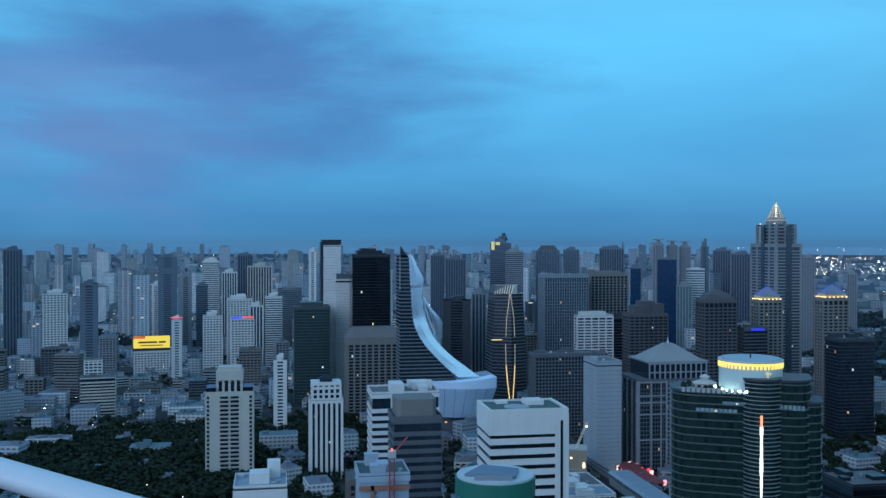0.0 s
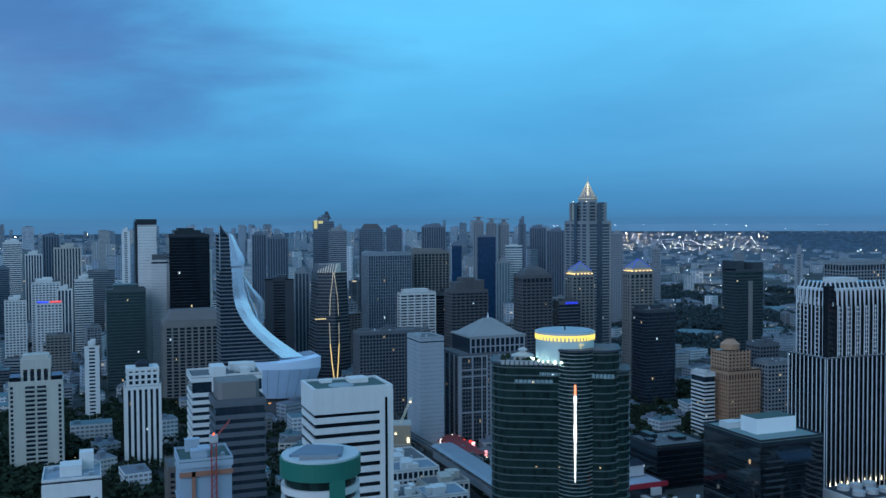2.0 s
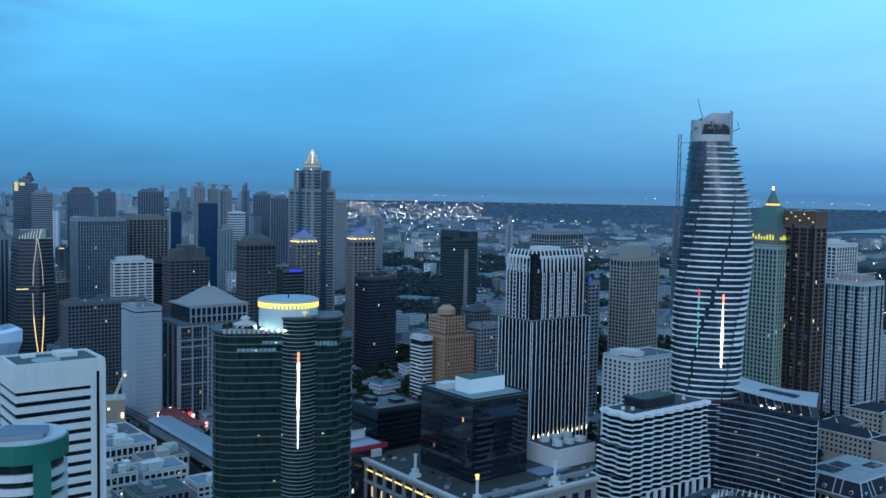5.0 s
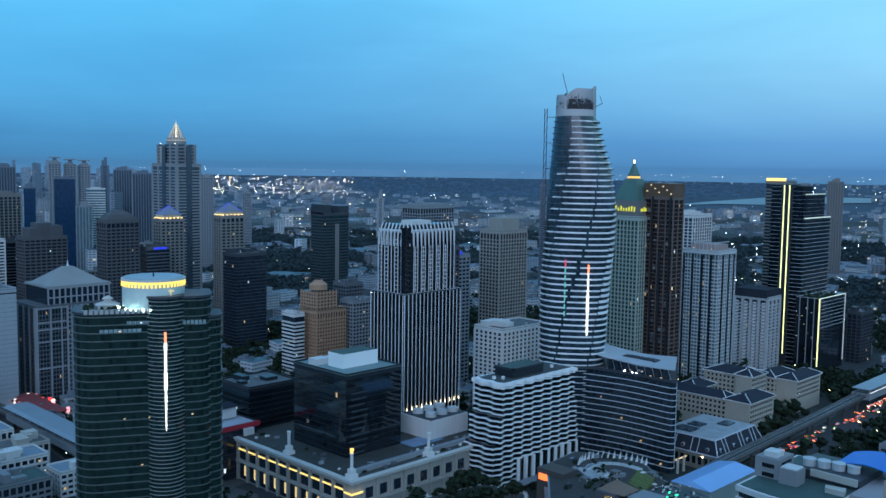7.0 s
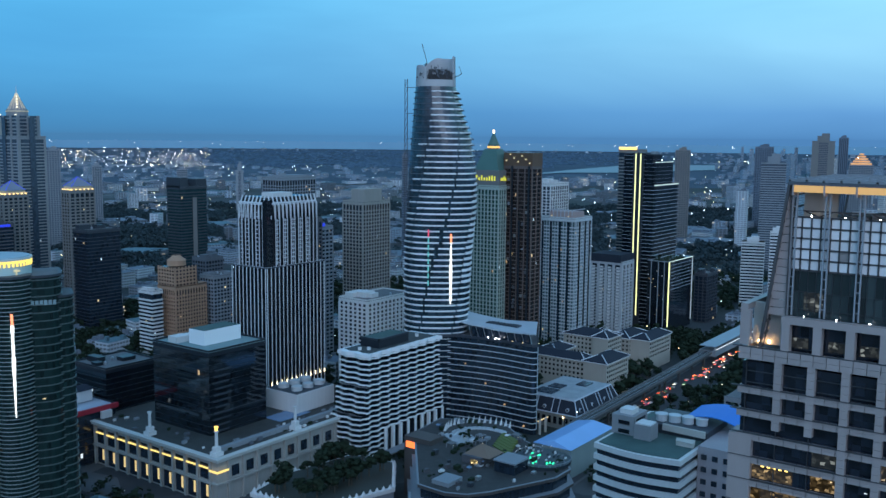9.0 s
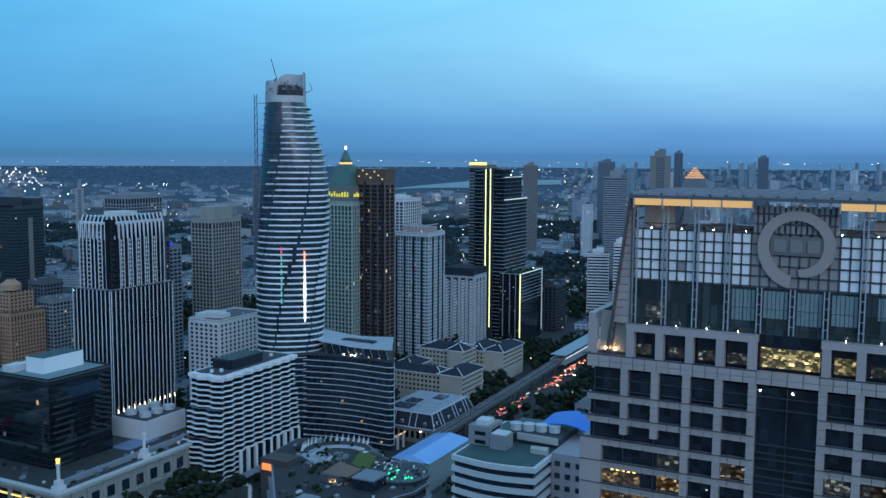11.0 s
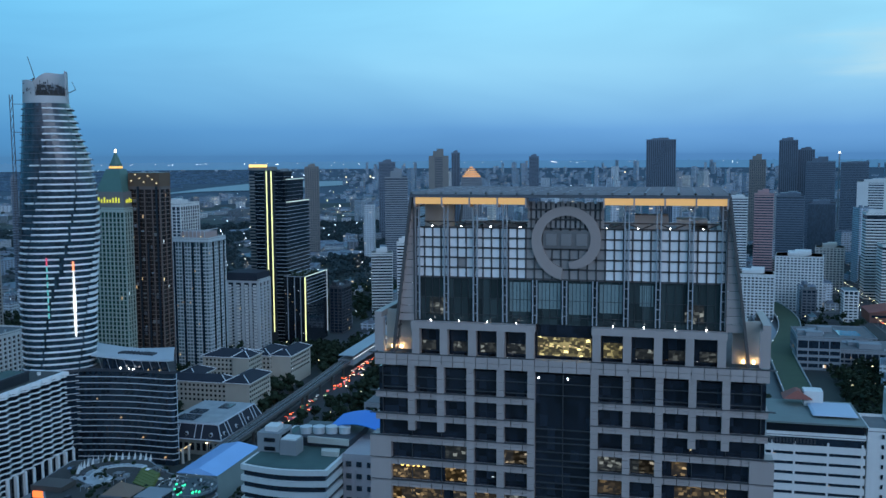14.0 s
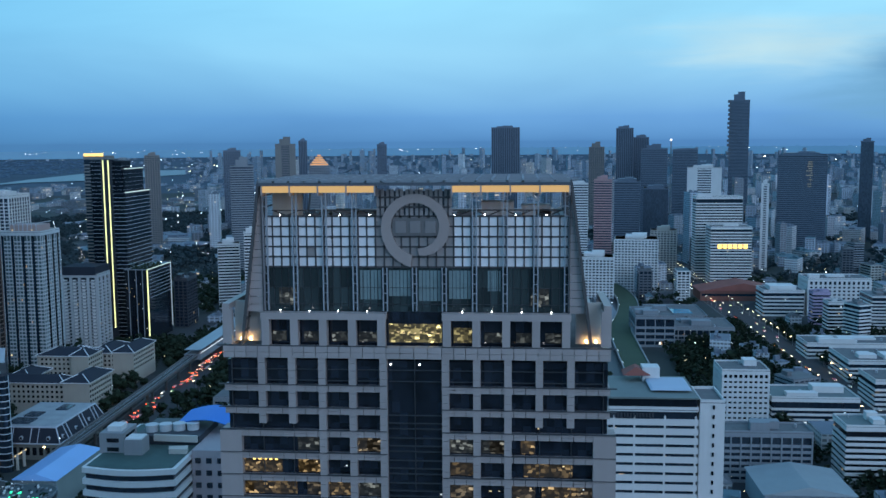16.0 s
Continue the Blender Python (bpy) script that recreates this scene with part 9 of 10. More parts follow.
far_tower(OF, "dark glass office block with bands", 96.41, 1500, 43, 136, DARKGREY, GLASS_DARK, style="bands")
far_tower(OF, "dark office tower with pale roof beams", 97.97, 1900, 55, 184, DARKGREY, GLASS_BLACK, style="bands", cap=6)
far_tower(OF, "black slab in front of the dark tower", 98.1, 1650, 46, 118, BLACK, GLASS_BLACK, style="none")
t = far_tower(OF, "grey tower with a slanting roof", 99.74, 2200, 60, 180, MIDGREY, style="bands", cap=1)
part("slant_roof", Shape().prism([(-28, -18), (28, -18), (28, 18), (-28, 18)], 180, 181, top=[(27, -18), (28, -18), (28, 18), (27, 18)]).mesh("slant_roof", MIDGREY), t)
part("lit_ring", Shape().box(-34, -14, 198, -29, -13, 203).mesh("lit_ring", glowing("white ring light", (0.9, 0.95, 1.0), 1.2)), t)
part("ring_mast", Shape().box(-33, -13, 0, -30, -10, 199).mesh("ring_mast", GREY), t)
t = far_tower(OF, "white office tower with plain flanks and close ribbon windows", 100.86, 1700, 62, 152, WHITE, GLASS_DARK, style="slab", step=4.2, cap=3)
t = far_tower(OF, "tallest dark glass tower with notched stepped edges", 102.74, 2500, 52, 300, DARKGREY, GLASS_DARK, style="bands", cap=14)
for i in range(14):
    a = random.Random(i)
    part("notch", Shape().box(-28 + a.uniform(-2, 2), -20, 150 + 11 * i, -22 + a.uniform(-2, 3), -14, 157 + 11 * i).mesh("notch", MIDGREY), t)
t = far_tower(OF, "broad dark office block with a lit figure on its front", 106.24, 1800, 90, 172, BLACK, GLASS_BLACK, style="bands", cap=4)
for i in range(12):
    a = random.Random(50 + i)
    part("lit_window", Shape().box(a.uniform(6, 14), -33.0, 115 + 4 * i, a.uniform(15, 18), -32.2, 116 + 4 * i).mesh("lit_window", glowing("faint window light", (1.0, 0.8, 0.5), 0.12)), t)
far_tower(AP, "thin white tower with a pale edge", 104.28, 1500, 12, 134, WHITE, style="slab")
far_tower(OF, "dark distant tower with a red lamp", 109.57, 2000, 26, 196, BLACK, style="none")
far_tower(AP, "white city block with square windows", 97.0, 1250, 60, 70, WHITE, style="grid")
far_tower(AP, "white city block with square windows", 94.6, 1150, 46, 58, WHITE, style="grid")
far_tower(AP, "white city block with square windows", 98.6, 1430, 40, 66, CREAM, style="grid")

# ---- filler blocks ----
# wall and roof tones lean blue: aerial haze is part of these colours
TONES = [(0.0, (0.76, 0.80, 0.84)), (0.3, (0.60, 0.65, 0.70)), (0.5, (0.38, 0.43, 0.49)), (0.7, (0.62, 0.61, 0.58)), (0.85, (0.24, 0.27, 0.31)), (1.0, (0.50, 0.58, 0.68))]
FARS = (far_facade("far facade a", TONES, 3.6, 4.0, 0.5, 0.012), far_facade("far facade b", [(p, (q[0] * 0.72, q[1] * 0.80, q[2] * 0.88)) for p, q in TONES], 3.3, 6.0, 0.6, 0.016),
        far_facade("far facade c", [(0.0, (0.11, 0.135, 0.165)), (0.5, (0.18, 0.21, 0.25)), (0.8, (0.38, 0.41, 0.44)), (1.0, (0.68, 0.72, 0.76))], 3.3, 4.0, 0.6, 0.03),
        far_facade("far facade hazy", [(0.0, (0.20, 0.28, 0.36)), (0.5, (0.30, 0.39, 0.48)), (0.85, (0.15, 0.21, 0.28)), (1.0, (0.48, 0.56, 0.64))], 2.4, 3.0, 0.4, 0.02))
ROOF_TONE = surface("mixed roofs", (0.20, 0.205, 0.215), vary=0.5, coarse=0.05, random_tint=0.8)
ROOF_FAR = surface("haze-tinted roofs", (0.19, 0.22, 0.265), vary=0.6, coarse=0.02)
RED_ROOF = surface("faded red roofs", (0.20, 0.10, 0.085), vary=0.3, random_tint=0.5)
BLUE_ROOF = surface("blue green sheet roofs", (0.14, 0.24, 0.28), vary=0.3, random_tint=0.5)


CELL = 60.0
PLOTS = {}


def claim(box):
    """Enters a footprint in the grid of built plots."""
    for i in range(int(box[0] // CELL), int(box[2] // CELL) + 1):
        for j in range(int(box[1] // CELL), int(box[3] // CELL) + 1):
            PLOTS.setdefault((i, j), []).append(box)


for box in FOOTPRINTS:
    claim(box)
LANES = [(Vector(a), Vector(b), w) for a, b, w in STREETS]


def free(x, y, r):
    for i in range(int((x - r) // CELL), int((x + r) // CELL) + 1):
        for j in range(int((y - r) // CELL), int((y + r) // CELL) + 1):
            for x0, y0, x1, y1 in PLOTS.get((i, j), ()):
                if x0 - r < x < x1 + r and y0 - r < y < y1 + r:
                    return False
    p = Vector((x, y))
    for a, b, w in LANES:
        t = max(0, min(1, (p - a).dot(b - a) / (b - a).length_squared))
        if (p - a - (b - a) * t).length < w / 2 + r + 3:
            return False
    return True


def wooded(x, y):
    """Parks and gardens, where trees stand instead of houses."""
    d, b = math.hypot(x, y), math.degrees(math.atan2(x, y))
    if -18 < b < 2 and 620 < d < 1080 or 2 <= b < 9 and 640 < d < 1000:
        return True
    if 560 < x < 1500 and 215 < y < 266:
        return True
    if 640 < x < 1150 and -215 < y < -120 or 640 < x < 900 and -70 < y < 30:
        return True
    n = noise.noise((x * 0.0035, y * 0.0035, 4.0))
    if 28 < b < 73 and 800 < d < 3000:
        return n > -0.10
    if b > 96 and d > 850:
        return n > 0.22
    return n > 0.26


JOINED = {}
COUNTS = {"house": 0, "low_rise": 0, "city_block": 0}


def joined(material, s, x, y, z, turn):
    """Adds a shape to the joined far city of that material."""
    c, n = math.cos(radians(turn)), math.sin(radians(turn))
    q = JOINED.setdefault(material.name, (material, Shape()))[1]
    k = len(q.v)
    q.v += [(x + u * c - v * n, y + u * n + v * c, z + h) for u, v, h in s.v]
    q.f += [tuple(i + k for i in f) for f in s.f]
    q.m += [0] * len(s.f)


def filler(rnd, x, y, w, d, h, scale, base, turn, dim=False):
    """One plain city block; nearer ones have real storeys."""
    far = math.hypot(x, y) > 1500
    name = "house" if h < 11 else "low_rise" if h < 32 else "city_block"
    FAR_A, FAR_B, FAR_DIM, FAR_HAZY = FARS
    s, f = Shape(), Shape()
    w, d, h = w * scale, d * scale, h * scale
    if far or h < 11:
        s.box(-w / 2, -d / 2, -3, w / 2, d / 2, h)
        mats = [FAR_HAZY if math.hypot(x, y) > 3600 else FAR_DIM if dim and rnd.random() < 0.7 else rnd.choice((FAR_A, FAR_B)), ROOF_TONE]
    else:
        step = 3.5
        s.box(-w / 2 + 0.5, -d / 2 + 0.5, 0, w / 2 - 0.5, d / 2 - 0.5, h - 0.2)
        for k in range(int(h / step)):
            f.box(-w / 2, -d / 2, step * k, w / 2, d / 2, step * k + rnd.choice((1.5, 1.9)))
        f.box(-w / 2, -d / 2, h - 1.4, w / 2, d / 2, h)
        if rnd.random() < 0.6:
            n = max(2, round(w / 5))
            for i in range(n + 1):
                u = -w / 2 + w * i / n
                f.box(u - 0.6, -d / 2 - 0.15, 0, u + 0.6, -d / 2 + 0.9, h)
            n = max(2, round(d / 5))
            for i in range(n + 1):
                v = -d / 2 + d * i / n
                f.box(-w / 2 - 0.15, v - 0.6, 0, -w / 2 + 0.9, v + 0.6, h)
        mats = [rnd.choice(PALETTE), GLASS_DARK]
    small = h < 11 * scale
    COUNTS[name] += 1
    if far or COUNTS[name] > 80:
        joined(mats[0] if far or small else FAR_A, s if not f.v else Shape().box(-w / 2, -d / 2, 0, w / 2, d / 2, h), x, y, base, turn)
        r = Shape().box(-w / 2 + 0.4, -d / 2 + 0.4, h, w / 2 - 0.4, d / 2 - 0.4, h + 0.3)
        for i in range(rnd.randrange(1, 4)):
            a, c = rnd.uniform(0.10, 0.35) * w, rnd.uniform(0.1, 0.35) * d
            u, v = rnd.uniform(-0.4, 0.4) * (w - a), rnd.uniform(-0.4, 0.4) * (d - c)
            r.box(u - a / 2, v - c / 2, h + 0.3, u + a / 2, v + c / 2, h + rnd.uniform(1.5, 5) * scale)
        joined(rnd.choice((ROOF_FAR, ROOF_FAR, ROOF_FAR, BLUE_ROOF)), r, x, y, base, turn)
        return None
    ob = new(name, s.mesh(name, mats[1] if f.v else mats[0]))
    ob.matrix_world = pose(x, y, base, 0, 0, turn)
    if f.v:
        part("facade_frame", f.mesh("facade_frame", mats[0]), ob)
    tone = {WHITE: "white", CREAM: "cream", GREY: "grey", BEIGE: "beige", MIDGREY: "dark grey"}.get(mats[0], "pale")
    if small:
        tagged(ob, "small " + tone + " low house among trees and streets", "house")
        r = Shape()
        if rnd.random() < 0.6:
            r.prism([(-w / 2 - 0.6, -d / 2 - 0.6), (w / 2 + 0.6, -d / 2 - 0.6), (w / 2 + 0.6, d / 2 + 0.6), (-w / 2 - 0.6, d / 2 + 0.6)], h, h + min(w, d) * 0.28, top=[(-w * 0.3, -0.2), (w * 0.3, -0.2), (w * 0.3, 0.2), (-w * 0.3, 0.2)])
            part("roof", r.mesh("roof", rnd.choice((RED_ROOF, ROOF_TONE, ROOF_TONE, BLUE_ROOF))), ob)
            return ob
    else:
        tagged(ob, tone + (" city block" if h > 30 * scale else " low-rise block") + " with rows of windows and a flat roof", "building")
    r = Shape()
    r.box(-w / 2 + 0.4, -d / 2 + 0.4, h, w / 2 - 0.4, d / 2 - 0.4, h + 0.3)
    for i in range(rnd.randrange(1, 5)):
        a, c = rnd.uniform(0.10, 0.35) * w, rnd.uniform(0.1, 0.35) * d
        u, v = rnd.uniform(-0.4, 0.4) * (w - a), rnd.uniform(-0.4, 0.4) * (d - c)
        r.box(u - a / 2, v - c / 2, h + 0.3, u + a / 2, v + c / 2, h + rnd.uniform(1.5, 5) * scale)
    part("roof", r.mesh("roof", rnd.choice((ROOF_TONE, ROOF_TONE, ROOF_TONE, BLUE_ROOF))), ob)
    return ob


rnd = random.Random(11)
count = 0
for i in range(22000):
    b = rnd.uniform(-19, 114)
    d = math.sqrt(rnd.uniform(430 ** 2, 1500 ** 2)) if i < 9000 else rnd.uniform(1500, 4700)
    x, y = polar(b, d)
    garden = 28 < b < 71
    if d < 1500:
        near = d < 1050
        if 3 < b < 28:
            h = rnd.choice((7, 9, 12, 14, 18, 22, 28, 36)) if near else rnd.choice((14, 20, 28, 40, 55, 75))
        elif b <= 3:
            h = rnd.choice((7, 8, 10, 14, 18)) if near else rnd.choice((9, 12, 14, 18, 22, 30, 45, 60))
        elif b < 75:
            h = rnd.choice((6, 7, 8, 10, 14)) if d < 1100 else rnd.choice((6, 7, 8, 9, 10, 14, 20))
        else:
            h = rnd.choice((7, 9, 12, 15)) if d < 1000 else rnd.choice((9, 12, 18, 24, 30, 38, 50))
        if -9.5 < b < -4.8:
            h = min(h, 12)
        w, dd = (rnd.uniform(9, 20), rnd.uniform(9, 18)) if h < 11 else (rnd.uniform(15, 40), rnd.uniform(14, 28))
        if 62 < b < 96 and d < 560 or b > 86 and d < 480 or (b > 74 and d < 620 and y > -60):
            continue
        if wooded(x, y) and rnd.random() < (0.86 if d < 1000 and 10 < b < 50 else 0.95):
            continue
        if garden and d > 1050 and rnd.random() < 0.62:
            continue
        r = max(w, dd) * 0.62
        if not free(x, y, r):
            continue
        claim((x - w / 2, y - dd / 2, x + w / 2, y + dd / 2))
        filler(rnd, x, y, w, dd, h, 1.0, 0.0, rnd.choice((0, 0, 0, 8, -12, 25)), garden and d > 1050)
        count += 1
    else:
        if count > 7400:
            break
        if garden and (d < 4055 and rnd.random() < 0.5 or 4055 < d < 4642 and b > 39.5 - (d - 4300) * 0.006 and b < 66):
            continue
        if 57 < b < 70 and 3820 < d < 4320:
            continue
        if not free(x, y, 12) or (d < 3000 and wooded(x, y) and rnd.random() < 0.88):
            continue
        k = shrink(d)
        tallness = 1.0 if b < 28 else 0.25 if garden else 0.8
        q = rnd.random() * (0.93 if garden else 1.0)
        if q < 0.62:
            h = rnd.uniform(6, 14 if garden else 22)
        elif q < 0.9:
            h = 14 + rnd.uniform(0, 55) * tallness
        else:
            h = 30 + rnd.uniform(0, 120) * tallness
        w = rnd.uniform(16, 60) if h < 40 else rnd.uniform(18, 34)
        if garden and d < 3600 and q < 0.62:
            if rnd.random() < 0.45:
                continue
            h, w = rnd.uniform(5, 10), rnd.uniform(30, 95)
        if d > FLAT and not garden:
            h, w = h * 1.2, w * 1.3
        claim((x - w * k / 2, y - w * k / 2, x + w * k / 2, y + w * k / 2))
        filler(rnd, x, y, w, rnd.uniform(0.5, 0.9) * w, h, max(k, 0.16), ground_z(d), rnd.uniform(-30, 30), garden)
        count += 1
for material, q in JOINED.values():
    tagged(new("distant_city", q.mesh("distant_city", material)), "countless pale and grey blocks of the distant city", "city", kind="stuff")

# ---- trees ----


def crown_arrays(seed, leaves):
    """Leaf clumps of one crown of about unit radius: corners and quads."""
    r = np.random.RandomState(seed)
    lobes = r.normal(0, 0.42, (6, 3)) * (1, 1, 0.6)
    v = []
    for i in range(leaves):
        c = lobes[r.randint(6)]
        n = r.normal(0, 1, 3)
        n /= np.linalg.norm(n)
        p = c + n * r.uniform(0.28, 0.55) * (1, 1, 0.8)
        a = np.cross(n + r.normal(0, 0.5, 3), (0.3, 0.2, 1.0))
        a /= np.linalg.norm(a)
        e = np.cross(n, a)
        s = r.uniform(0.13, 0.26)
        v += [p - a * s - e * s * 0.7, p + a * s - e * s, p + a * s * 0.8 + e * s, p - a * s + e * s * 0.8]
    v = np.array(v)
    return v, np.arange(len(v)).reshape(-1, 4)


def fast_mesh(name, v, q, material):
    me = bpy.data.meshes.new(name)
    me.vertices.add(len(v))
    me.vertices.foreach_set("co", np.asarray(v, dtype=np.float32).ravel())
    me.loops.add(q.size)
    me.loops.foreach_set("vertex_index", q.astype(np.int32).ravel())
    me.polygons.add(len(q))
    me.polygons.foreach_set("loop_start", np.arange(0, q.size, 4, dtype=np.int32))
    me.materials.append(material)
    me.update()
    me.validate()
    return me


CROWNS = [crown_arrays(s, 46) for s in range(5)]
SMALL_CROWNS = [crown_arrays(40 + s, 34) for s in range(5)]
# nearest trees, one by one
tree_kinds = []
for k in range(4):
    v, q = crown_arrays(20 + k, 150)
    crown = fast_mesh("crown", v * (4.6, 4.6, 4.2) + (0, 0, 8.2), q, LEAF)
    s = Shape().prism(ring(0.42, 0.42, 7), 0, 5.5, top=ring(0.25, 0.25, 7))
    for j in range(4):
        a = 1.6 * j + k
        s.beam((0, 0, 4.6), (2.2 * math.cos(a), 2.2 * math.sin(a), 7.8), 0.25)
    tree_kinds.append((crown, s.mesh("trunk", surface("bark", (0.09, 0.07, 0.05)))))


def tree(x, y, z, size, k, turn):
    ob = thing("tree", "broad dark green street tree with a full crown", "tree", x, y, z, turn, "trees of the avenue and gardens")
    ob.scale = (size, size, size)
    part("trunk", tree_kinds[k][1], ob)
    part("crown", tree_kinds[k][0], ob)
    return ob


rnd = random.Random(31)
placed = 0
for i in range(900):
    x = rnd.uniform(560, 1000)
    y = rnd.choice((rnd.uniform(222, 264), rnd.uniform(304, 316), rnd.uniform(228, 262)))
    if placed < 110 and all(not (x0 - 4 < x < x1 + 4 and y0 - 4 < y < y1 + 4) for x0, y0, x1, y1 in FOOTPRINTS[:140]):
        tree(x, y, 0, rnd.uniform(0.7, 1.35), rnd.randrange(4), rnd.uniform(0, 360))
        placed += 1
for i in range(40):  # planting round the tiled hotel
    x, y = rnd.choice(((rnd.uniform(618, 636), rnd.uniform(296, 372)), (rnd.uniform(640, 800), rnd.uniform(299, 308)), (rnd.uniform(682, 742), rnd.uniform(312, 338)), (rnd.uniform(800, 850), rnd.uniform(305, 380))))
    tree(x, y, 0, rnd.uniform(0.8, 1.5), rnd.randrange(4), rnd.uniform(0, 360))
for i in range(46):  # roof garden trees
    u, v = rnd.uniform(-4, 60), rnd.uniform(2, 38)
    tree(330 + u, 315 + v, 15.7, rnd.uniform(0.6, 1.15), rnd.randrange(4), rnd.uniform(0, 360))
for i in range(14):
    k = rnd.random()
    tree(390 + 50 * k + rnd.uniform(-4, 8), 262 + 44 * k + rnd.uniform(-4, 6), 31.2, rnd.uniform(0.2, 0.38), rnd.randrange(4), rnd.uniform(0, 360))
# parks and gardens beyond
vs, qs, base = [], [], 0
far_vs, far_qs, far_base = [], [], 0
n_trees = 0
for i in range(120000):
    b = rnd.uniform(-18, 114)
    d = math.sqrt(rnd.uniform(480 ** 2, 2700 ** 2))
    if i % 5 == 0:
        b, d = rnd.uniform(-17, -1), rnd.uniform(720, 1000)
    elif i % 3 == 0:
        b = rnd.uniform(28, 73)
    x, y = polar(b, d)
    woods = wooded(x, y)
    if not woods and rnd.random() > 0.12:
        continue
    if 62 < b < 96 and d < 560 or b > 86 and d < 480:
        continue
    if not free(x, y, 1.0):
        continue
    size = rnd.uniform(5.0, 8.6) * (1.0 if d < 1500 else 1.3)
    v, q = CROWNS[rnd.randrange(5)]
    a = rnd.uniform(0, 6.28)
    rot_ = np.array([[math.cos(a), -math.sin(a), 0], [math.sin(a), math.cos(a), 0], [0, 0, 1]])
    v = v @ rot_.T * (size, size, size * 0.85) + (x, y, size * 0.95)
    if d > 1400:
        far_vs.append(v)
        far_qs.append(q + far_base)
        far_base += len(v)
    else:
        vs.append(v)
        qs.append(q + base)
        base += len(v)
    n_trees += 1
    if n_trees > 15500:
        break
for i in range(26000):  # gardens and street trees between the near blocks
    b, d = rnd.uniform(-17, 113), math.sqrt(rnd.uniform(430 ** 2, 1050 ** 2))
    x, y = polar(b, d)
    avenue = x > 560 and -22 < y + 262 - 48 * (x - 640) / 1460 < 22
    if 62 < b < 94 and d < 500 or not (free(x, y, 2.2) or avenue and abs(y + 262 - 48 * (x - 640) / 1460) > 15.5 and free(x, y, -8)):
        continue
    if not (avenue or b > 94) and rnd.random() < 0.45:
        continue
    size = rnd.uniform(3.8, 7.0)
    v, q = SMALL_CROWNS[rnd.randrange(5)]
    vs.append(v * (size, size, size * 0.9) + (x, y, size * 0.95))
    qs.append(q + base)
    base += len(v)
    n_trees += 1
    if n_trees > 22000:
        break
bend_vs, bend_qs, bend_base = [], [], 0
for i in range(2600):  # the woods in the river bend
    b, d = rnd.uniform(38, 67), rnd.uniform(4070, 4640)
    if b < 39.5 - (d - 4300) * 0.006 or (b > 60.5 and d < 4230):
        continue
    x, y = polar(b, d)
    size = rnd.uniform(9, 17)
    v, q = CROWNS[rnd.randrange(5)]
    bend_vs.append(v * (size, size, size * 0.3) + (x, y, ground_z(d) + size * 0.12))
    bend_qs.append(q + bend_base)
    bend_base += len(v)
# a faint blue emission on the leaves stands in for the haze before them
m, t, b = principled("blue haze-glow woods")
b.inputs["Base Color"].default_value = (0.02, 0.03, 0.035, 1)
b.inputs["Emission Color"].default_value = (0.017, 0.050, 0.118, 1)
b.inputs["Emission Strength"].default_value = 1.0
tagged(new("backdrop", fast_mesh("backdrop", np.concatenate(bend_vs), np.concatenate(bend_qs), m)), "dark woods in the far river bend with painted blue haze", "backdrop", kind="structure")
tagged(new("woodland", fast_mesh("woodland", np.concatenate(far_vs), np.concatenate(far_qs), HAZE_LEAF)), "hazy green woods and gardens far out in the city", "trees", kind="stuff")
tagged(new("woodland", fast_mesh("woodland", np.concatenate(vs), np.concatenate(qs), LEAF)), "dark green masses of garden and park trees between the blocks", "trees", kind="stuff")

# ---- lamps and traffic ----


def dots(name, label, spots, material):
    s = Shape()
    for x, y, z, r in spots:
        k = len(s.v)
        s.v += [(x - r, y, z), (x, y - r, z), (x + r, y, z), (x, y + r, z), (x, y, z + r), (x, y, z - r)]
        s.f += [(k, k + 1, k + 4), (k + 1, k + 2, k + 4), (k + 2, k + 3, k + 4), (k + 3, k, k + 4), (k + 1, k, k + 5), (k + 2, k + 1, k + 5), (k + 3, k + 2, k + 5), (k, k + 3, k + 5)]
    s.m = [0] * len(s.f)
    return tagged(new(name, s.mesh(name, material)), label, "lights", kind="stuff")


warm, white = [], []
rnd = random.Random(77)
for i in range(1300):  # windows and yard lamps between the near blocks
    x, y = polar(rnd.uniform(-18, 112), math.sqrt(rnd.uniform(440 ** 2, 1500 ** 2)))
    if free(x, y, 0.5):
        (warm if rnd.random() < 0.6 else white).append((x, y, rnd.uniform(5, 13), rnd.choice((0.12, 0.16, 0.22, 0.34))))
for i in range(2100):
    b = rnd.uniform(-18, 114)
    if i < 480:  # the bright suburbs in the east
        b, d = rnd.gauss(36, 4.8), rnd.uniform(4000, 4600)
    elif i < 1080:
        b, d = rnd.uniform(28, 75), rnd.uniform(1200, 4700)
    else:
        d = rnd.uniform(900, 4700) if rnd.random() < 0.75 else rnd.uniform(600, 1600)
    if 40 < b < 66 and 4055 < d < 4642 or 57 < b < 70 and 3860 < d < 4300:
        continue
    x, y = polar(b, d)
    k = shrink(d)
    spot = (x, y, ground_z(d) + rnd.uniform(9, 22) * k, rnd.choice((0.00022, 0.00030, 0.00040, 0.00055, 0.00075)) * d * (0.54 if i < 480 else 0.46 if d < 2000 else 0.64))
    (warm if rnd.random() < 0.36 else white).append(spot)
for i in range(150):  # the outermost lights along the rim
    x, y = polar(rnd.uniform(20, 112), rnd.uniform(4690, 4712))
    white.append((x, y, EYE - 4720 * math.tan(radians(0.385)) - abs(rnd.gauss(0, 9)), rnd.choice((0.5, 0.7, 0.9, 1.2))))
dots("city_lights", "scattered warm street and window lights across the distant city", warm, LAMP)
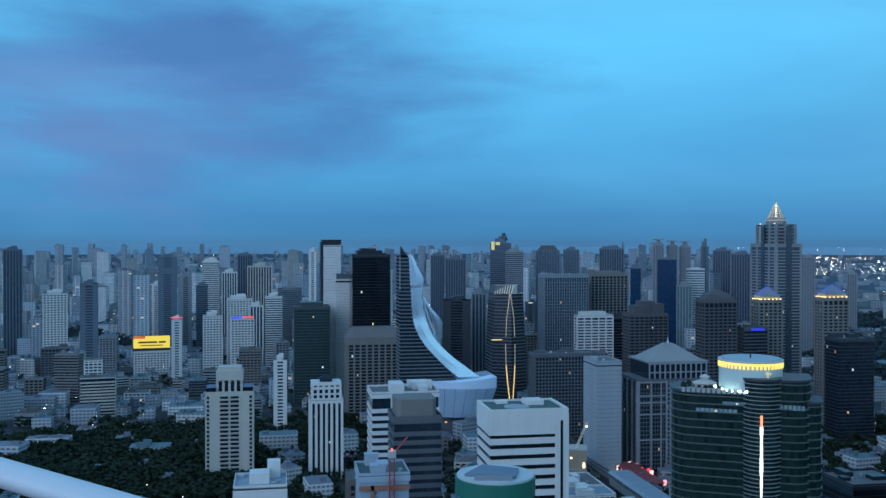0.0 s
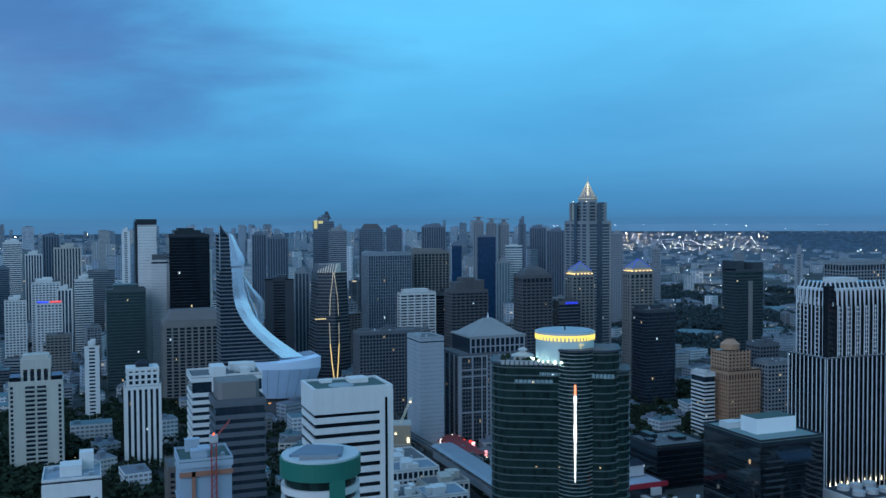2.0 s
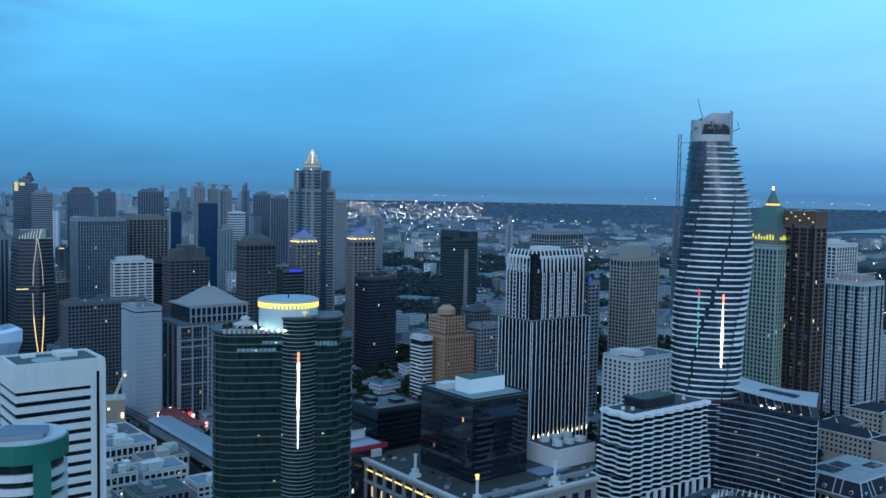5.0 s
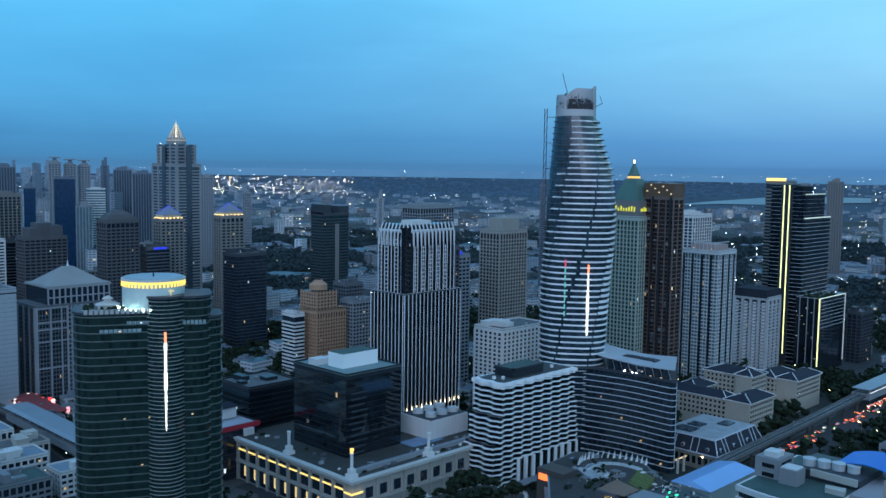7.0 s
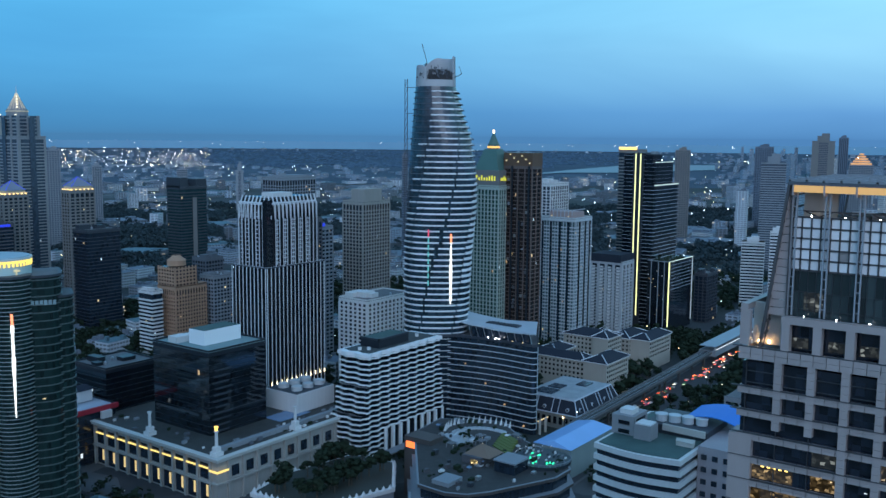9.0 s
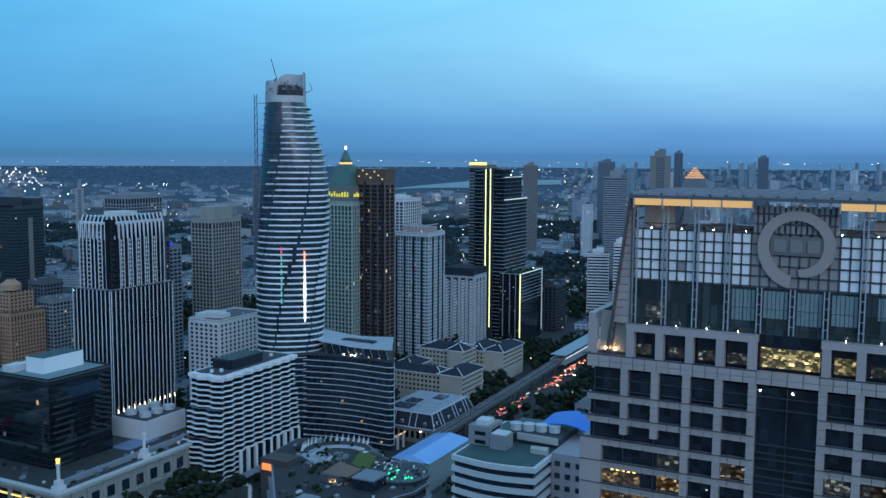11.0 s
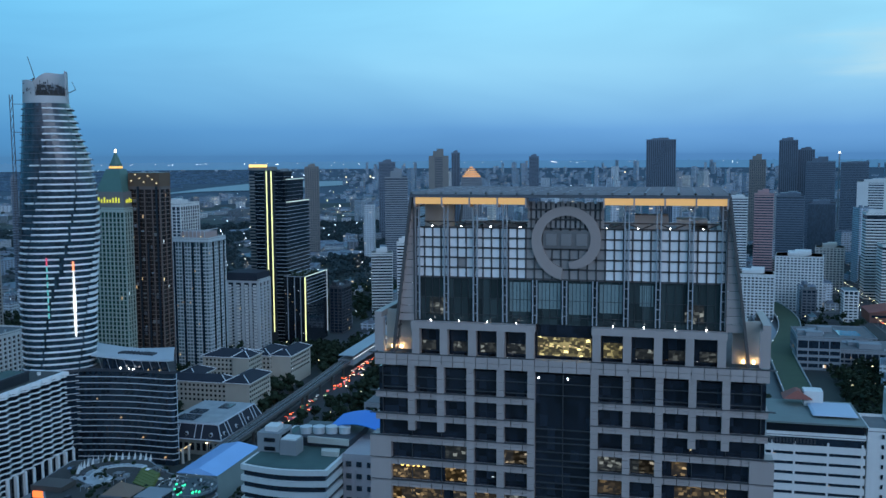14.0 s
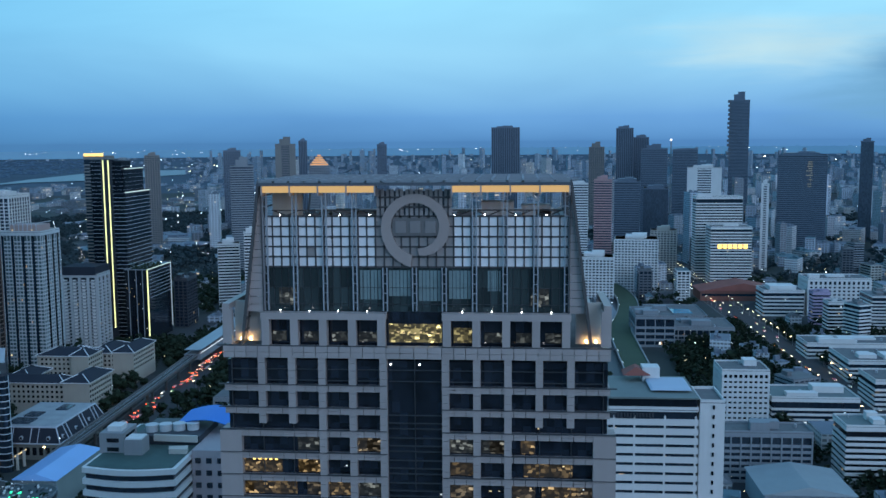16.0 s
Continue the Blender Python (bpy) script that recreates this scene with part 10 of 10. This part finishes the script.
dots("city_lights", "scattered white street and window lights across the distant city", white, LAMP_WHITE)
# street lamps and cars
lamp_mesh = Shape().prism(ring(0.12, 0.12, 6), 0, 9).box(-0.1, 0, 8.8, 0.1, 2.0, 9.0).mesh("lamp_post", METAL)
head_mesh = Shape().box(-0.5, 1.2, 8.5, 0.5, 2.4, 8.8).mesh("lamp_head", LAMP)
for i in range(42):
    x = 660 + 22 * i
    for y in (-262 + 48 * (x - 640) / 1460 + s for s in (-13, 13)):
        if rnd.random() < 0.85:
            t = thing("street_lamp", "street lamp with a warm light beside the avenue", "street lamp", x + rnd.uniform(-3, 3), y, 0, 0, "street lamps of the avenue")
            part("lamp_post", lamp_mesh, t)
            part("lamp_head", head_mesh, t)
for i in range(14):
    t = thing("street_lamp", "street lamp with a warm light beside the avenue", "street lamp", 560 + 40 * i + rnd.uniform(-6, 6), rnd.choice((262, 300)), 0, 0, "street lamps of the avenue")
    part("lamp_post", lamp_mesh, t)
    part("lamp_head", head_mesh, t)


def car_parts(colour):
    body = Shape().prism([(-2.2, -0.88), (2.2, -0.88), (2.2, 0.88), (-2.2, 0.88)], 0.35, 0.9).prism([(-1.5, -0.84), (1.1, -0.84), (1.1, 0.84), (-1.5, 0.84)], 0.9, 1.45, top=[(-1.1, -0.7), (0.6, -0.7), (0.6, 0.7), (-1.1, 0.7)])
    return body.mesh("car_body", surface("car paint " + colour[0], colour[1], rough=0.3))


bodies = [car_parts(c) for c in (("white", (0.6, 0.6, 0.6)), ("dark", (0.05, 0.05, 0.06)), ("silver", (0.35, 0.36, 0.38)), ("pink", (0.5, 0.12, 0.25)), ("green", (0.10, 0.3, 0.12)))]
tail = Shape().box(-2.32, -0.85, 0.62, -2.18, -0.35, 0.86).box(-2.32, 0.35, 0.62, -2.18, 0.85, 0.86).mesh("tail_light", glowing("tail light", (1.0, 0.07, 0.03), 7.0))
brake = Shape().box(-2.34, -0.86, 0.55, -2.18, -0.25, 0.95).box(-2.34, 0.25, 0.55, -2.18, 0.86, 0.95).mesh("tail_light", glowing("bright tail light", (1.0, 0.12, 0.04), 14.0))
head = Shape().box(2.18, -0.8, 0.55, 2.32, -0.4, 0.8).box(2.18, 0.4, 0.55, 2.32, 0.8, 0.8).mesh("headlight", glowing("headlight", (1.0, 0.85, 0.55), 10.0))


def car(x, y, turn, kind):
    t = thing("car", "car in slow traffic with its lights on", "car", x, y, 0.12, turn, "cars in the traffic")
    part("car_body", bodies[kind], t)
    part("tail_light", brake if kind % 2 else tail, t)
    part("headlight", head, t)


for i in range(120):
    x = 600 + 330 * (i / 120) + rnd.uniform(-2, 2)
    y = 286 + 0.012 * (x - 640) - rnd.choice((0, 3, 6, 9))
    if rnd.random() < (0.9 if 630 < x < 690 or 740 < x < 910 else 0.4):
        car(x, y, rnd.choice((1, 1, 1, 1, 181)), rnd.randrange(5))
for i in range(44):
    x = 700 + 22 * i + rnd.uniform(-5, 5)
    lane = rnd.choice((-9, -5, 5, 9))
    car(x, -262 + 48 * (x - 640) / 1460 + lane, 2 if lane > 0 else 182, rnd.randrange(5))

# ---- tower cranes on the building site ----


def site_crane(x, y, z, reach, label, amber=False):
    root = thing("tower_crane", label, "crane", x, y)
    red = surface("crane amber" if amber else "crane red", (0.62, 0.50, 0.30) if amber else (0.40, 0.06, 0.05), rough=0.5)
    mast = Shape()
    for k in range(int(z / 3)):
        h = 3 * k
        for a, b in ((-1, -1), (1, -1), (1, 1), (-1, 1)):
            mast.beam((a, b, h), (a, b, h + 3), 0.3)
        mast.beam((-1, -1, h), (1, -1, h + 3), 0.2).beam((-1, 1, h), (-1, -1, h + 3), 0.2)
    part("mast", mast.mesh("mast", red), root)
    jib = Shape()
    n = 12
    for k in range(n):
        a, b = abs(reach) * k / n, abs(reach) * (k + 1) / n
        s = 1 if reach > 0 else -1
        jib.beam((s * a * 0.75, -0.7, z + a * 0.85), (s * b * 0.75, -0.7, z + b * 0.85), 0.3).beam((s * a * 0.75, 0.7, z + a * 0.85), (s * b * 0.75, 0.7, z + b * 0.85), 0.3).beam((s * a * 0.75, -0.7, z + a * 0.85), (s * b * 0.75, 0.7, z + b * 0.85), 0.2)
    part("jib", jib.mesh("jib", red), root)
    part("cab", Shape().box(-1.6, -1.4, z - 1, 1.6, 1.4, z + 2).mesh("cab", surface("crane cab", (0.5, 0.5, 0.5))), root)
    part("crane_lamp", Shape().prism(ring(0.4, 0.4, 8), z + 2, z + 2.8).mesh("crane_lamp", LAMP_WHITE if amber else RED_LIGHT), root)
    return root


site_crane(48, 398, 108, 9, "red lattice tower crane over the building site")
site_crane(150, 400, 50, -30, "amber luffing crane with a lit jib beside the white block", amber=True)
t = thing("unfinished_block", "unfinished beige block with work lamps and a pale crane jib", "building", 240, 736, 0, -18)
part("body", Shape().box(-10, -9, 0, 9, 9, 30).mesh("body", surface("bare beige concrete", (0.40, 0.32, 0.23), streak=0.4)), t)
part("floor_edge", Shape().box(-10.4, -9.4, 30, 9.4, 9.4, 31).mesh("floor_edge", CREAM), t)
part("lower_floor_edge", Shape().box(-10.3, -9.3, 14, 9.3, 9.3, 14.6).mesh("lower_floor_edge", CREAM), t)
part("doorway", Shape().box(-1, -9.3, 0, 5, -8.9, 9).mesh("doorway", BLACK), t)
jib = Shape()
for k in range(8):
    a, b = (1.1 * k, 31 + 2.7 * k), (1.1 * (k + 1), 31 + 2.7 * (k + 1))
    for v in (-5.8, -4.2):
        jib.beam((a[0], v, a[1]), (b[0], v, b[1]), 0.4).beam((a[0] + 1.6, v, a[1]), (b[0] + 1.6, v, b[1]), 0.4)
        jib.beam((a[0], v, a[1]), (b[0] + 1.6, v, b[1]), 0.3)
part("jib", jib.mesh("jib", surface("pale crane paint", (0.72, 0.66, 0.52), rough=0.5)), t)
for u, z, w, h in ((8.2, 49, 1.6, 1.4), (-4.0, 23, 1.5, 1.5), (6.0, 16, 1.9, 4.2), (-8.5, 15.5, 1.3, 0.8)):
    part("work_lamp", Shape().box(u, -9.9, z, u + w, -9.5, z + h).mesh("work_lamp", glowing("work lamp", (1.0, 0.86, 0.55), 2.2)), t)

# ---- the terrace on which the camera stands ----
t = thing("roof_terrace", "high roof terrace with a pale metal handrail over a dark panel", "terrace", 0, 0)
part("terrace_floor", Shape().prism([(-2.0, 3.5), (-6, 0), (-6, -8), (1.2, -8), (1.2, 0.1), (0.25, 0.95)], 198.2, 198.4).mesh("terrace_floor", DARKGREY), t)
part("building_below", Shape().prism([(-2.1, 3.4), (-40, -20), (-40, -45), (1.1, -45), (1.1, 0.0), (0.2, 0.8)], 0, 198.1).mesh("building_below", MIDGREY), t)
RAIL_A, RAIL_B = Vector((-2.06, 3.62, 199.55)), Vector((0.29, 1.03, 199.55))
rail = Shape()
d = (RAIL_B - RAIL_A).normalized()
n = Vector((d.y, -d.x, 0))
prof = [(0.034 * math.cos(a), 0.026 * math.sin(a)) for a in [2 * math.pi * i / 16 for i in range(16)]]
for p in (RAIL_A, RAIL_B):
    rail.v += [tuple(p + n * u + Vector((0, 0, w))) for u, w in prof]
rail.f = [(i, (i + 1) % 16, 16 + (i + 1) % 16, 16 + i) for i in range(16)] + [tuple(range(15, -1, -1)), tuple(range(16, 32))]
rail.m = [0] * len(rail.f)
part("handrail", rail.mesh("handrail", surface("pale rail paint", (0.62, 0.66, 0.70), rough=0.35, vary=0.06, fine=30.0), smooth=True), t)
panel = Shape().prism([tuple((RAIL_A - n * 0.012).xy), tuple((RAIL_B - n * 0.012).xy), tuple((RAIL_B + n * 0.012).xy), tuple((RAIL_A + n * 0.012).xy)], 198.4, 199.5)
part("panel", panel.mesh("panel", BLACK), t)
